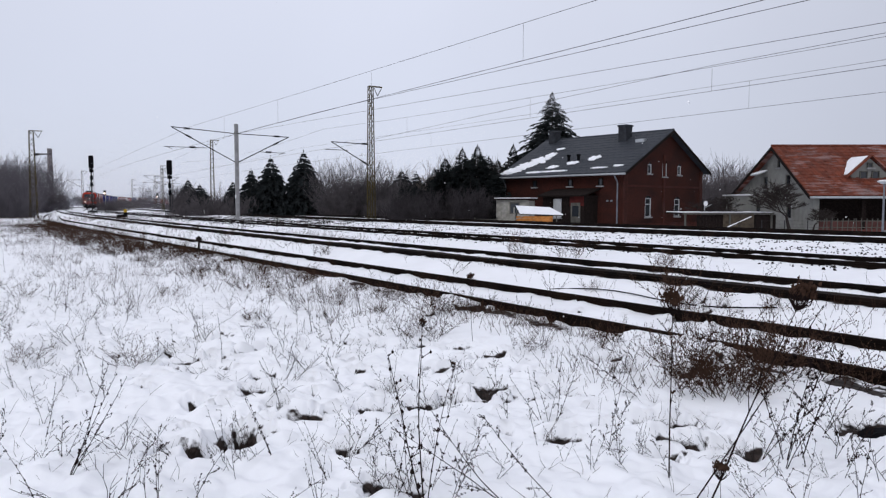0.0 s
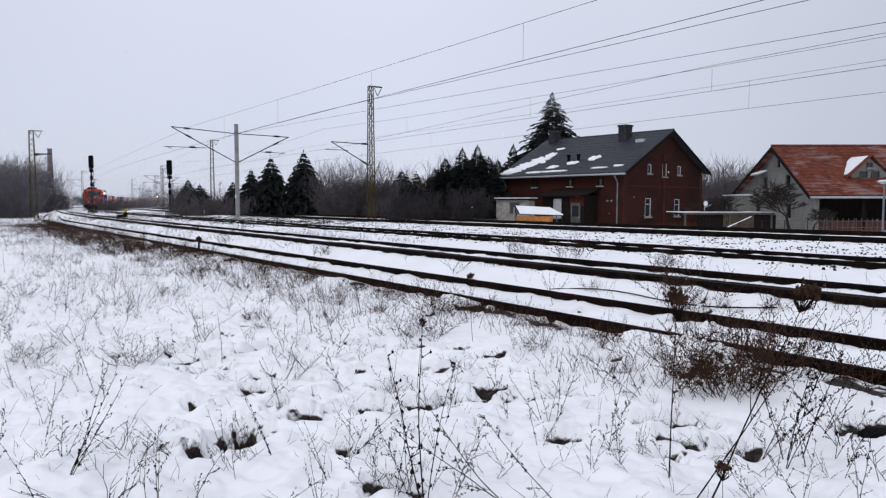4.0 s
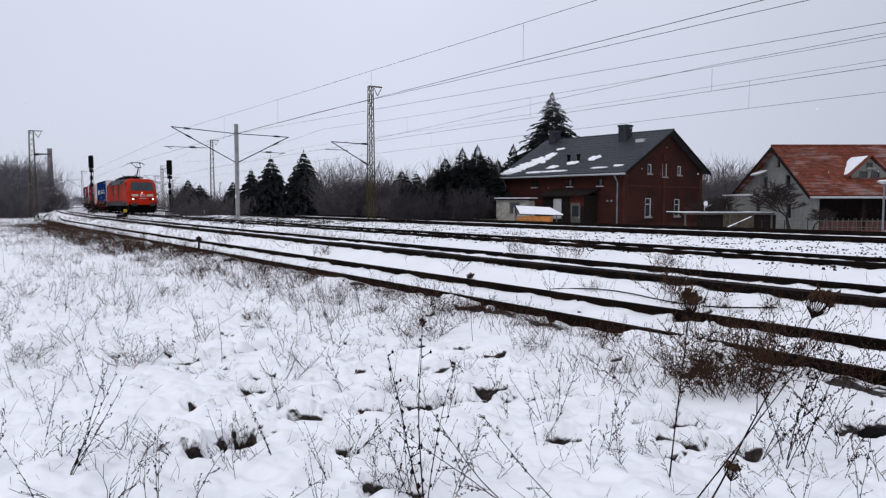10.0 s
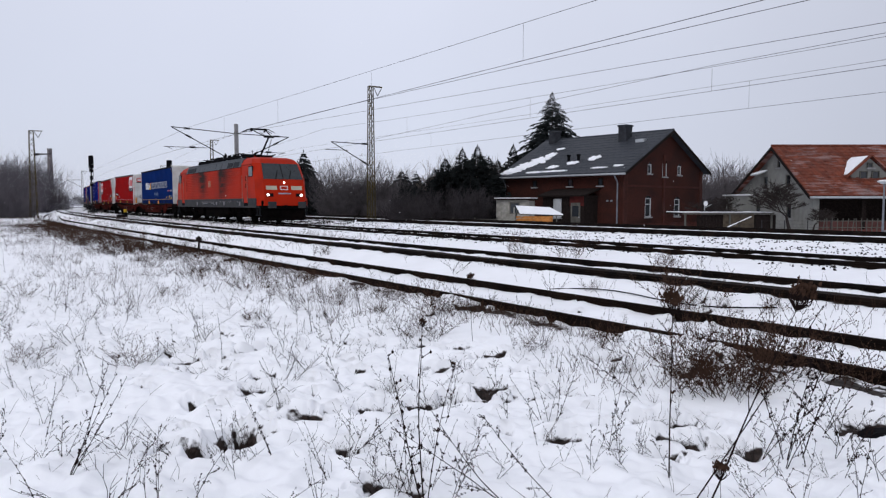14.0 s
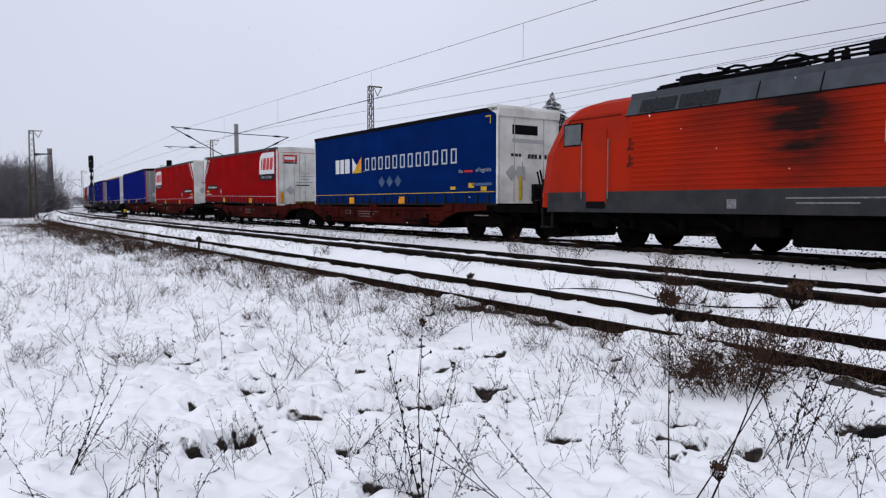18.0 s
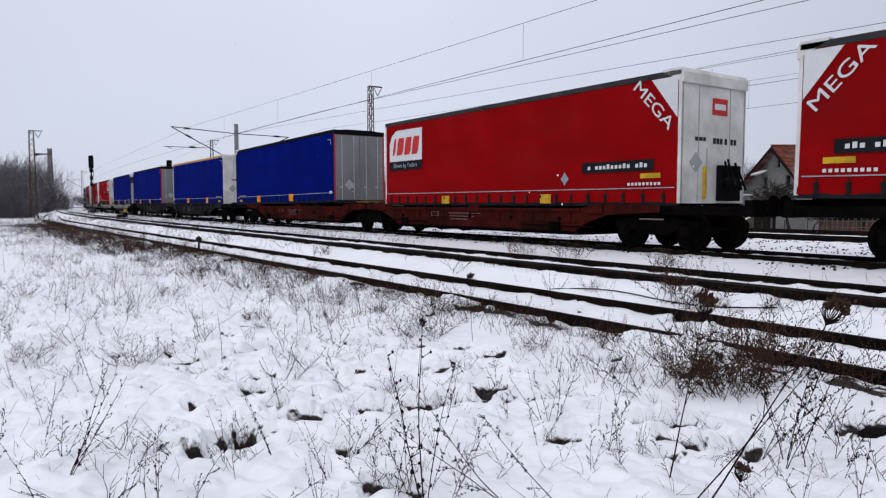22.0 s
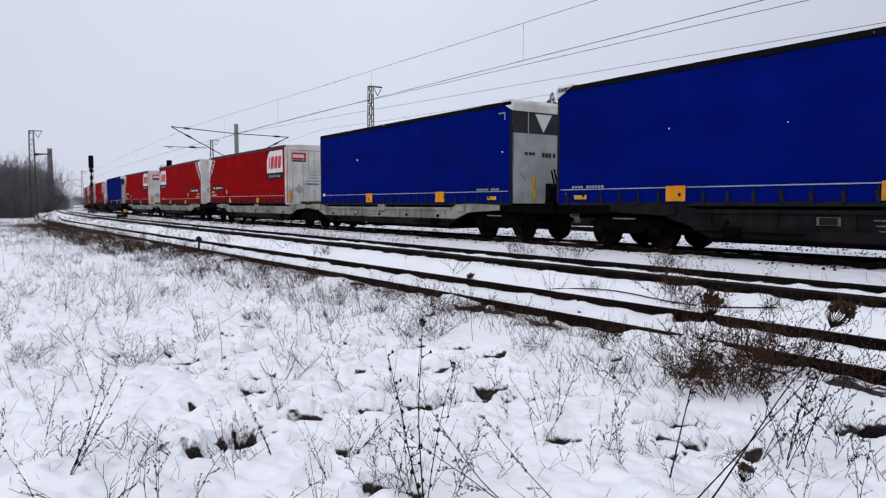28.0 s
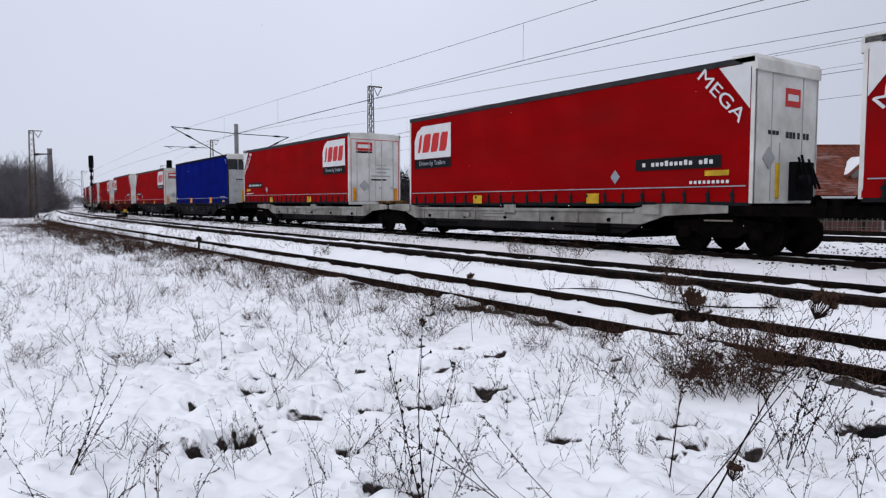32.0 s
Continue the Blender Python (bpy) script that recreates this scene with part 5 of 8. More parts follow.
def lattice_mast(m, h, arms=(), label="lattice catenary mast of riveted steel angles", w0=0.27, w1=0.15, bays=14, sign=False):
    t = thing("lattice_mast", m, label, "mast", "catenary masts")
    def wid(z):
        return w0 + (w1 - w0) * z / h
    for sx, sy in ((-1, -1), (1, -1), (1, 1), (-1, 1)):
        part("leg", T((sx * w0, sy * w0, 0), (sx * w1, sy * w1, h), 0.045, 0.035, seg=4), LATTICE, t)
    for k in range(bays):
        z0, z1 = h * k / bays, h * (k + 1) / bays
        a, b = wid(z0), wid(z1)
        s = 1 if k % 2 else -1
        bm = bmesh.new()
        tube(bm, (-s * a, -a, z0), (s * b, -b, z1), 0.022, seg=4)
        tube(bm, (s * a, a, z0), (-s * b, b, z1), 0.022, seg=4)
        tube(bm, (-a, s * a, z0), (-b, -s * b, z1), 0.022, seg=4)
        tube(bm, (a, -s * a, z0), (b, s * b, z1), 0.022, seg=4)
        part("lacing", bm, LATTICE, t)
    part("foundation", B(-0.5, 0.5, -0.5, 0.5, -0.4, 0.1, bev=0.04), CONCRETE, t)
    br = part("top_bracket", B(-w1 - 0.85, w1, -0.06, 0.06, h - 0.06, h + 0.03), LATTICE, t)
    part("hanger", T((-0.3, 0, h - 0.1), (-0.62, 0, h - 0.72), 0.03), IRON, br)
    part("hanger", T((-0.98, 0, h - 0.1), (-0.62, 0, h - 0.72), 0.03), IRON, br)
    for e, end, zt, zl, regz, r0, r1 in arms:
        arm = part("cantilever", T((e * 0.2, 0, zt - 0.05), (e * end, 0, zt + 0.0), 0.035), IRON, t)
        part("strut", T((e * 0.2, 0, zl), (e * end, 0, zt), 0.04), IRON, arm)
        insulator(t, (e * 0.2, 0, zt - 0.05), (e * end, 0, zt), 0.12)
        insulator(t, (e * 0.2, 0, zl), (e * end, 0, zt), 0.12)
        part("steady_arm", T((e * r0, 0, regz), (e * r1, 0, regz), 0.025), IRON, arm)
    if sign:
        part("sign_plate", B(-0.42, 0.42, -0.30, -0.28, 1.7, 2.5), WHITE, t)
    return t


_m = across(37.9, -11.7, -0.3)
lattice_mast(_m, 10.65, [(1, 3.4, 6.15, 4.45, 5.55, 2.0, 3.9)], "yellow-stained lattice catenary mast with one cantilever arm", 0.24, 0.15, 22)
lattice_mast(across(92, -13.0, -0.6), 10.9, [], "rusty lattice catenary mast carrying a small white plate", 0.27, 0.17, 18, True)
for x, y, h in ((-82.4, 160, 8.9), (-55.4, 138, 8.9), (-57.6, 144, 8.6), (-72.0, 175, 8.4), (-91.0, 205, 8.6), (-83.0, 215, 8.6), (-98.0, 240, 9.0), (-107.0, 250, 9.0), (-78.0, 245, 9.0), (-120.0, 290, 9.0), (-88.0, 300, 9.0)):
    lattice_mast(Matrix.Translation((x, y, -0.3)) @ Matrix.Rotation(radians(205), 4, "Z"), h, [(1 if h > 8.7 else -1, 3.2, 6.9, 5.2, 5.6, 1.5, 3.3)], "distant lattice catenary mast", 0.24, 0.15, 9)
lattice_mast(Matrix.Translation((-43.9, 75, -0.6)) @ Matrix.Rotation(radians(200), 4, "Z"), 9.5, [(-1, 1.9, 7.1, 6.9, 7.0, 0.3, 1.2)], "lattice mast rising out of the thicket", 0.34, 0.2, 16)


def chimney_stack():
    t = thing("factory_chimney", Matrix.Translation((-84, 150, -0.8)), "tall weathered brick chimney far behind the thicket", "chimney")
    part("shaft", T((0, 0, 0), (0, 0, 13.4), 0.72, 0.46, seg=16), mat("old_stack", (0.16, 0.14, 0.145), 0.9, var=0.3, scale=1.5), t)
    part("rim", T((0, 0, 13.4), (0, 0, 13.7), 0.50, 0.50, seg=16), CONCRETE, t)


chimney_stack()


def signal(m, h, label, lit=None):
    t = thing("light_signal", m, label, "railway signal", "railway signals")
    part("base", B(-0.32, 0.32, -0.3, 0.3, -0.3, 0.35, bev=0.03), CONCRETE, t)
    post = part("post", T((0, 0, 0.3), (0, 0, h - 1.6), 0.085, seg=8), IRON, t)
    head = part("signal_head", B(-0.30, 0.30, -0.18, 0.12, h - 1.70, h, bev=0.10), INK, t, "black rounded signal screen")
    for z, r in ((h - 0.35, 0.12), (h - 0.85, 0.12), (h - 1.3, 0.10)):
        part("lens_hood", T((0, -0.18, z), (0, -0.42, z), r, seg=10), INK, head)
    part("lower_box", B(-0.25, 0.25, -0.15, 0.12, h - 2.15, h - 1.75, bev=0.04), INK, t)
    for z in (h - 2.9, h - 3.7):
        part("number_box", B(-0.18, 0.18, -0.16, 0.1, z - 0.28, z + 0.28, bev=0.05), INK, t)
    part("ladder_rail", T((0.26, 0.25, 0.2), (0.26, 0.25, h - 1.8), 0.025), IRON, t)
    part("cage_base", B(-0.55, 0.55, -0.2, 0.2, 0.4, 0.62), IRON, t)
    for x in (-0.5, 0.5):
        part("cabinet_leg", T((x, 0, -0.1), (x, 0, 0.5), 0.05), IRON, t)


def facing(x, y, z, yaw=0):
    return Matrix.Translation((x, y, z)) @ Matrix.Rotation(radians(yaw), 4, "Z")


_x, _y, _a = along(89.0, 2.65)
signal(facing(_x - 0.28, _y, -0.40, 28), 7.75, "dark colour-light signal on a post between the tracks")
_x, _y, _a = along(73, -3.5)
signal(facing(_x + 0.25, _y, -0.25, 22), 6.35, "dark colour-light signal beside bushes")
# distant lit signals
for px, pz, py in ((-116, 5.0, 240), (-100, 3.9, 245)):
    t = thing("distant_signal", Matrix.Translation((px, py, -0.3)), "distant railway signal with a pale light", "railway signal", "railway signals")
    part("post", T((0, 0, 0), (0, 0, pz), 0.12), IRON, t)
    hd = part("signal_head", B(-0.4, 0.4, -0.2, 0.2, pz - 0.6, pz + 1.0, bev=0.1), INK, t)
    part("lamp", T((0, -0.2, pz), (0, -0.32, pz), 0.26, seg=10), glow("signal_lamp", (1.0, 0.75, 0.6), 3.0), hd, "lit pale lamp")


def wire(name, label, pts, r=0.011):
    bm = bmesh.new()
    pw = []
    for (s0, o0, z0), (s1, o1, z1) in zip(pts, pts[1:]):
        n = max(1, int(abs(s1 - s0) / 4))
        for k in range(n):
            f = k / n
            x, y, _a = along(s0 + (s1 - s0) * f, o0 + (o1 - o0) * f)
            pw.append((x, y, z0 + (z1 - z0) * f))
    x, y, _a = along(pts[-1][0], pts[-1][1])
    pw.append((x, y, pts[-1][2]))
    for a, b in zip(pw, pw[1:]):
        tube(bm, a, b, r, seg=4)
    return tagged(part(name, bm, WIRE), label, "overhead wire", "overhead wires")


def catenary(off, zc, zm_mid, zm_end, spans, stag, drop, r=0.010):
    """Contact wire, messenger wire and droppers of one track; spans: support places along the track."""
    cw = [(s, off + (stag if i % 2 else -stag), zc) for i, s in enumerate(spans)]
    c = wire("contact_wire", "thin dark contact wire over the track", cw, r)
    ms = []
    for i, (a, b) in enumerate(zip(spans, spans[1:])):
        for k in range(8):
            f = k / 8
            ms.append((a + (b - a) * f, off + (stag if i % 2 else -stag) * (1 - f) + (stag if (i + 1) % 2 else -stag) * f, zm_end - (zm_end - zm_mid) * (1 - (2 * f - 1) ** 2)))
    m = wire("messenger_wire", "thin sagging messenger wire above the contact wire", ms, r * 0.8)
    for s in drop:
        zz = float(np.interp(s, [q[0] for q in ms], [q[2] for q in ms]))
        oc = float(np.interp(s, [q[0] for q in cw], [q[1] for q in cw]))
        om = float(np.interp(s, [q[0] for q in ms], [q[1] for q in ms]))
        x, y, _a = along(s, oc)
        x2, y2, _a = along(s, om)
        part("dropper", T((x, y, zc), (x2, y2, zz), 0.006, seg=4), WIRE, c)


catenary(0.0, 5.69, 6.85, 7.2, [-52, 44.9, 128, 200, 260], 0.1, [-14, -4, 6, 16, 27, 37])
catenary(-9.3, 5.50, 6.40, 7.1, [-45, 41, 92, 150, 236], 0.3, [-12, 5.5, 16, 28])
catenary(-15.0, 5.50, 6.75, 7.1, [-45, 60, 120], 0.3, [-8, 7.5, 20, 34])
wire("feeder_wire", "thin feeder wire running beside the contact wire", [(-30, -2.6, 5.95), (-2.2, -1.2, 5.80), (20, 0.0, 5.72), (44.9, -3.2, 6.75)], 0.009)
wire("feeder_wire", "thin feeder wire crossing the sky", [(-40, -6.2, 6.3), (-2.6, -6.4, 6.15), (44.9, -3.2, 6.75), (92, -8, 7.4)], 0.009)
wire("feeder_wire", "thin feeder wire crossing the sky", [(-40, -7.6, 6.3), (5, -8.4, 6.3), (37.9, -11.5, 6.1)], 0.009)


# ---- the brick railway house ----
FRAMEW = mat("dull_white_frame", (0.40, 0.41, 0.42), 0.6, var=0.12, scale=4)


def window(parent, m, w, h, arch=True, frame_mat=FRAMEW, label="", bars=True):
    """A window in a wall, x across and y out of the wall, z up from its sill."""
    wd = part("window", B(-w / 2, w / 2, -0.10, -0.06, 0, h), GLASS, parent, label)
    wd.matrix_local = m
    fr = bmesh.new()
    for a in ((-w / 2, -w / 2 + 0.06, 0, h), (w / 2 - 0.06, w / 2, 0, h), (-w / 2, w / 2, 0, 0.06), (-w / 2, w / 2, h - 0.06, h)) + (((-w / 2, w / 2, h * 0.66, h * 0.66 + 0.06),) if bars else ()):
        box(fr, a[0], a[1], -0.07, 0.0, a[2], a[3])
    part("frame", fr, frame_mat, wd)
    if arch:
        n = 8
        poly = [(-w / 2 - 0.08, h - 0.02)] + [((w / 2 + 0.08) * -math.cos(math.pi * k / n), h + 0.30 * math.sin(math.pi * k / n)) for k in range(n + 1)]
        part("arch", prism(bmesh.new(), [(w / 2 * -math.cos(math.pi * k / n), h + 0.22 * math.sin(math.pi * k / n)) for k in range(n + 1)], 1, -0.10, -0.03), GLASS, wd)
        ar = bmesh.new()
        for k in range(n):
            a0, a1 = math.pi * k / n, math.pi * (k + 1) / n
            tube(ar, (-(w / 2 + 0.03) * math.cos(a0), 0.01, h + 0.25 * math.sin(a0)), (-(w / 2 + 0.03) * math.cos(a1), 0.01, h + 0.25 * math.sin(a1)), 0.06, seg=4)
        part("arch_bricks", ar, BRICK, wd)
    part("sill", B(-w / 2 - 0.1, w / 2 + 0.1, -0.05, 0.12, -0.1, 0), CONCRETE, wd)
    return wd


def gable_wall(name, W, AP, E0, E1, R, openings, thick, material, parent, label=""):
    """A gable in the y-z plane with its outside at x = 0 and openings (y0, y1, z0, z1) cut through."""
    def top(y):
        return E0 + (R - E0) * y / AP if y <= AP else E1 + (R - E1) * (W - y) / (W - AP)
    bm = bmesh.new()
    ys = sorted({0, W, AP, *[o[0] for o in openings], *[o[1] for o in openings]})
    for y0, y1 in zip(ys, ys[1:]):
        z = 0.0
        for o in sorted((o for o in openings if o[0] <= (y0 + y1) / 2 <= o[1]), key=lambda o: o[2]):
            prism(bm, [(y0, z), (y1, z), (y1, o[2]), (y0, o[2])], 0, 0, thick)
            z = o[3]
        prism(bm, [(y0, z), (y1, z), (y1, top(y1)), (y0, top(y0))], 0, 0, thick)
    return part(name, bm, material, parent, label)


PIPEGREY = mat("dull_zinc", (0.15, 0.16, 0.18), 0.6, var=0.25, scale=4)
INK_W = mat("room_shade_black", (0.012, 0.012, 0.013), 0.95)
TGREY_W = mat("greyed_paling", (0.30, 0.28, 0.27), 0.9, var=0.3)


def build_brick_house():
    # local x: along the track side away from the camera; y: along the gable; origin at the near corner
    ax = math.atan2(0.75, -0.661)
    G = -0.95
    t = thing("brick_house", Matrix.Translation((13.4, 52.0, G)) @ Matrix.Rotation(ax, 4, "Z") @ Matrix.Diagonal((1, -1, 1, 1)), "old red brick railway house with a dark slate roof", "house")
    L, W, AP = 12.0, 11.4, 5.95
    E0, E1, R = 4.55, 4.85, 7.75
    def on_gable(y, z):
        return Matrix(((0, -1, 0, 0.0), (1, 0, 0, y), (0, 0, 1, z), (0, 0, 0, 1)))
    WINS = ((3.31, 1.05, 0.80, 1.45), (7.54, 1.05, 0.80, 1.40), (3.45, 4.40, 0.50, 0.72), (5.60, 4.22, 0.62, 1.05), (7.8, 4.40, 0.50, 0.72))
    gable_wall("gable_wall", W, AP, E0, E1, R, [(y - w / 2, y + w / 2, z, z + h + 0.2) for y, z, w, h in WINS], 0.35, MORTAR, t, "dark red brick gable")
    prism_back = bmesh.new()
    prism(prism_back, [(0.0, 0.0), (W, 0.0), (W, E1), (AP, R), (0.0, E0)], 0, L - 0.35, L)
    part("gable_wall", prism_back, MORTAR, t)
    part("track_wall", B(0.35, L - 0.35, 0.0, 0.35, 0, E0), MORTAR, t, "dark red brick wall facing the tracks")
    part("back_wall", B(0.35, L - 0.35, W - 0.35, W, 0, E1), MORTAR, t)
    # raised brick bands and pilasters
    part("string_course", B(-0.05, 0.0, 0.0, W, 3.35, 3.5), BRICK, t)
    part("pilaster", B(-0.09, 0.0, 5.35, 5.62, 0, 5.9), BRICK, t)
    part("pilaster", B(-0.09, 0.0, -0.06, 0.42, 0, E0 - 0.1), BRICK, t)
    part("pilaster", B(-0.09, 0.0, W - 0.4, W + 0.04, 0, E1 - 0.1), BRICK, t)
    part("plinth", B(-0.07, L, -0.07, W, 0, 0.55), BRICK, t)
    part("cornice", B(0, L, -0.12, 0.0, E0 - 0.45, E0 - 0.05), BRICK, t)
    for y, z, w, h in WINS:
        window(t, on_gable(y, z), w, h, True, label="white-framed arched window", bars=h > 1.1)
    # black sheet behind the windows, added as the shade of the interior
    part("dark_room", B(0.36, 0.4, 0.4, W - 0.4, 0.3, E0), INK_W, t)
    # roof slabs with slate courses
    ov = 0.55
    def roof_slab(name, y0, z0, y1, z1):
        bm = bmesh.new()
        d = Vector((0, y1 - y0, z1 - z0)).normalized()
        nrm = Vector((0, -d.z, d.y)) if y1 > y0 else Vector((0, d.z, -d.y))
        pts = [(y0, z0), (y1, z1), (y1 + nrm.y * 0.16, z1 + nrm.z * 0.16), (y0 + nrm.y * 0.16, z0 + nrm.z * 0.16)]
        prism(bm, pts, 0, -ov, L + ov)
        return part(name, bm, SLATE, t, "dark slate roof slope"), d, nrm
    k0 = (R - E0) / AP
    y_e, z_e = -ov, E0 - ov * k0
    rf, d, nrm = roof_slab("roof", y_e, z_e, AP, R)
    k1 = (R - E1) / (W - AP)
    roof_slab("roof", W + ov, E1 - ov * k1, AP, R)
    ln = math.hypot(AP - y_e, R - z_e)
    rng = random.Random(2)
    mesh_cache = []
    for v in range(3):
        bm = bmesh.new()
        box(bm, -0.287, 0.287, -0.27, 0.27, 0.0, 0.012 + 0.003 * v)
        me = bpy.data.meshes.new("slate")
        bm.to_mesh(me)
        bm.free()
        me.materials.append(SLATE)
        mesh_cache.append(me)
    rows = int(ln / 0.52)
    R3 = Matrix(((1, 0, 0), (0, d.y, nrm.y), (0, d.z, nrm.z))).to_4x4()
    for i in range(rows):
        for j in range(22):
            x = -ov + 0.3 + (j + 0.5 * (i % 2)) * 0.585
            if x > L + ov - 0.3:
                continue
            p = Vector((x, y_e, z_e)) + d * (0.3 + i * 0.52) + nrm * (0.165 + 0.004 * rng.random())
            shared("slate", mesh_cache[rng.randrange(3)], rf, Matrix.Translation(p) @ R3 @ Matrix.Rotation(rng.uniform(-0.006, 0.006), 4, "Z") @ Matrix.Rotation(-0.025, 4, "X"))
    # snow left on the slope: thin irregular sheets
    def snow_patch(u0, u1, v0, v1, seed):
        rg = random.Random(seed)
        poly = []
        n = 46
        ph = rg.uniform(0, 9)
        for k in range(n):
            a = 2 * math.pi * k / n
            rr = 0.8 + 0.5 * noise.noise(Vector((2.2 * math.cos(a) + ph, 2.2 * math.sin(a), seed))) + 0.42 * rg.random() ** 2 + 0.25 * noise.noise(Vector((7 * math.cos(a) + ph, 7 * math.sin(a), seed)))
            poly.append(((u0 + u1) / 2 + (u1 - u0) / 2 * math.cos(a) * rr, (v0 + v1) / 2 + (v1 - v0) / 2 * math.sin(a) * rr))
        bm = bmesh.new()
        lo = [bm.verts.new(Vector((u, y_e, z_e)) + d * v + nrm * 0.17) for u, v in poly]
        hi = [bm.verts.new(Vector(((u - (u0 + u1) / 2) * 0.93 + (u0 + u1) / 2, y_e, z_e)) + d * v + nrm * 0.225) for u, v in poly]
        for k in range(n):
            bm.faces.new((lo[k], lo[(k + 1) % n], hi[(k + 1) % n], hi[k]))
        bm.faces.new(hi)
        part("snow_patch", bm, SNOW, t, "patch of old snow on the slates")
    for q in ((10.2, 12.3, 0.45, 1.6, 1), (9.4, 11.7, 1.2, 2.6, 2), (8.9, 11.0, 2.3, 3.6, 3), (8.7, 9.9, 3.3, 4.4, 14), (10.9, 12.5, 0.3, 0.9, 12), (3.4, 4.5, 2.3, 3.2, 4), (5.0, 6.2, 1.7, 2.3, 5), (6.7, 7.9, 1.1, 1.7, 6), (5.0, 8.6, 0.42, 0.72, 7), (1.6, 3.0, 0.75, 1.0, 8), (0.2, 1.2, 0.95, 1.25, 9), (7.6, 9.6, 0.35, 0.7, 10), (8.6, 9.6, 4.9, 5.3, 11)):
        snow_patch(*q)
    part("ridge_cap", T((-ov, AP, R + 0.14), (L + ov, AP, R + 0.14), 0.11, seg=6), SLATE, t)
    gut = part("gutter", T((-ov, y_e - 0.06, z_e + 0.02), (L + ov, y_e - 0.06, z_e + 0.02), 0.08, seg=8), ZINC, t)
    for x in (0.45, L - 0.1):
        dp = part("downpipe", T((x, -0.12, z_e - 0.55), (x, -0.12, 0.2), 0.055, seg=8), PIPEGREY, t)
        part("swan_neck", T((x, y_e - 0.06, z_e), (x, -0.12, z_e - 0.55), 0.055, seg=8), PIPEGREY, dp)
    part("verge_board", prism(bmesh.new(), [(y_e, z_e - 0.08), (AP, R - 0.08), (AP, R + 0.12), (y_e, z_e + 0.12)], 0, -ov - 0.03, -ov), DARKWOOD, t)
    part("verge_board", prism(bmesh.new(), [(W + ov, E1 - ov * k1 - 0.08), (AP, R - 0.08), (AP, R + 0.12), (W + ov, E1 - ov * k1 + 0.12)], 0, -ov - 0.03, -ov), DARKWOOD, t)
    for x, y, h, w in ((3.2, AP - 1.1, 1.25, 0.38), (11.1, AP - 0.5, 1.1, 0.34)):
        zc = E0 + y * k0
        ch = part("chimney", B(x - w, x + w, y - 0.45, y + 0.45, zc - 0.4, zc + h, bev=0.02), mat("sooty_slate", (0.03, 0.032, 0.038), 0.85, var=0.3), t, "slate-clad chimney")
        part("chimney_cap", B(x - w - 0.06, x + w + 0.06, y - 0.5, y + 0.5, zc + h - 0.05, zc + h + 0.08), SLATE, ch)
    for x in (6.4, 5.4):
        vp = part("vent_pipe", T((x, 1.6, E0 + 1.6 * k0), (x, 1.6, E0 + 1.6 * k0 + 0.55), 0.12, seg=8), INK, t)
        part("vent_cowl", T((x, 1.6, E0 + 1.6 * k0 + 0.55), (x, 1.6, E0 + 1.6 * k0 + 0.68), 0.17, seg=8), INK, vp)
    part("roof_hatch", B(0.9, 1.7, AP - 1.9, AP - 1.2, R - 0.95, R - 0.55), ZINC, t)
    # attic windows under the eaves and on the ground floor of the track side
    def on_wall(x, z):
        return Matrix.Translation((x, 0, z)) @ Matrix(((1, 0, 0, 0), (0, -1, 0, -0.12), (0, 0, 1, 0), (0, 0, 0, 1)))
    for x in (2.0, 4.9, 8.6):
        window(t, on_wall(x, 3.45), 0.42, 0.55, False, DARKWOOD, bars=False)
    # boarded porch
    pw, p0, p1 = 1.7, 2.3, 6.3
    n = 17
    for k in range(n):
        x0 = p0 + (p1 - p0) * k / n
        part("porch_board", B(x0 + 0.008, x0 + (p1 - p0) / n - 0.008, -pw - 0.03 + 0.01 * (k % 2), -pw, 0, 2.75), DARKWOOD, t)
    part("porch_side", B(p0, p0 + 0.06, -pw, 0, 0, 2.7), DARKWOOD, t)
    part("porch_side", B(p1 - 0.06, p1, -pw, 0, 0, 2.5), DARKWOOD, t)
    part("porch_panel", B(p0 - 0.02, p0 + 1.3, -pw - 0.05, -pw - 0.03, 1.9, 2.75), mat("red_board", (0.060, 0.010, 0.009), 0.85, var=0.3), t)
    part("porch_roof", prism(bmesh.new(), [(-pw - 0.35, 2.62), (0.0, 3.15), (0.0, 3.27), (-pw - 0.35, 2.74)], 0, p0 - 0.25, p1 + 0.3), DARKWOOD, t)
    pwn = window(t, Matrix.Translation((4.75, -pw - 0.14, 1.0)) @ Matrix(((1, 0, 0, 0), (0, -1, 0, 0), (0, 0, 1, 0), (0, 0, 0, 1))), 0.75, 1.45, False, label="pale white-framed porch window", bars=False)
    part("blind", B(-0.3, 0.3, -0.045, -0.03, 0.07, 1.38), FRAMEW, pwn)
    dr = part("porch_door", B(2.6, 3.5, -pw - 0.06, -pw - 0.02, 0.15, 2.15), GREYWOOD, t, "weathered porch door")
    part("door_pane", B(2.75, 3.35, -pw - 0.068, -pw - 0.058, 1.1, 1.9), GLASS, dr)
    part("door_knob", T((2.68, -pw - 0.06, 1.05), (2.68, -pw - 0.11, 1.05), 0.03), ZINC, dr)
    part("step", B(2.4, 3.7, -pw - 0.6, -pw - 0.05, 0, 0.16), CONCRETE, t)
    for x in (1.0, 1.35):
        part("wall_lamp", B(x - 0.07, x + 0.07, -0.14, -0.0, 2.22, 2.36, bev=0.02), PIPEGREY, t)


build_brick_house()


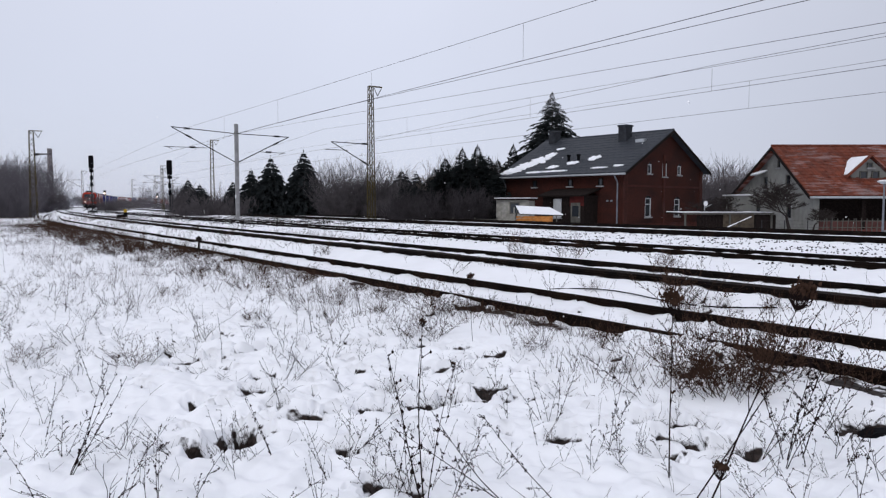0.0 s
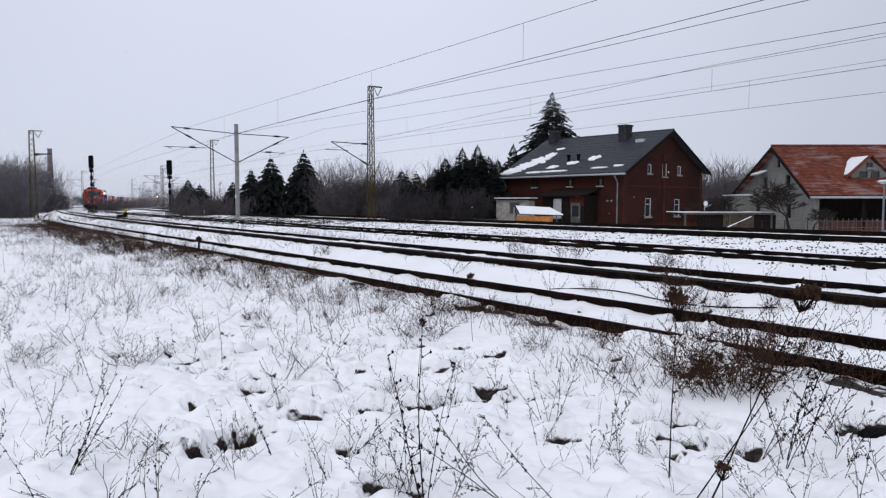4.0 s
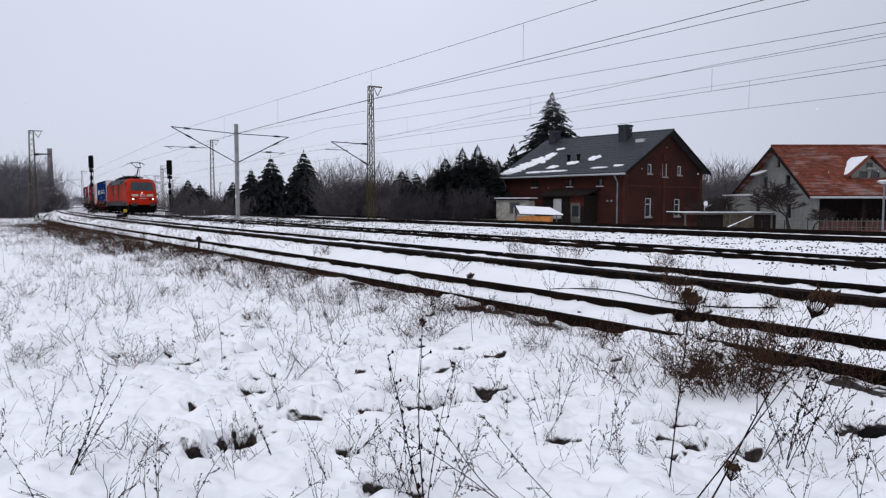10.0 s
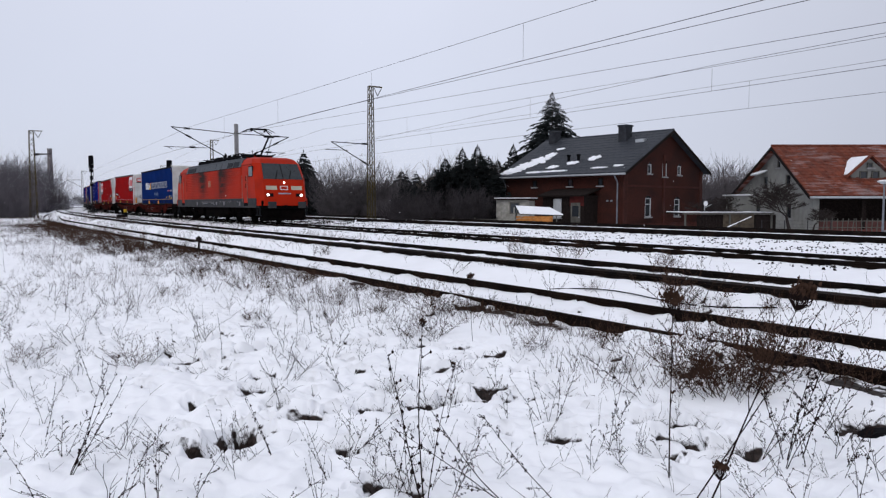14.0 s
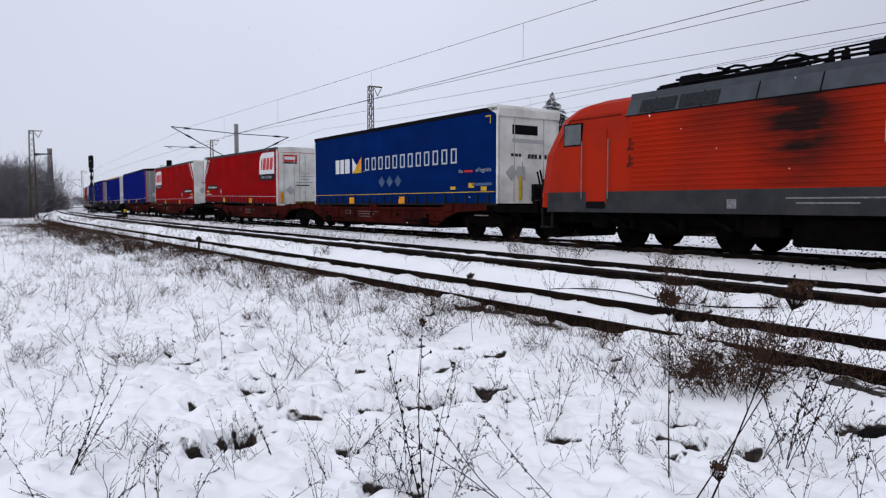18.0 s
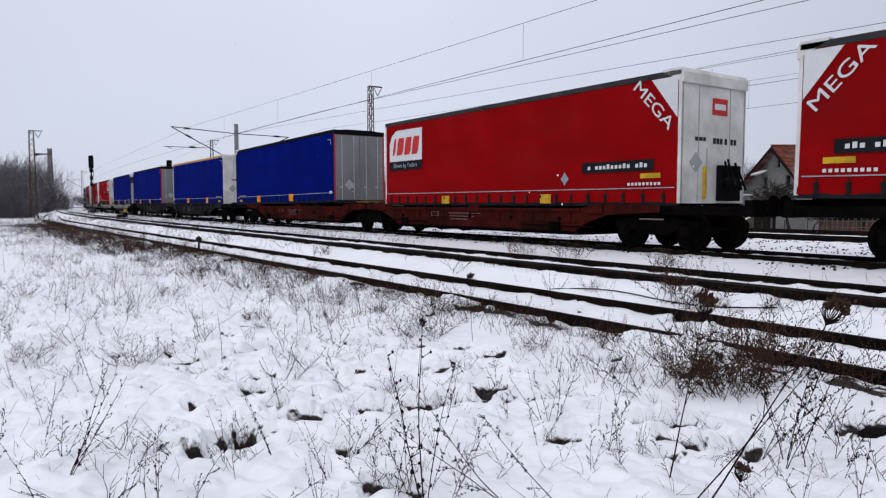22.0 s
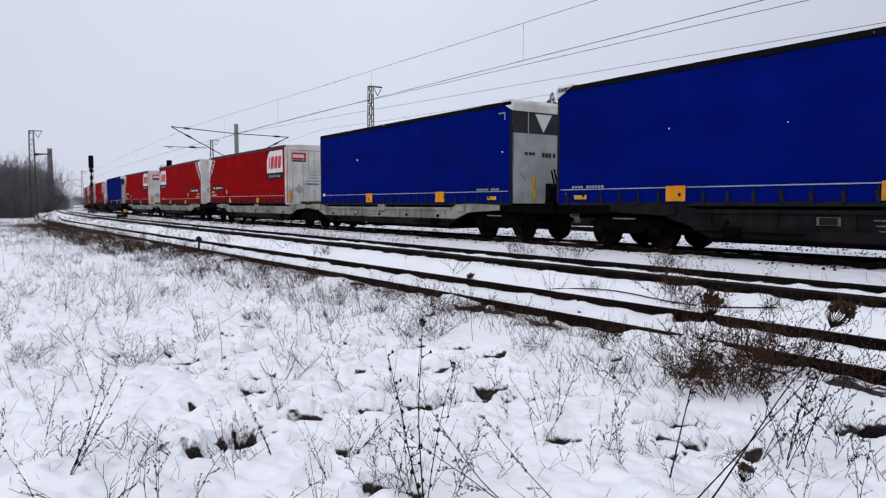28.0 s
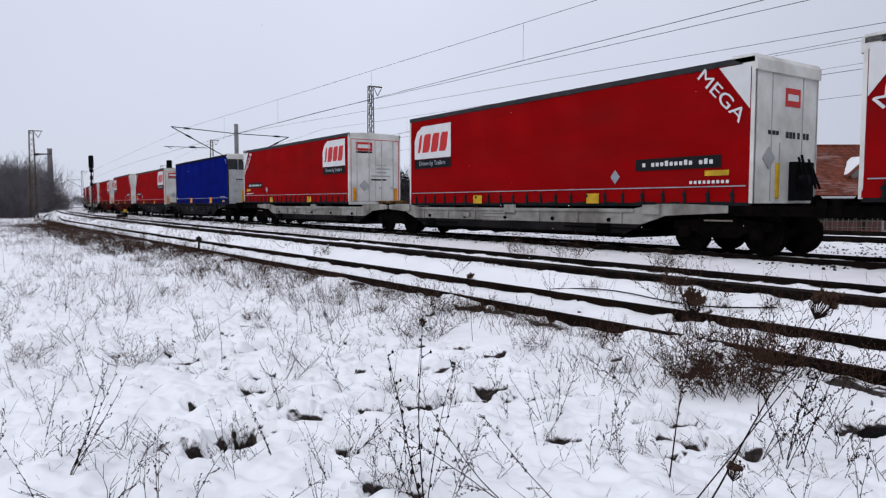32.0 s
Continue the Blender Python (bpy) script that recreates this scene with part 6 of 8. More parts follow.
PALEWOOD = mat("pale_grey_board", (0.30, 0.29, 0.26), 0.9, var=0.25, scale=5, bump=0.3, dirt=(0.14, 0.13, 0.11), dirt_amt=0.6)


def garden_sheds():
    t = thing("garden_shed", facing(5.55, 53.5, -0.95, -22), "small grey boarded shed with a flat snowy roof", "shed")
    bm = bmesh.new()
    for k in range(12):
        box(bm, -1.25 + k * 0.21, -1.25 + k * 0.21 + 0.195, -0.9, -0.86, 0, 2.35)
        box(bm, 1.23, 1.27, -0.88 + k * 0.15, -0.88 + k * 0.15 + 0.135, 0, 2.3)
    box(bm, -1.24, -1.2, -0.88, 0.9, 0, 2.3)
    part("boards", bm, PALEWOOD, t)
    part("inner_wall", B(-1.2, 1.22, -0.85, 0.9, 0, 2.3), PLASTER, t)
    part("roof", B(-1.45, 1.5, -1.15, 1.1, 2.36, 2.46), DARKWOOD, t)
    part("roof_snow", B(-1.4, 1.45, -1.1, 1.05, 2.46, 2.53, bev=0.02), SNOW, t)
    part("shed_window", B(-0.1, 0.5, -0.93, -0.89, 1.4, 2.1), GLASS, t)
    part("window_frame", B(-0.18, 0.58, -0.915, -0.885, 1.32, 2.18), GREYWOOD, t)
    h = thing("animal_hutch", facing(6.55, 49.5, -0.62, -10), "orange board hutch under a snow-covered pitched lid", "hutch")
    bm = bmesh.new()
    for k in range(5):
        box(bm, -1.35, 1.2 - 0.05 * (k % 2), -0.62, -0.58, 0.03 + k * 0.17, 0.03 + k * 0.17 + 0.16)
    part("front_boards", bm, ORANGEWOOD, h)
    part("side_board", B(1.16, 1.2, -0.58, 0.6, 0.03, 0.88), ORANGEWOOD, h)
    part("side_board", prism(bmesh.new(), [(-0.58, 0.03), (0.6, 0.03), (0.6, 1.35), (-0.58, 0.95)], 0, -1.38, -1.34), GREYWOOD, h)
    # the lid rises to the back and runs out to a point at its near end
    def lid(z):
        bm = bmesh.new()
        vs = [bm.verts.new(p) for p in ((-1.05, -0.75, 0.98 + z), (1.95, -0.62, 0.90 + z), (1.00, 0.85, 1.38 + z), (-1.45, 0.95, 1.50 + z))]
        ws = [bm.verts.new(v.co + Vector((0, 0, 0.055))) for v in vs]
        for q in range(4):
            bm.faces.new((vs[q], vs[(q + 1) % 4], ws[(q + 1) % 4], ws[q]))
        bm.faces.new(vs[::-1])
        bm.faces.new(ws)
        return bm
    part("lid", lid(0.0), GREYWOOD, h)
    part("lid_snow", lid(0.06), SNOW, h)
    for x in (-1.36, 1.5):
        part("leg", B(x - 0.04, x + 0.04, -0.72, -0.64, 0, 0.9), GREYWOOD, h)
    part("prop", T((-1.46, -0.72, 0.02), (-1.46, -0.72, 1.5), 0.03), PALEWOOD, h)
    part("prop", T((-1.46, -0.72, 0.62), (-0.75, -0.72, 0.9), 0.025), PALEWOOD, h)
    # low board fence along the gardens
    f = thing("garden_fence", Matrix.Translation((-0.9, 52.5, -0.9)), "low weathered board fence along the gardens", "fence")
    for k in range(4):
        part("rail", B(0, 5.0, -0.03, 0.0, 0.25 + 0.16 * k, 0.38 + 0.16 * k), GREYWOOD, f)
    for k in range(4):
        part("post", B(k * 1.65 - 0.05, k * 1.65 + 0.05, 0.0, 0.1, 0, 1.0), GREYWOOD, f)
    # carport with a flat snowy roof
    c = thing("carport", facing(15.35, 45.5, -0.9, 0), "low carport with flat snow-covered roof, dark boards for its shade", "carport")
    part("roof", B(0.2, 6.1, -0.2, 3.4, 1.36, 1.44), DARKWOOD, c)
    part("roof_snow", B(0.23, 6.05, -0.17, 3.35, 1.44, 1.49, bev=0.02), SNOW, c)
    part("fascia", B(0.18, 6.12, -0.24, -0.2, 1.33, 1.45), GREYWOOD, c)
    rg = random.Random(4)
    # dark boards added across the open front, coloured as the shade inside
    for k in range(24):
        part("wall_board", B(1.2 + k * 0.215, 1.2 + k * 0.215 + 0.2, 0.0, 0.03, 0, 1.30 + rg.uniform(-0.03, 0.02)), DARKWOOD, c)
    part("end_boards", B(5.0, 6.0, -0.06, -0.01, 0, 1.32), DARKWOOD, c)
    part("board_door", B(2.9, 4.9, -0.05, -0.01, 0.1, 1.33), mat("tan_board", (0.07, 0.055, 0.04), 0.9, var=0.3, scale=5), c)
    for x in (0.4, 3.3, 6.0):
        part("post", B(x - 0.05, x + 0.05, -0.18, -0.06, 0, 1.36), GREYWOOD, c)
    part("diagonal_pole", T((2.3, -0.5, 0.2), (4.6, -0.3, 1.2), 0.035), SNOW, c, "snow-covered leaning pole")
    d = thing("satellite_dish", facing(17.35, 46.2, 0.68, 20), "pale round satellite dish on a short pole", "dish")
    bm = bmesh.new()
    rings = [[bm.verts.new((r * math.cos(a), -0.25 * r * r * 2, r * math.sin(a) + 0.45)) for a in np.linspace(0, 2 * math.pi, 16, endpoint=False)] for r in (0.03, 0.10, 0.18)]
    for a, b in zip(rings, rings[1:]):
        for k in range(16):
            bm.faces.new((a[k], a[(k + 1) % 16], b[(k + 1) % 16], b[k]))
    bm.faces.new(rings[0])
    part("bowl", bm, WHITE, d)
    part("pole", T((0, 0.08, 0), (0, 0.08, 0.45), 0.03), ZINC, d)
    part("arm", T((0, 0, 0.2), (0.05, -0.5, 0.4), 0.015), ZINC, d)
    # paling fence with a reddish plinth before the second house
    p = thing("paling_fence", facing(22.9, 42.5, -0.75, 0), "pale paling fence on a low reddish wall", "fence")
    part("plinth_wall", B(0, 4.0, 0, 0.15, -0.2, 0.30), mat("red_plinth", (0.10, 0.035, 0.03), 0.9, var=0.3), p)
    for k in range(13):
        q = part("paling", B(-0.022, 0.022, -0.04, -0.01, 0.1, 0.98), GREYWOOD, p)
        q.matrix_local = Matrix.Translation((0.2 + k * 0.3, 0, 0)) @ Matrix.Rotation(radians(8 - (k * 37 % 13)), 4, "Y")
    for z in (0.4, 0.8):
        part("rail", B(0, 4.0, 0.0, 0.03, z, z + 0.05), GREYWOOD, p)
    m = thing("mesh_fence", facing(17.6, 41.5, -0.8, -6), "thin wire mesh garden fence with grey posts", "fence")
    for k in range(5):
        part("post", T((k * 1.3, 0, 0), (k * 1.3, 0, 0.95), 0.025), IRON, m)
    for k in range(5):
        part("strand", T((0, 0, 0.15 + 0.19 * k), (5.2, 0, 0.15 + 0.19 * k), 0.006, seg=4), IRON, m)
    l = thing("street_lamp", facing(23.95, 38.0, -0.75, 0), "grey street lamp with a pale flat head", "street lamp")
    part("pole", T((0, 0, 0), (0, 0, 2.95), 0.06, 0.045, seg=10), PIPEGREY, l)
    part("head", T((0, 0, 2.95), (0, 0, 3.08), 0.16, 0.36, seg=14), ZINC, l)
    part("cap", T((0, 0, 3.08), (0, 0, 3.16), 0.36, 0.22, seg=14), WHITE, l)
    part("ladder_frame", T((0.15, -0.3, 0), (0.55, -0.3, 1.3), 0.02), ZINC, l)


garden_sheds()


def build_plaster_house():
    G = -0.9
    t = thing("plaster_house", Matrix.Translation((25.4, 48.0, G)), "grey plastered house with a red tiled roof and a gabled dormer", "house")
    D, L, E, R = 12.3, 17.0, 2.78, 6.22
    AP = 5.3
    WINS = ((5.1, 4.75, 0.5, 0.6), (3.6, 3.2, 0.75, 0.95), (7.2, 3.2, 0.75, 0.95), (3.4, 0.95, 0.8, 1.1), (8.4, 0.95, 0.8, 1.1))
    gable_wall("gable_wall", D, AP, E, E, R - 0.1, [(y - w / 2, y + w / 2, z, z + h) for y, z, w, h in WINS], 0.3, PLASTER, t, "weathered pale plaster gable")
    # black sheet added here too, for shade inside the gable windows
    part("dark_room", B(0.31, 0.34, 0.5, D - 0.5, 0.3, E), INK_W, t)
    # recess shade goes into the dark colour of this wall and its posts
    part("front_wall", B(0.3, L, 1.6, 1.9, 0, E), DARKWOOD, t, "recessed veranda wall, its shade put into the dark colour")
    part("back_wall", B(0.3, L, D - 0.3, D, 0, E), PLASTER, t)
    part("far_gable", prism(bmesh.new(), [(0, 0), (D, 0), (D, E), (AP, R - 0.1), (0, E)], 0, L, L + 0.3), PLASTER, t)
    part("veranda_floor", B(0.3, L, 0, 1.6, 0, 0.2), CONCRETE, t)
    for x in (0.15, 3.4, 6.9, 10.4):
        part("veranda_post", B(x, x + (0.25 if x > 1 else 0.3), 0.02, 0.3, 0.2, E), PLASTER if x < 1 else DARKWOOD, t)
    part("parapet", B(0.5, 6.8, 0.1, 0.2, 0.2, 0.85), mat("red_parapet", (0.07, 0.03, 0.026), 0.9, var=0.3), t)
    k = (R - E) / AP
    kb = (R - E) / (D - AP)
    ov = 0.5
    d = Vector((0, 1, k)).normalized()
    nrm = Vector((0, -k, 1)).normalized()
    y0, z0 = -ov, E - ov * k
    ln = math.hypot(AP + ov, R - z0)
    bm = bmesh.new()
    prism(bm, [(y0, z0), (AP, R), (AP, R + 0.14), (y0, z0 + 0.14)], 0, -ov, L + ov)
    rf = part("roof", bm, TILE, t, "red tiled roof slope")
    bm = bmesh.new()
    prism(bm, [(D + ov, E - ov * kb), (AP, R), (AP, R + 0.14), (D + ov, E - ov * kb + 0.14)], 0, -ov, L + ov)
    part("roof", bm, TILE, t)
    # tile courses as real steps, with single tiles on the stretch in view
    R3 = Matrix(((1, 0, 0), (0, d.y, nrm.y), (0, d.z, nrm.z))).to_4x4()
    rg = random.Random(9)
    me = bpy.data.meshes.new("tile")
    bm = bmesh.new()
    prism(bm, [(-0.24, 0.0), (0.24, 0.0), (0.24, 0.03), (0.10, 0.055), (-0.05, 0.02), (-0.24, 0.035)], 1, -0.24, 0.24)
    bm.to_mesh(me)
    bm.free()
    me.materials.append(TILE)
    rows = int(ln / 0.46)
    for i in range(rows):
        for j in range(16):
            x = -ov + 0.25 + j * 0.49
            p = Vector((x, y0, z0)) + d * (0.25 + i * 0.46) + nrm * 0.135
            shared("tile", me, rf, Matrix.Translation(p) @ R3 @ Matrix.Rotation(-0.05 + rg.uniform(-0.01, 0.01), 4, "X"))
    part("ridge_tiles", T((-ov, AP, R + 0.16), (L + ov, AP, R + 0.16), 0.13, seg=6), TILE, t)
    part("verge_board", prism(bmesh.new(), [(y0, z0 - 0.12), (AP, R - 0.12), (AP, R + 0.12), (y0, z0 + 0.12)], 0, -ov - 0.04, -ov), DARKWOOD, t)
    part("verge_board", prism(bmesh.new(), [(D + ov, E - ov * kb - 0.12), (AP, R - 0.12), (AP, R + 0.12), (D + ov, E - ov * kb + 0.12)], 0, -ov - 0.04, -ov), DARKWOOD, t)
    part("gutter", T((-ov, y0 - 0.06, z0), (L + ov, y0 - 0.06, z0), 0.08, seg=8), ZINC, t)
    # dormer
    dx, dw, dz0, dz1 = 4.6, 1.25, 3.4, 5.35
    dy = 1.35
    bm = bmesh.new()
    prism(bm, [(dx - dw, dz0), (dx + dw, dz0), (dx + dw, dz0 + 0.75), (dx, dz1 - 0.12), (dx - dw, dz0 + 0.75)], 1, dy, dy + 3.2)
    dm = part("dormer", bm, PLASTER, t, "grey plastered gabled dormer")
    for e in (-1, 1):
        bm = bmesh.new()
        prism(bm, [(dx, dz1), (dx + e * (dw + 0.45), dz0 + 0.42), (dx + e * (dw + 0.45), dz0 + 0.54), (dx, dz1 + 0.13)], 1, dy - 0.3, dy + 3.6)
        part("dormer_roof", bm, TILE, dm)
        bm = bmesh.new()
        prism(bm, [(dx + e * 0.15, dz1 - 0.02), (dx + e * (dw + 0.3), dz0 + 0.68), (dx + e * (dw + 0.3), dz0 + 0.72), (dx + e * 0.15, dz1 + 0.05)], 1, dy + 0.0, dy + 2.0)
        if e < 0:
            part("dormer_snow", bm, SNOW, dm, "snow sheet on the dormer slope")
        else:
            bm.free()
    fl = Matrix(((1, 0, 0, 0), (0, -1, 0, 0), (0, 0, 1, 0), (0, 0, 0, 1)))
    for x, z, w, h in ((dx - 0.42, dz0 + 0.2, 0.55, 0.72), (dx + 0.42, dz0 + 0.2, 0.55, 0.72), (dx, dz0 + 1.15, 0.4, 0.36)):
        window(t, Matrix.Translation((x, dy - 0.11, z)) @ fl, w, h, False, GREYWOOD, bars=False)
    # gable windows; out of the wall is -x
    def on_gable(y, z):
        return Matrix(((0, -1, 0, 0.05), (1, 0, 0, y), (0, 0, 1, z), (0, 0, 0, 1)))
    for y, z, w, h in WINS:
        window(t, on_gable(y, z), w, h, False, GREYWOOD, bars=False, label="small gable window")
    aw = part("awning", prism(bmesh.new(), [(-0.8, 4.25), (0.0, 4.55), (0.0, 4.62), (-0.8, 4.32)], 1, 6.8, 8.1), ZINC, t)
    part("awning_snow", prism(bmesh.new(), [(-0.78, 4.33), (0.0, 4.63), (0.0, 4.69), (-0.78, 4.39)], 1, 6.85, 8.05), SNOW, aw)
    part("back_annex", B(-1.2, 0.0, 9.6, 12.2, 0, 2.7), PLASTER, t)
    part("annex_roof", B(-1.3, 0.0, 9.4, 12.4, 2.7, 2.8), SNOW, t)


build_plaster_house()


# ---- trees and thickets ----
def raw_tube(V, F, p0, p1, r0, r1, seg=3):
    d = (p1 - p0)
    if d.length < 1e-5:
        return
    d.normalize()
    a = d.orthogonal().normalized()
    b = d.cross(a)
    n = len(V)
    for p, r in ((p0, r0), (p1, r1)):
        for i in range(seg):
            t = 2 * math.pi * i / seg
            V.append(p + r * (math.cos(t) * a + math.sin(t) * b))
    for i in range(seg):
        j = (i + 1) % seg
        F.append((n + i, n + j, n + seg + j, n + seg + i))


def blade(V, F, p, d, ln, w, rng):
    """A small clump of needles: two crossed slim leaves."""
    side = d.cross(Vector((rng.uniform(-1, 1), rng.uniform(-1, 1), rng.uniform(-1, 1)))).normalized() * w
    n = len(V)
    V += [p - side * 0.6, p + d * ln * 0.5 - side, p + d * ln, p + d * ln * 0.5 + side, p + side * 0.6]
    F.append((n, n + 1, n + 2, n + 3, n + 4))


def conifer(name, label, height, width, n, seed, material, shape=1.0, droop=0.25, tiers=0, ragged=0.25):
    rng = random.Random(seed)
    t = thing(name, Matrix(), label, "conifer tree", "evergreens by the line")
    V, F = [], []
    segs = 6
    for k in range(segs):
        z0, z1 = height * k / segs, height * (k + 1) / segs
        raw_tube(V, F, Vector((0, 0, z0)), Vector((0, 0, z1)), height * 0.018 * (1.05 - k / segs), height * 0.018 * (1.05 - (k + 1) / segs), 6)
    mesh_part("trunk", V, F, BARK, t)
    V, F = [], []
    for k in range(n):
        f = ((k + rng.random()) / n) ** 0.85
        if tiers:
            f = (math.floor(f * tiers) + 0.7 * rng.random()) / tiers
        z = height * (0.05 + 0.95 * f)
        rad = width / 2 * (1 - f) ** shape * (1 - ragged + 2 * ragged * rng.random()) + 0.06
        a = rng.uniform(0, 6.283)
        out = Vector((math.cos(a), math.sin(a), 0))
        steps = max(2, int(rad / 0.16))
        p = Vector((0, 0, z))
        for q in range(steps):
            g = (q + 1) / steps
            nxt = Vector((0, 0, z)) + out * rad * g + Vector((0, 0, -droop * rad * g * g + 0.12 * rad * g))
            d = (nxt - p).normalized()
            if q >= steps * 0.15:
                for _k in range(3):
                    dd = (d + Vector((rng.uniform(-0.8, 0.8), rng.uniform(-0.8, 0.8), rng.uniform(-0.55, 0.25)))).normalized()
                    blade(V, F, p, dd, rng.uniform(0.25, 0.48) * (0.3 + 0.7 * min(1, 2.2 * (1 - f))), rng.uniform(0.05, 0.10) * (0.4 + 0.6 * min(1, 2.2 * (1 - f))), rng)
            p = nxt
    blade(V, F, Vector((0, 0, height * 0.985)), Vector((0, 0, 1)), 0.35, 0.05, rng)
    mesh_part("crown", V, F, material, t)
    return t


SPRUCE_A = conifer("spruce", "dark green spruce standing alone behind the tracks", 6.8, 5.0, 900, 1, NEEDLE, 0.78, 0.4, 13, 0.42)
SPRUCE_B = conifer("spruce", "dark green spruce with drooping branches", 13.9, 11.5, 1000, 2, NEEDLE, 0.9, 0.3, 0, 0.55)
CYPRESS = conifer("cypress", "nearly black columnar cypress in a garden", 6.2, 4.0, 560, 3, NEEDLE2, 0.72, 0.0, 0, 0.3)
SPRUCE_A.matrix_world = Matrix.Translation((-18.4, 75, -0.7))
SPRUCE_B.matrix_world = Matrix.Translation((11.6, 75, -1.0))
CYPRESS.matrix_world = Matrix.Translation((1.6, 58, -1.0)) @ Matrix.Diagonal((1, 1, 1.06, 1))


def again(ob, x, y, z, turn, sx, sz):
    return copy_thing(ob, Matrix.Translation((x, y, z)) @ Matrix.Rotation(turn, 4, "Z") @ Matrix.Diagonal((sx, sx, sz, 1)))


for x, y, turn, sx, sz in ((-14.9, 75, 1.0, 1.12, 1.10), (-21.9, 80, 2.0, 0.85, 0.86), (-24.0, 80, 3.0, 0.7, 0.66), (-4.6, 78, 0.5, 1.0, 0.83), (-3.0, 79, 4.0, 0.95, 0.80), (-1.9, 77, 5.0, 0.8, 0.64), (-6.4, 80, 2.2, 0.8, 0.7), (-33.5, 92, 1.0, 0.9, 0.75), (7.6, 74, 2.0, 1.0, 0.98), (-29.2, 84, 0.3, 0.9, 0.62), (-31.0, 88, 1.3, 0.8, 0.5), (-3.8, 74, 2.3, 0.8, 0.72), (-2.4, 73, 1.3, 0.7, 0.66)):
    again(SPRUCE_A, x, y, -0.8, turn, sx, sz)
for x, y, turn, sx, sz in ((2.9, 59, 1.0, 1.05, 1.03), (0.2, 57, 2.0, 0.95, 0.86), (3.9, 60, 3.0, 1.1, 0.9), (-0.7, 59, 4.0, 0.9, 0.74), (5.0, 64, 2.5, 1.1, 0.9), (2.2, 56, 2.9, 0.9, 0.66), (6.6, 66, 0.4, 1.0, 1.13)):
    again(CYPRESS, x, y, -0.9, turn, sx, sz)


def bare_tree(name, label, height, spread, seed, depth=5, trunk=0.14, material=TWIG, fork=3, up=0.55, thin=0.016):
    rng = random.Random(seed)
    t = thing(name, Matrix(), label, "bare tree", "bare trees")
    VT, FT, V, F = [], [], [], []
    def grow(p, d, ln, r, lv):
        n = 3 if lv < 2 else 2
        for k in range(n):
            q = p + d * ln / n
            raw_tube(VT if lv < 2 else V, FT if lv < 2 else F, p, q, max(r, thin * 0.8), max(r * 0.8, thin * 0.6), 5 if lv < 2 else 3)
            r *= 0.8
            d = (d + Vector((rng.uniform(-0.25, 0.25), rng.uniform(-0.25, 0.25), rng.uniform(-0.08, 0.16)))).normalized()
            p = q
            if lv > 0 and lv < depth and rng.random() < 0.8:
                side = (d * 0.5 + Vector((rng.uniform(-1, 1), rng.uniform(-1, 1), rng.uniform(-0.15, 0.9) * up * 2))).normalized()
                grow(p, side, ln * rng.uniform(0.45, 0.7), max(thin, r * 0.6), lv + 1)
        if lv < depth:
            for _k in range(fork):
                side = (d * 0.7 + Vector((rng.uniform(-1, 1) * spread, rng.uniform(-1, 1) * spread, up * rng.uniform(0.2, 1)))).normalized()
                grow(p, side, ln * rng.uniform(0.6, 0.85), max(thin, r * 0.65), lv + 1)
    grow(Vector((0, 0, 0)), Vector((0, 0, 1)), height * 0.30, trunk, 0)
    mesh_part("trunk", VT, FT, BARK, t)
    mesh_part("crown", V, F, material, t)
    return t


OLD_FRUIT = bare_tree("fruit_tree", "bare spreading fruit tree in a garden", 4.4, 1.1, 21, 5, 0.13, BARK, 3, 0.35)
OLD_FRUIT.matrix_world = Matrix.Translation((22.3, 45.0, -0.85)) @ Matrix.Diagonal((1.22, 1.22, 0.88, 1))
TALL_BARE = bare_tree("bare_tree", "bare deciduous tree with fine grey-brown twigs", 8.0, 0.8, 22, 5, 0.13, TWIG, 3, 0.7)
TALL_BARE.matrix_world = Matrix.Translation((-9.0, 74, -0.8)) @ Matrix.Diagonal((0.9, 0.9, 0.62, 1))
PALE_BARE = bare_tree("bare_tree", "bare tree with long arching pale twigs", 8.2, 1.0, 23, 5, 0.11, mat("pale_twigs", (0.13, 0.11, 0.10), 0.95, var=0.3), 3, 0.5)
PALE_BARE.matrix_world = Matrix.Translation((3.0, 64, -0.9)) @ Matrix.Diagonal((1, 1, 0.88, 1))
for x, y, turn, sx, sz in ((-11.0, 76, 1, 0.9, 0.60), (-7.4, 75, 2, 0.9, 0.66), (-5.8, 73, 3, 0.8, 0.6), (-10, 79, 4, 1.0, 0.68), (33.0, 84, 1, 1, 0.76), (35.5, 86, 2, 1, 0.80), (31.0, 82, 3, 0.8, 0.66), (38, 88, 4, 1.1, 0.74), (-62, 120, 1, 1.2, 0.8), (-64, 113, 5, 1.2, 0.88), (-67, 115, 2, 1.2, 0.95), (-71, 117, 3, 1.3, 1.0), (-75, 120, 4, 1.4, 0.95), (-80, 124, 1, 1.3, .9), (-79, 140, 0, 1.2, .85)):
    again(TALL_BARE, x, y, -0.85, turn, sx, sz)
for x, y, turn, sx, sz in ((5.2, 68, 2, 0.9, 0.86), (1.0, 66, 4, 0.8, 0.78), (-0.5, 60, 3, 0.7, 0.75)):
    again(PALE_BARE, x, y, -0.9, turn, sx, sz)
again(OLD_FRUIT, 18.8, 47.5, -0.85, 1.0, 0.7, 0.75)
again(OLD_FRUIT, 24.4, 46.0, -0.85, 3.0, 0.55, 0.50)


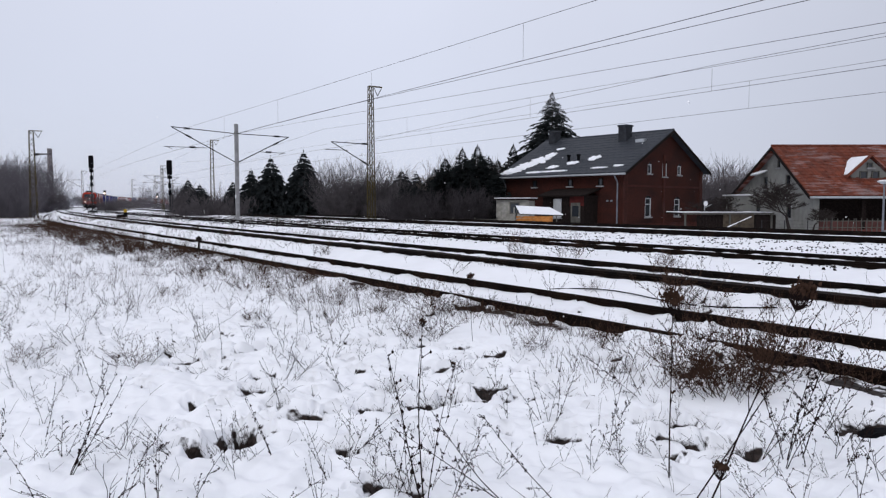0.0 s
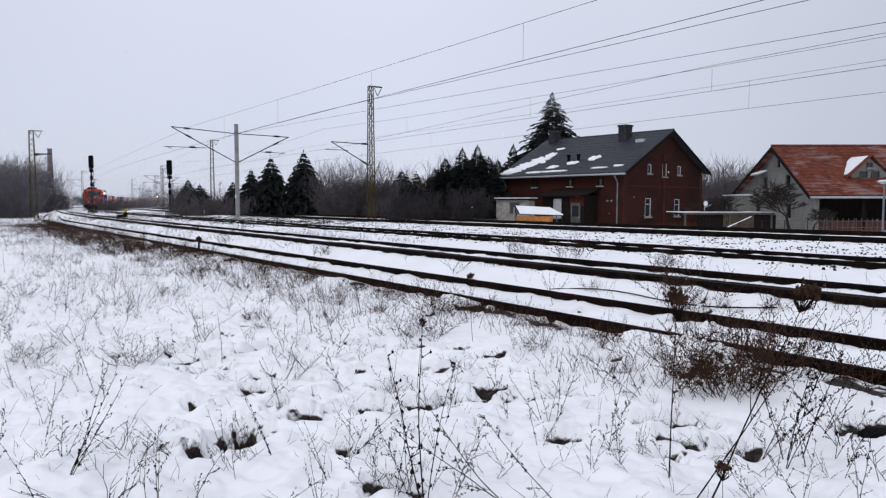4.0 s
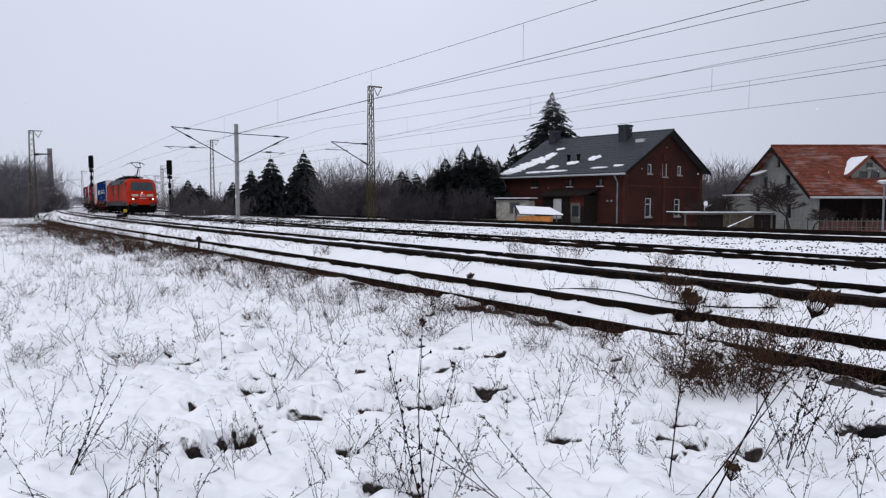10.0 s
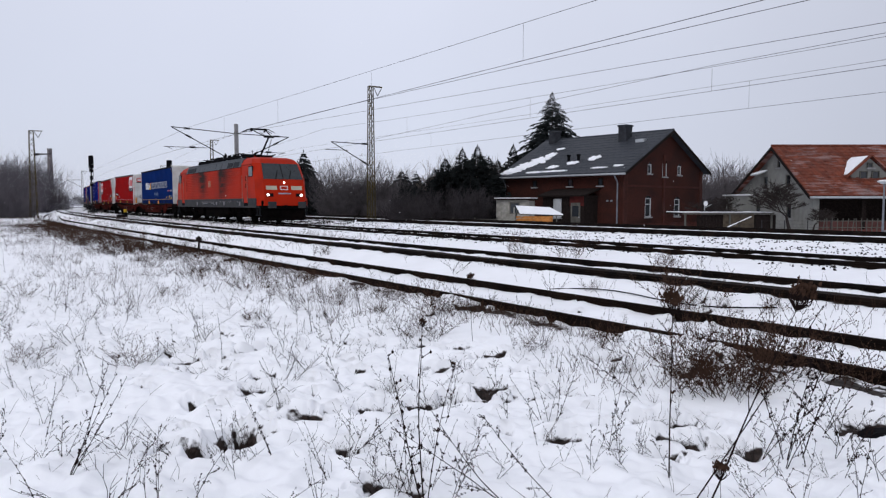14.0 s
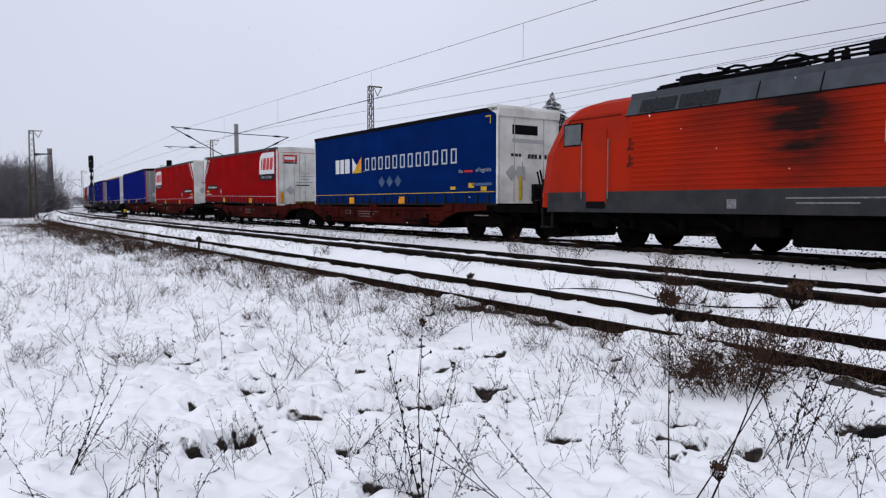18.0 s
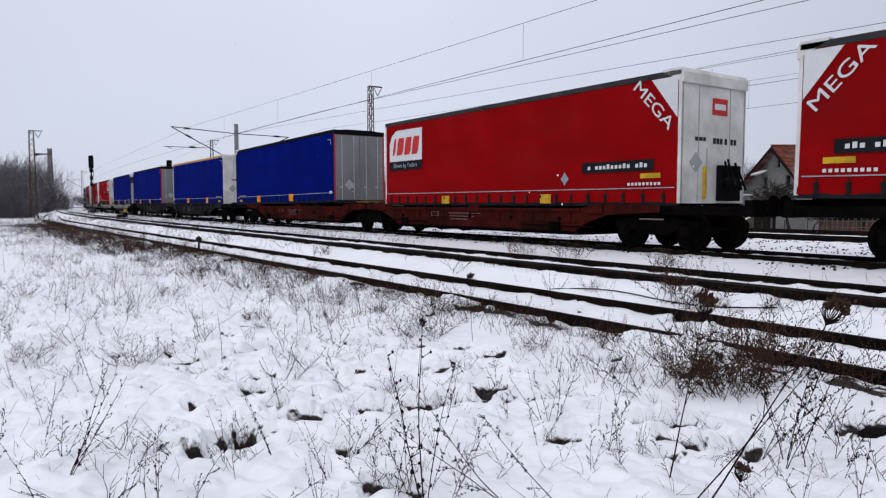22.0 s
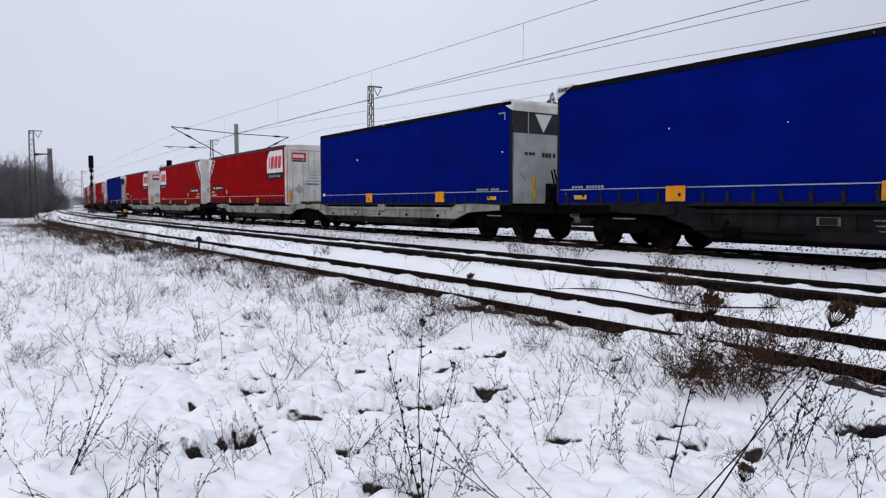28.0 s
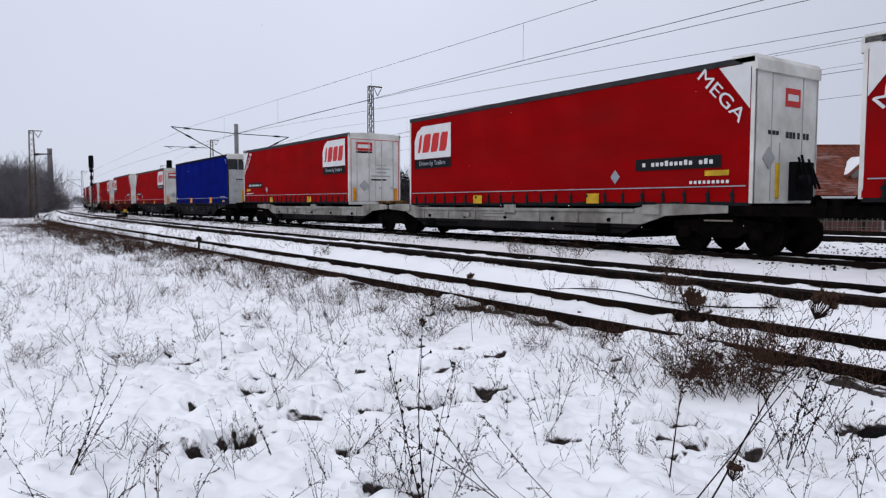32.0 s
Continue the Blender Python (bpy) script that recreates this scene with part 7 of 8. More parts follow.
def thicket(name, label, spots, material, seed, fine=10, r0=0.032):
    """Leafless brushwood: many shrubs of thin crossing rods."""
    rng = random.Random(seed)
    V, F = [], []
    for x, y, z, h, w in spots:
        for _k in range(fine):
            p = Vector((x + rng.uniform(-w, w) * 0.7, y + rng.uniform(-w, w) * 0.5, z))
            d = Vector((rng.uniform(-0.4, 0.4), rng.uniform(-0.4, 0.4), 1)).normalized()
            ln = h * rng.uniform(0.55, 1.05)
            r = r0
            for q in range(4):
                nx = p + d * ln / 4
                raw_tube(V, F, p, nx, r, r * 0.75)
                r *= 0.75
                for _j in range(3):
                    sd = (d + Vector((rng.uniform(-1, 1), rng.uniform(-1, 1), rng.uniform(-0.1, 0.6)))).normalized()
                    e = nx + sd * ln * rng.uniform(0.14, 0.34)
                    raw_tube(V, F, nx, e, max(r0 * 0.56, r * 0.8), r0 * 0.4)
                    s2 = (sd + Vector((rng.uniform(-0.8, 0.8), rng.uniform(-0.8, 0.8), rng.uniform(-0.2, 0.6)))).normalized()
                    raw_tube(V, F, nx.lerp(e, 0.6), e + s2 * ln * 0.12, r0 * 0.5, r0 * 0.31)
                d = (d + Vector((rng.uniform(-0.3, 0.3), rng.uniform(-0.3, 0.3), 0.05))).normalized()
                p = nx
    return tagged(mesh_part(name, V, F, material), label, "thicket", kind="stuff")


_r = random.Random(31)
# distance haze is put into this paler, greyer twig colour
HAZED_TWIG = mat("hazed_twigs", (0.108, 0.099, 0.110), 0.95, var=0.3, scale=0.5)


def left_spots(n):
    """Thicket closing the outside of the curve, receding behind the tracks."""
    out = []
    for _k in range(n):
        y = _r.uniform(96, 150)
        u = _r.uniform(-0.71, float(np.interp(y, [96, 150], [-0.588, -0.536])))
        h = float(np.interp(u, [-0.70, -0.635, -0.60, -0.586, -0.56, -0.545, -0.534], [0.070, 0.066, 0.071, 0.070, 0.056, 0.039, 0.022]))
        out.append((u * y, y, -0.9, h * y * _r.uniform(0.45, 1.0), 1.5))
    return out


thicket("thicket", "dense leafless grey-brown thicket outside the curve", left_spots(330) + [(u * y, y, -0.8, y * _r.uniform(0.015, 0.05), 1.2) for u, y in [(_r.uniform(-0.72, -0.595), _r.uniform(74, 86)) for _k in range(90)]], HAZED_TWIG, 41, 12, 0.029)
thicket("brushwood", "brown leafless brushwood along the far side of the tracks", [(_r.uniform(-29, 8), _r.uniform(74, 82), -0.9, _r.uniform(1.0, 2.6), 0.9) for _k in range(290)] + [(_r.uniform(-33.0, -29.5), _r.uniform(84, 90), -0.6, _r.uniform(1.6, 3.2), 0.6) for _k in range(34)], TWIG, 42, 10)
thicket("garden_brush", "dark tangled garden shrubs between the house and the trees", [(_r.uniform(-4, 3.6), _r.uniform(53, 60), -0.9, _r.uniform(1.2, 2.8), 0.7) for _k in range(120)] + [(_r.uniform(16, 28), _r.uniform(60, 70), -0.9, _r.uniform(1.2, 2.4), 0.8) for _k in range(70)], mat("dark_garden_twigs", (0.040, 0.035, 0.038), 0.95, var=0.4, scale=1.5), 43, 14, 0.022)
thicket("garden_trees", "tall grey-brown leafless trees behind the gardens", [(_r.uniform(30.5, 40), _r.uniform(80, 90), -0.9, _r.uniform(3.6, 6.4), 1.0) for _k in range(70)] + [(_r.uniform(-12, -5.2), _r.uniform(72, 77), -0.9, _r.uniform(3.4, 5.6), 0.9) for _k in range(46)] + [(_r.uniform(0.0, 6.0), _r.uniform(63, 68), -0.9, _r.uniform(3.6, 5.4), 0.8) for _k in range(26)], TWIG, 46, 13, 0.021)
def beside(s0, s1, o0, o1, n, h0, h1):
    out = []
    for _k in range(n):
        x, y, _a = along(_r.uniform(s0, s1), _r.uniform(o0, o1))
        out.append((x, y, -0.7, _r.uniform(h0, h1), 1.0))
    return out


thicket("line_bushes", "low leafless bushes beside the distant tracks", beside(150, 230, -24, -17, 50, 0.8, 1.6) + beside(190, 320, -13.5, -4.5, 120, 1.6, 3.2) + [(_r.uniform(-62, -57.5), _r.uniform(124, 130), -0.8, _r.uniform(1.2, 2.2), 0.8) for _k in range(26)], TWIG, 45, 9)
thicket("far_woods", "leafless woods along the horizon, haze put into their colour", [(x, y, -0.9, _r.uniform(3.0, 6.5), 2.2) for x, y in [(_r.uniform(-0.66, 0.75) * d, d) for d in [_r.uniform(170, 330) for _k in range(420)]] if abs(x + 0.49 * y) > 9], HAZED_TWIG, 44, 8)


def ridge():
    """Low wooded rise closing the horizon, far behind all else."""
    V, F = [], []
    n = 160
    for k in range(n + 1):
        a = radians(-60 + 120 * k / n)
        r = 620
        h = 5.0 + 3.0 * noise.noise(Vector((k * 0.11, 0, 0))) + 1.6 * noise.noise(Vector((k * 0.7, 3, 0)))
        for dr, z in ((0, -4), (4, h), (60, h + 1), (120, -4)):
            V.append((math.sin(a) * (r + dr), math.cos(a) * (r + dr), z))
    for k in range(n):
        for q in range(3):
            b = k * 4 + q
            F.append((b, b + 1, b + 5, b + 4))
    # the pale blue-grey is aerial haze painted onto the woods
    tagged(mesh_part("backdrop", V, F, mat("hazed_ridge", (0.24, 0.25, 0.29), 1.0, var=0.25, scale=0.05)), "wooded rise on the horizon, haze painted into its pale colour", "backdrop", kind="structure")


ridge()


# ---- weeds in the snow ----
def bud(V, F, p, r):
    n = len(V)
    V += [p + Vector((r, 0, 0)), p + Vector((-r * 0.5, r * 0.87, 0)), p + Vector((-r * 0.5, -r * 0.87, 0)), p + Vector((0, 0, r * 1.6)), p - Vector((0, 0, r * 1.2))]
    F += [(n, n + 1, n + 3), (n + 1, n + 2, n + 3), (n + 2, n, n + 3), (n + 1, n, n + 4), (n + 2, n + 1, n + 4), (n, n + 2, n + 4)]


def rod(V, F, p, d, ln, r, rng, wob=0.12, n=4):
    """A bent tapering rod in one piece."""
    pts = [p]
    a = d.orthogonal().normalized()
    b = d.cross(a)
    base = len(V)
    for k in range(n + 1):
        rr = r * (1 - 0.6 * k / n)
        V += [p + rr * a, p + rr * (-0.5 * a + 0.87 * b), p + rr * (-0.5 * a - 0.87 * b)]
        if k < n:
            c = base + 3 * k
            F += [(c, c + 1, c + 4, c + 3), (c + 1, c + 2, c + 5, c + 4), (c + 2, c, c + 3, c + 5)]
            p = p + d * ln / n
            d = (d + Vector((rng.uniform(-wob, wob), rng.uniform(-wob, wob), rng.uniform(-wob, wob) * 0.5))).normalized()
            pts.append(p)
    return pts, d


def weed(kind, seed, h):
    """A dry winter weed rooted at its origin."""
    rng = random.Random(seed)
    names = {"dock": ("dry_weed", "dry branching weed with small seed buds in snow"), "umbel": ("dead_umbel", "tall dead stalk with a curled seed head"), "mug": ("dry_bush", "tangled rust-brown dry weed bush"), "twig": ("dry_twigs", "low spray of dark dry twigs poking through snow"), "whip": ("dry_stalk", "thin dark budded stalks rising from one root"), "pole": ("dry_stalk", "single thin dark stalk with knots")}
    nm, lb = names[kind]
    t = thing(nm, Matrix(), lb, "dry weed", "dry weeds in the snow")
    V, F, V2, F2 = [], [], [], []
    up = Vector((rng.uniform(-0.18, 0.18), rng.uniform(-0.18, 0.18), 1)).normalized()
    if kind == "pole":
        pts, d = rod(V, F, Vector((0, 0, -0.04)), up, h, 0.0030, rng, 0.02, 10)
        for k in range(2, len(pts)):
            bud(V2, F2, pts[k], rng.uniform(0.0035, 0.006))
    elif kind == "whip":
        # straight rods from one root, with a bud at each joint, first to one side, then to the other
        for _s in range(rng.choice((1, 2, 3))):
            d0 = (up + Vector((rng.uniform(-0.30, 0.30), rng.uniform(-0.2, 0.2), 0))).normalized()
            pts, d = rod(V, F, Vector((0, 0, -0.04)), d0, h * rng.uniform(0.7, 1.05), 0.0028, rng, 0.045, 11)
            for k in range(2, len(pts)):
                side = Vector((math.cos(k * 2.6), math.sin(k * 2.6), 0.5))
                bud(V2, F2, pts[k] + side * 0.005, rng.uniform(0.004, 0.0072) * (1.25 - 0.05 * k))
                if rng.random() < 0.35:
                    e = pts[k] + side.normalized() * rng.uniform(0.012, 0.04)
                    raw_tube(V, F, pts[k], e, 0.0013, 0.001)
                    bud(V2, F2, e, rng.uniform(0.003, 0.0055))
    elif kind == "dock":
        # leaning stems with short upturned sprays of withered leaves
        for _s in range(rng.choice((1, 2, 2))):
            d0 = (up + Vector((rng.uniform(-0.35, 0.35), rng.uniform(-0.3, 0.3), 0))).normalized()
            pts, d = rod(V, F, Vector((0, 0, -0.04)), d0, h * rng.uniform(0.8, 1.05), 0.0034, rng, 0.07, 10)
            for k in range(2, len(pts)):
                if rng.random() < 0.22:
                    continue
                az = k * 2.4 + rng.uniform(-0.5, 0.5)
                sd = (d0 * 0.9 + Vector((math.cos(az), math.sin(az), 0)) * rng.uniform(0.5, 1.1)).normalized()
                pp, _d = rod(V, F, pts[k], sd, h * rng.uniform(0.07, 0.22) * (1.15 - 0.06 * k), 0.0021, rng, 0.16, 5)
                for q in pp[1:]:
                    for _b in range(rng.choice((1, 1, 2, 3))):
                        e = q + Vector((rng.uniform(-1, 1), rng.uniform(-1, 1), rng.uniform(-0.4, 1))).normalized() * rng.uniform(0.004, 0.012)
                        bud(V2, F2, e, rng.uniform(0.0028, 0.0062))
    elif kind == "umbel":
        pts, d = rod(V, F, Vector((0, 0, -0.05)), up, h, 0.0050, rng, 0.03, 8)
        top = pts[-1]
        for k in range(34):
            a = k * 2.4
            sp = rng.uniform(0.3, 1.1)
            sd = (d + Vector((math.cos(a), math.sin(a), 0)) * sp).normalized()
            m = top + sd * rng.uniform(0.05, 0.085)
            e = m + (d * 1.0 - Vector((math.cos(a), math.sin(a), 0)) * 0.15).normalized() * rng.uniform(0.03, 0.06)
            raw_tube(V, F, top, m, 0.0022, 0.0018)
            raw_tube(V, F, m, e, 0.0018, 0.0014)
            for _b in range(4):
                bud(V2, F2, e + Vector((rng.uniform(-1, 1), rng.uniform(-1, 1), rng.uniform(-1, 1))) * 0.013, rng.uniform(0.005, 0.010))
        for k in (4, 6):
            sd = (up + Vector((rng.uniform(-1, 1), rng.uniform(-1, 1), 0)) * 0.5).normalized()
            pp, _d = rod(V, F, pts[k], sd, 0.10, 0.003, rng, 0.1, 3)
            for _b in range(5):
                bud(V2, F2, pp[-1] + Vector((rng.uniform(-1, 1), rng.uniform(-1, 1), rng.uniform(-1, 1))) * 0.01, 0.006)
    elif kind == "mug":
        for _s in range(17):
            d0 = Vector((rng.uniform(-0.9, 0.9), rng.uniform(-0.9, 0.9), rng.uniform(0.55, 1.4))).normalized()
            pts, d = rod(V, F, Vector((rng.uniform(-0.22, 0.22), rng.uniform(-0.22, 0.22), -0.03)), d0, h * rng.uniform(0.4, 1.1), 0.0030, rng, 0.24, 7)
            for k in range(2, len(pts)):
                for _b in range(2):
                    sd = (d0 * 0.6 + Vector((rng.uniform(-1, 1), rng.uniform(-1, 1), rng.uniform(-0.3, 0.7)))).normalized()
                    pp, _d = rod(V2, F2, pts[k], sd, h * rng.uniform(0.08, 0.24), 0.0017, rng, 0.32, 3)
                    for q in pp[1:]:
                        bud(V2, F2, q, rng.uniform(0.003, 0.0065))
    else:
        for _s in range(rng.choice((5, 7, 9))):
            d0 = Vector((rng.uniform(-1, 1), rng.uniform(-1, 1), rng.uniform(0.4, 1.2))).normalized()
            pts, d = rod(V, F, Vector((rng.uniform(-0.05, 0.05), rng.uniform(-0.05, 0.05), -0.02)), d0, h * rng.uniform(0.5, 1), 0.0023, rng, 0.3, 5)
            for q in pts[2:]:
                sd = (d0 + Vector((rng.uniform(-1, 1), rng.uniform(-1, 1), rng.uniform(-0.2, 0.7)))).normalized()
                raw_tube(V, F, q, q + sd * h * 0.2, 0.0016, 0.0011)
                if rng.random() < 0.6:
                    bud(V2, F2, q + sd * h * 0.2, 0.0038)
    tagged(mesh_part("stem", V, F, STALK if kind != "mug" else STALK2, t), kind="stuff" if kind not in ("umbel", "pole") else "")
    if V2:
        tagged(mesh_part("seed_head" if kind != "mug" else "foliage", V2, F2, STALK if kind in ("dock", "whip", "twig", "pole") else STALK2, t), kind="stuff")
    return t


def root(x, y):
    s, o = offsets(np.array([x]), np.array([y]))
    z = float(ground_z(s, o)[0])
    v = Vector((x, y, 0))
    if float(o[0]) > 10.4:
        z += 0.05 * noise.noise(v * 0.8) + 0.05 * noise.noise(v * 0.35) + 0.03 * noise.noise(v * 2.2)
    return Matrix.Translation((x, y, z - 0.01))


PROTO = {}
_used = set()


def plant(kind, variant, x, y, turn, size=1.0, tilt=0.0, tilt_dir=0.0):
    heights = {"dock": 0.62, "umbel": 0.95, "mug": 0.55, "twig": 0.30, "whip": 0.62, "pole": 0.82}
    key = (kind, variant)
    if key not in PROTO:
        PROTO[key] = weed(kind, variant * 17 + len(kind) * 101, heights[kind])
    m = root(x, y) @ Matrix.Rotation(tilt_dir, 4, "Z") @ Matrix.Rotation(tilt, 4, "Y") @ Matrix.Rotation(turn, 4, "Z") @ Matrix.Scale(size, 4)
    if key not in _used:
        _used.add(key)
        PROTO[key].matrix_world = m
        return PROTO[key]
    return copy_thing(PROTO[key], m)


_w = random.Random(77)
# stands of weeds that the eye picks out, then scattered ones
for x, y, k, v, size, tilt, az in ((-2.38, 3.77, "whip", 1, 1.25, 0.22, 0.0), (-2.12, 3.92, "whip", 2, 1.25, 0.30, 0.1), (-2.10, 3.90, "whip", 3, 1.2, 0.42, 0.0), (-1.64, 4.20, "whip", 4, 0.75, 0.65, 3.1), (-1.66, 3.77, "whip", 5, 0.75, 0.12, 0.0), (-1.49, 3.84, "dock", 1, 0.75, 0.05, 0.0), (-1.30, 3.80, "dock", 2, 0.9, 0.5, 0.2), (-1.02, 4.20, "whip", 7, 0.95, 0.03, 0.0), (-1.75, 3.70, "twig", 1, 1.2, 0.0, 0.0), (-2.30, 4.2, "dock", 3, 0.7, 0.4, 0.0), (-2.6, 4.0, "dock", 4, 0.8, 0.3, 3.0),
                                   (-0.10, 3.77, "whip", 1, 1.45, 0.10, 3.0), (-0.08, 3.78, "whip", 8, 1.40, 0.16, 0.0), (-0.16, 3.80, "dock", 5, 0.85, 0.35, 3.0), (0.04, 3.74, "dock", 6, 0.75, 0.55, 0.2), (-0.63, 3.77, "whip", 9, 0.62, 0.05, 0.0), (-0.35, 3.85, "dock", 7, 0.6, 0.5, 3.1), (-0.9, 3.75, "dock", 8, 0.7, 0.9, 0.0), (0.30, 3.80, "dock", 9, 1.05, 0.75, 3.2), (0.57, 3.80, "dock", 10, 1.0, 0.60, 3.2), (0.60, 4.3, "dock", 1, 0.8, 0.2, 0.0), (0.02, 4.9, "dock", 2, 0.9, 0.5, 0.4), (0.85, 3.95, "dock", 3, 0.8, 0.25, 0.0), (1.02, 4.0, "dock", 4, 0.75, 0.3, 3.0),
                                   (2.06, 4.18, "dock", 5, 1.15, 0.05, 0.0), (1.85, 3.80, "dock", 1, 0.9, 0.3, 3.0), (2.15, 3.78, "dock", 4, 0.9, 0.3, 0.1), (2.35, 4.05, "dock", 2, 0.9, 0.6, 0.0), (2.55, 4.45, "dock", 9, 0.9, 0.4, 3.0), (1.62, 3.80, "dock", 6, 0.65, 0.4, 3.1), (2.30, 4.6, "dock", 7, 1.0, 0.5, 3.0), (2.50, 3.90, "twig", 3, 1.3, 0.3, 0.0), (2.05, 4.42, "dock", 6, 1.25, 0.25, 0.0), (2.12, 4.30, "dock", 9, 1.2, 0.2, 3.0), (2.20, 4.25, "dock", 10, 1.3, 0.45, 0.0), (1.98, 4.10, "dock", 7, 1.0, 0.12, 3.1), (2.27, 3.92, "dock", 8, 1.0, 0.5, 0.1), (2.45, 4.3, "dock", 3, 1.1, 0.5, 0.0), (2.68, 5.11, "dock", 4, 1.3, 0.55, 0.1), (2.6, 4.7, "whip", 5, 1.3, 0.6, 0.0), (1.77, 6.32, "dock", 2, 1.1, 0.4, 3.0), (1.3, 5.1, "dock", 1, 0.9, 0.3, 0.2), (1.6, 5.6, "dock", 9, 1.0, 0.6, 3.1), (1.15, 6.2, "dock", 6, 0.8, 0.2, 2.0), (-0.81, 6.85, "dock", 3, 0.7, 0.3, 0.0), (-0.53, 4.47, "twig", 2, 1.0, 0.2, 0.0), (-0.75, 4.75, "dock", 7, 0.6, 0.5, 0.3)):
    plant(k, v, x, y - (0.28 if y < 3.86 else 0.06), _w.uniform(0, 6), size, tilt, az)
for _k in range(30):
    y = _w.uniform(3.35, 4.3)
    plant(_w.choice(("dock", "dock", "twig", "whip")), _w.choice((1, 2, 3, 4, 5)), _w.uniform(-0.64, 0.60) * y, y, _w.uniform(0, 6), _w.uniform(0.40, 0.75), _w.uniform(0, 0.7), _w.choice((0.1, 3.0)))
for x, y, size in ((2.30, 5.45, 1.25), (2.24, 5.62, 1.3), (2.45, 5.75, 1.1), (2.9, 6.1, 1.0), (2.2, 6.0, 0.8), (3.1, 6.6, 0.9), (2.05, 6.6, 0.7), (1.75, 7.0, 0.6), (3.3, 5.6, 0.9), (2.7, 7.0, 0.8), (1.6, 6.2, 0.55), (2.36, 5.55, 0.9)):
    plant("mug", _w.choice((1, 2, 3)), x, y, _w.uniform(0, 6), size)
for _k in range(96):
    y = _w.uniform(4.0, 11)
    x = _w.uniform(-0.66, 0.5) * y
    plant(_w.choice(("dock", "dock", "twig", "twig", "whip")), _w.choice((1, 2, 3, 4, 5)), x, y, _w.uniform(0, 6), _w.uniform(0.5, 0.95), _w.uniform(0, 0.55), _w.uniform(0, 6))
# the weedy bank in front of the siding
for _k in range(135):
    s = _w.uniform(-6.5, 30) if _k < 105 else _w.uniform(8, 45)
    o = track1_off(s) + _w.uniform(1.15, 3.2) + max(0, (s - 2)) * 0.02 * _w.random()
    x, y, _a = along(s, o)
    plant(_w.choice(("twig", "mug", "twig", "mug", "dock")), _w.choice((1, 2, 3)), x, y, _w.uniform(0, 6), _w.uniform(0.5, 1.0) * (1.0 if s < 12 else 1.25))
# sprays in the middle distance of the open snow
for _k in range(150):
    y = _w.uniform(6.5, 20)
    x = _w.uniform(-0.66, 0.05) * y
    s, o = offsets(np.array([x]), np.array([y]))
    if float(o[0]) > track1_off(float(s[0])) + 1.1:
        k = _w.choice(("twig", "dock", "dock", "whip", "dock", "mug"))
        plant(k, _w.choice((1, 2, 3)), x, y, _w.uniform(0, 6), _w.uniform(0.35, 0.6) if k == "mug" else _w.uniform(0.5, 1.0))
for _k in range(22):
    s = _w.uniform(12, 44)
    x, y, _a = along(s, track1_off(s) + _w.uniform(0.9, 2.6))
    plant("mug", _w.choice((1, 2, 3)), x, y, _w.uniform(0, 6), _w.uniform(0.9, 1.5))
# single tufts between the tracks
for s, o, k, v, size in ((2.6, 3.1, "mug", 1, 1.0), (1.0, 2.9, "mug", 2, 1.1), (-3.6, 7.0, "mug", 3, 0.7), (-2.2, 3.3, "mug", 1, 0.8), (-5.0, 6.9, "mug", 2, 1.1), (-5.5, 7.1, "mug", 1, 0.9), (-6.5, 6.9, "mug", 3, 0.9), (0.0, 7.0, "twig", 3, 1.4), (2.0, 6.9, "dock", 2, 0.9), (6, 7.1, "mug", 1, 0.8), (9, 6.9, "twig", 1, 1.4), (-3.0, 7.2, "twig", 2, 1.4), (14, 7.2, "mug", 2, 0.8)):
    x, y, _a = along(s, o)
    plant(k, v, x, y, _w.uniform(0, 6), size)
# swaying tall seed heads close to the camera: (object, root, lean)
SWAY = []
for kind, x, y, v, size, lean, deep in (("umbel", 1.24, 3.75, 1, 1.06, -0.05, 0.0), ("umbel", 1.42, 3.60, 2, 1.20, 0.33, 0.0), ("umbel", 1.38, 3.32, 3, 0.72, 0.12, -0.48), ("pole", 1.30, 3.50, 6, 1.55, 0.60, 0.0)):
    SWAY.append((plant(kind, v, x, y, v * 1.3, size), Matrix.Translation((0, 0, deep)) @ root(x, y), size, v * 1.3, lean, 0.0))
for x, y, v, size in ((-0.23, 6.1, 1, 0.55), (0.33, 7.6, 2, 0.65), (0.05, 5.2, 3, 0.5)):
    plant("umbel", v, x, y, 2.0, size)


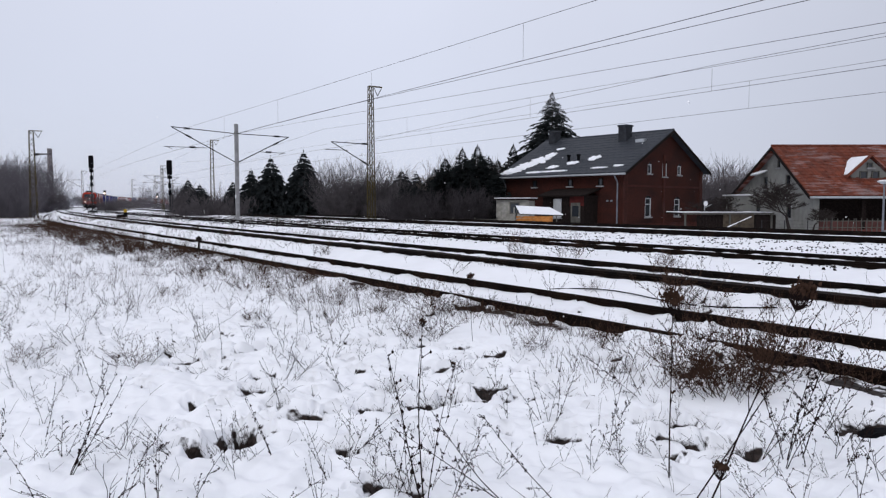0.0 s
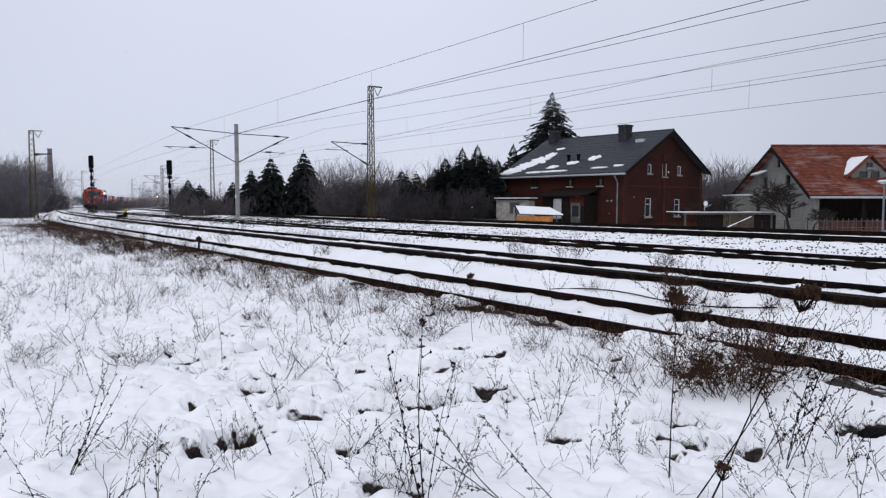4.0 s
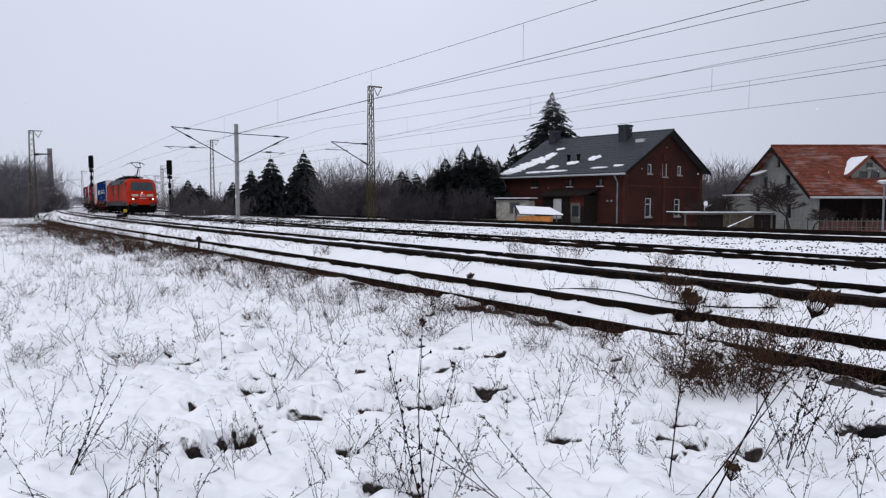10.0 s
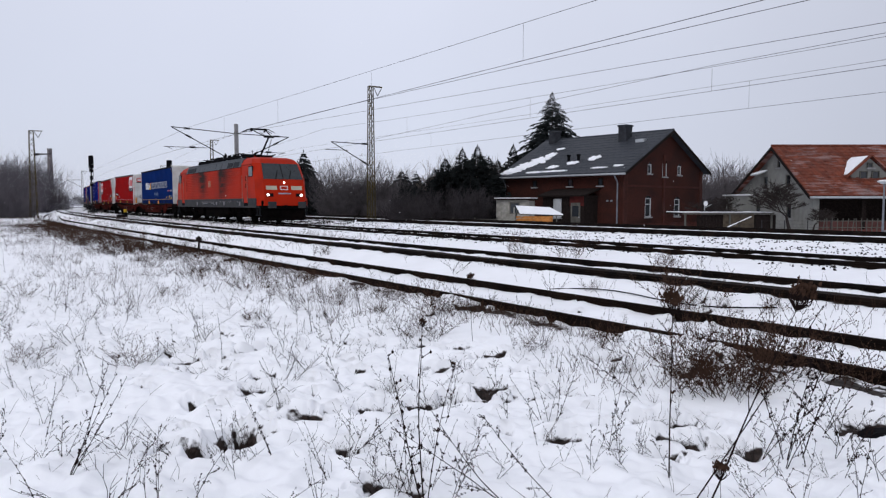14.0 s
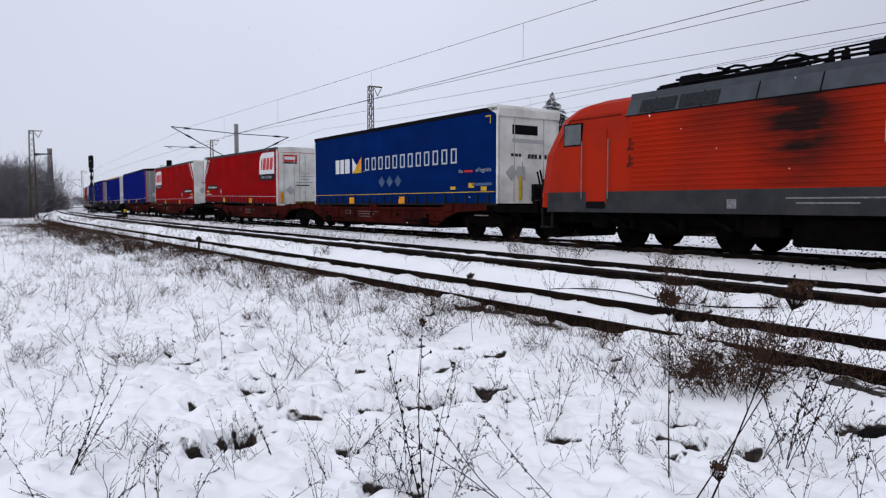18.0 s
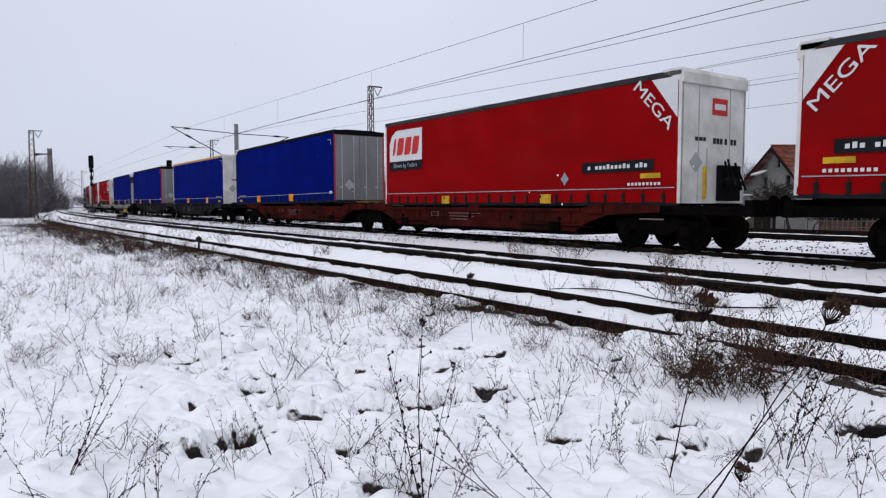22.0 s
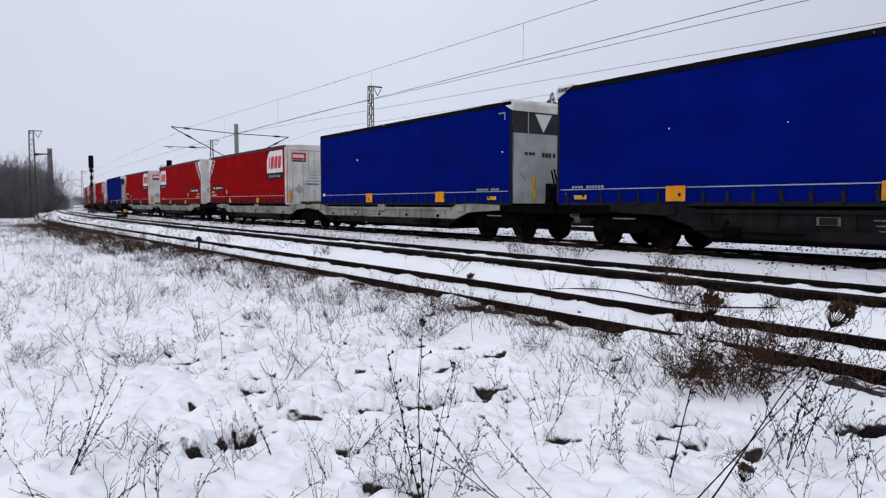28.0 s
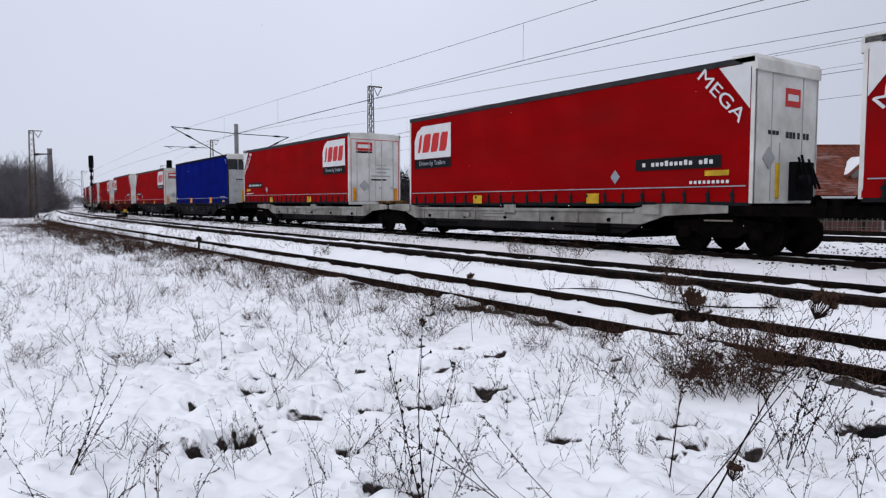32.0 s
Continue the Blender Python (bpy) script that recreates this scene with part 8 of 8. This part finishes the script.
def fine_grass():
    """Thin blades and twigs through the snow, too many to count."""
    rng = random.Random(55)
    for nm, lb, mt, n, seed in (("dry_grass", "thin dry grass blades poking through the snow", STALK, 2200, 5), ("brown_grass", "thin brown straw blades poking through the snow", STALK2, 1300, 6)):
        rng = random.Random(seed)
        V, F = [], []
        for _k in range(n):
            y = 3.4 + 14 * rng.random() ** 0.95
            x = rng.uniform(-0.68, 0.62) * y
            if noise.noise(Vector((x * 1.3, y * 1.3, seed))) < 0.0:
                continue
            p = root(x, y).translation
            so, oo = offsets(np.array([x]), np.array([y]))
            if oo[0] < track1_off(float(so[0])) + 0.95:
                continue
            for _b in range(rng.choice((1, 2, 3))):
                d = Vector((rng.uniform(-1, 1), rng.uniform(-1, 1), rng.uniform(0.5, 1.2))).normalized()
                rod(V, F, p + Vector((rng.uniform(-0.03, 0.03), rng.uniform(-0.03, 0.03), -0.01)), d, rng.uniform(0.04, 0.17), 0.0013 + 0.00013 * y, rng, 0.4, 4)
        tagged(mesh_part(nm, V, F, mt), lb, "grass", kind="stuff")
    V, F = [], []
    rng = random.Random(19)
    for hx, hy, hr in SPOTS:
        for _b in range(26):
            px = hx + rng.gauss(0, 0.45) * hr * 1.1
            p = root(px, hy + rng.uniform(0.15, 0.6) * hr).translation - Vector((0, 0, 0.07))
            d = Vector((rng.uniform(-0.9, 0.9), rng.uniform(-0.6, 0.4), rng.uniform(0.6, 1.2))).normalized()
            rod(V, F, p, d, rng.uniform(0.05, 0.13), 0.0016, rng, 0.35, 4)
    tagged(mesh_part("hollow_tufts", V, F, STALK), "short dark grass tufts in the melted hollows", "grass", kind="stuff")
    # brown mat of weeds on the bank and between the tracks
    V, F = [], []
    rng = random.Random(9)
    for _k in range(15000):
        s = -8 + 60 * rng.random() ** 1.4
        o = track1_off(s) + (rng.uniform(0.75, 1.3) if rng.random() < 0.6 else rng.uniform(1.2, 3.0))
        x, y, _a = along(s, o)
        if noise.noise(Vector((x * 0.7, y * 0.7, 2))) < (0.10 if s > 15 else -0.1 if s > 4 else 0.02):
            continue
        p = Vector((x, y, float(ground_z(np.array([s]), np.array([o]))[0]) - 0.02))
        d = Vector((rng.uniform(-0.8, 0.8), rng.uniform(-0.8, 0.8), 1)).normalized()
        rod(V, F, p, d, rng.uniform(0.06, 0.28) * (1 + max(0, s) * 0.012), 0.0028 * (1 + max(0, s) * 0.03), rng, 0.3, 3)
    for _k in range(12000):
        s = -2 + 50 * rng.random() ** 1.2
        o = track1_off(s) + 0.9 + 4.6 * rng.random() ** 1.6
        x, y, _a = along(s, o)
        if noise.noise(Vector((x * 0.5, y * 0.5, 6))) < -0.05:
            continue
        p = root(x, y).translation
        d = Vector((rng.uniform(-0.9, 0.9), rng.uniform(-0.9, 0.9), 1)).normalized()
        rod(V, F, p, d, rng.uniform(0.06, 0.30), 0.002 * (1 + s * 0.03), rng, 0.35, 3)
    for _k in range(5200):
        s = 18 + 62 * rng.random()
        o = track1_off(s) + 0.9 + 5.5 * rng.random() ** 1.3
        x, y, _a = along(s, o)
        if noise.noise(Vector((x * 0.45, y * 0.45, 11))) < 0.0:
            continue
        p = root(x, y).translation
        d = Vector((rng.uniform(-0.9, 0.9), rng.uniform(-0.9, 0.9), 1)).normalized()
        rod(V, F, p, d, rng.uniform(0.08, 0.36), 0.0035 + 0.00007 * s, rng, 0.4, 3)
    for _k in range(5000):
        s = 8 + 60 * rng.random()
        o = rng.choice((rng.uniform(2.2, 4.0), rng.uniform(6.3, 7.4)))
        x, y, _a = along(s, o)
        if noise.noise(Vector((x * 0.5, y * 0.5, 15))) < 0.05:
            continue
        p = Vector((x, y, float(ground_z(np.array([s]), np.array([o]))[0]) - 0.02))
        d = Vector((rng.uniform(-0.8, 0.8), rng.uniform(-0.8, 0.8), 1)).normalized()
        rod(V, F, p, d, rng.uniform(0.06, 0.26), 0.004 + 0.00008 * s, rng, 0.4, 3)
    for _k in range(1500):
        s = -9 + 50 * rng.random() ** 1.5
        o = rng.choice((rng.uniform(6.4, 7.2), rng.uniform(2.4, 3.6), rng.uniform(6.2, 6.6)))
        x, y, _a = along(s, o)
        if noise.noise(Vector((x * 0.6, y * 0.6, 8))) < 0.12:
            continue
        p = Vector((x, y, float(ground_z(np.array([s]), np.array([o]))[0]) - 0.02))
        d = Vector((rng.uniform(-0.6, 0.6), rng.uniform(-0.6, 0.6), 1)).normalized()
        rod(V, F, p, d, rng.uniform(0.08, 0.35), 0.0025, rng, 0.3, 3)
    tagged(mesh_part("bank_weeds", V, F, STALK2), "brown mat of dead weeds along the siding bank", "weeds", kind="stuff")


fine_grass()


def lineside():
    """Small things beside the tracks."""
    t = thing("marker_post", Matrix.Translation((-8.2, 23.4, -0.46)), "short dark marker post in the weeds beside the siding", "post")
    part("stake", B(-0.03, 0.03, -0.03, 0.03, 0, 0.50, bev=0.008), DARKWOOD, t)
    part("cap", B(-0.09, 0.09, -0.04, 0.04, 0.36, 0.46), DARKWOOD, t)
    x, y, _a = along(61, 2.9)
    b = thing("point_machine", Matrix.Translation((x, y, -0.25)), "low dark point machine with a yellow cap", "point machine")
    part("case", B(-0.55, 0.0, -0.25, 0.25, 0, 0.34, bev=0.05), INK, b)
    part("lamp_housing", B(0.05, 0.35, -0.15, 0.15, 0, 0.55, bev=0.03), INK, b)
    part("yellow_cap", B(0.08, 0.32, -0.13, 0.13, 0.55, 0.85, bev=0.05), YELLOW, b)
    for s, o in ((66, -5.6),):
        x, y, _a = along(s, o)
        c = thing("cable_box", Matrix.Translation((x, y, -0.25)), "small pale lineside cable box", "cable box", "lineside boxes")
        part("case", B(-0.25, 0.25, -0.15, 0.15, 0.25, 0.75, bev=0.02), WHITE, c)
        part("stand", B(-0.06, 0.06, -0.06, 0.06, 0, 0.25), IRON, c)
    r = thing("dark_lump", Matrix.Translation((2.99, 4.62, -0.57)) @ Matrix.Rotation(0.4, 4, "Z"), "black angular lump lying half buried in snow", "debris")
    bm = bmesh.new()
    bmesh.ops.create_icosphere(bm, subdivisions=3, radius=1.0)
    for v in bm.verts:
        k = 1.0 + 0.35 * noise.noise(v.co * 1.7) + 0.12 * noise.noise(v.co * 5)
        v.co = Vector((max(-0.85, min(0.85, v.co.x * k)) * 0.19, v.co.y * k * 0.15, max(-0.7, min(0.75, v.co.z * k)) * 0.16 + 0.05))
    part("lump", bm, INK, r)
    # thin dark cable lying on the snow between second track and siding
    V, F = [], []
    for k in range(26):
        s, o = -6.5 + k * 0.35, min(7.35, 6.85 + 0.12 * math.sin(k * 0.6) + 0.03 * k)
        z = float(ground_z(np.array([s]), np.array([o]))[0]) + 0.02
        for do, dz in ((-0.009, 0), (0, 0.009), (0.009, 0), (0, -0.009)):
            x, y, _a = along(s, o + do)
            V.append((x, y, z + dz))
        if k:
            b = 4 * k - 4
            F += [(b + q, b + (q + 1) % 4, b + 4 + (q + 1) % 4, b + 4 + q) for q in range(4)]
    tagged(mesh_part("cable", V, F, INK), "thin dark cable lying on the snow between tracks", "cable")


lineside()


# ---- falling snow: loose sheets of flakes that sink with the wind ----
def flakes(seed, n):
    rng = random.Random(seed)
    V, F = [], []
    for _k in range(n):
        p = Vector((rng.uniform(-17, 17), rng.uniform(2.6, 24), rng.uniform(-0.4, 46)))
        r = rng.uniform(0.004, 0.010) if rng.random() < 0.94 else rng.uniform(0.010, 0.018)
        b = len(V)
        V += [p + Vector(q) * r for q in ((1, 0, 0), (-1, 0, 0), (0, 1, 0), (0, -1, 0), (0, 0, 1.2), (0, 0, -1.2))]
        F += [(b + i, b + j, b + k) for i, j in ((0, 2), (2, 1), (1, 3), (3, 0)) for k in (4, 5)]
    return tagged(mesh_part("falling_snow", V, F, SNOW), "scattered white snowflakes drifting down through the air", "snowfall", kind="stuff")


def haze_flakes(seed):
    """Snow clumps as stand-in haze over the distant yard, sized by camera distance."""
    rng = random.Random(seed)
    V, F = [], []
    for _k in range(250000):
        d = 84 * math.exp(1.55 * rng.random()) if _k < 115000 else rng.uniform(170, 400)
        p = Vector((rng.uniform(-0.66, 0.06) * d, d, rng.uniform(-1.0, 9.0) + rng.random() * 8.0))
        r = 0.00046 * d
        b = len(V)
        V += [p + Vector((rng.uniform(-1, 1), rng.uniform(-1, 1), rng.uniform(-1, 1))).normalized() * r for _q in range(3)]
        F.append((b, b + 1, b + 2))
    return tagged(mesh_part("distant_snowfall", V, F, SNOW), "enlarged snow clumps standing in for haze over the distant yard", "snowfall", kind="stuff")


HAZE_FLAKES = haze_flakes(70)
FLAKES = [flakes(k, 520) for k in (61, 62, 63)]


def motions():
    times = [0.8 * k for k in range(41)]
    def run(ob, s20, d0, d1, lead=0.0, tail=0.0):
        walk(ob, [(t, on_track(s20, d0, d1, t, lead, tail)) for t in times])
    run(loco, -35.9, 4.4, 14.6)
    for i, (ob, s) in enumerate(zip(trailers, FRONTS)):
        if i % 2 == 0:
            run(ob, s, 0.9, 15.2, *TILT.get(i, ()))
        else:
            base = FRONTS[i - 1] + 15.2
            run(ob, s, base - s, base - s + 14.3, *TILT.get(i, ()))
    for k in range(0, len(wagons), 2):
        run(wagons[k], FRONTS[k], 0.9, 15.2)
        run(wagons[k + 1], FRONTS[k] + 15.2, 0.0, 14.3)
    # wheelsets roll while their vehicle is near enough to be told apart
    def roll(ob, s20):
        for bg in ob.children:
            if not bg.name.startswith("bogie"):
                continue
            for ws in bg.children:
                if not ws.name.startswith("wheelset"):
                    continue
                s = s20 - bg.location.x
                t0, t1 = max(0.0, 20 + (s - 45) / SPEED), min(32.0, 20 + (s + 14) / SPEED)
                base = ws.matrix_basis.copy()
                rows, t = [(0.0, base)] if t0 > 0 else [], t0
                if t1 <= t0 + 0.1:
                    continue
                step = 1.9 / 30
                k = 0
                while t <= t1:
                    rows.append((t, base @ Matrix.Rotation((t - t0) * SPEED / 0.46, 4, "Y")))
                    k += 1
                    t = t0 + k * step
                if rows[-1][0] < 31.9:
                    rows.append((32.0, rows[-1][1]))
                walk(ws, rows)
    roll(loco, -35.9)
    for k in range(0, len(wagons), 2):
        roll(wagons[k], FRONTS[k])
        roll(wagons[k + 1], FRONTS[k] + 15.2)
    # snow sinks at about a metre a second, drifting a little
    for i, ob in enumerate(FLAKES):
        v = 1.0 + 0.18 * i
        walk(ob, [(t, Matrix.Translation((0.25 * math.sin(t * 0.35 + i), 0.1 * i, -v * t))) for t in range(0, 33, 2)])
    # the clumps that stand in for haze sink at a quarter of that
    walk(HAZE_FLAKES, [(t, Matrix.Translation((0.4 * math.sin(t * 0.3), 0.0, -0.25 * t))) for t in range(0, 33, 4)])
    # seed heads rocking in the wind; the lean adds to each stalk's own
    gusts = [(0, 0.0), (2, 0.012), (4, 0.02), (6, 0.034), (7.5, 0.07), (9, 0.112), (11, 0.05), (13, 0.014), (15, -0.015), (16.5, -0.03), (19, 0.006), (20.5, 0.084), (22, 0.17), (23, 0.093), (24, 0.042), (25.5, 0.165), (27.5, 0.19), (28, 0.197), (29, 0.16), (30.5, 0.118), (32, 0.107)]
    for i, (ob, m, size, turn, lean, az) in enumerate(SWAY):
        rows = []
        for t, g in gusts:
            a = lean + g * (1.0 - 0.06 * i)
            rows.append((t, m @ Matrix.Rotation(az, 4, "Z") @ Matrix.Rotation(a, 4, "Y") @ Matrix.Rotation(turn, 4, "Z")))
        walk(ob, rows)


motions()
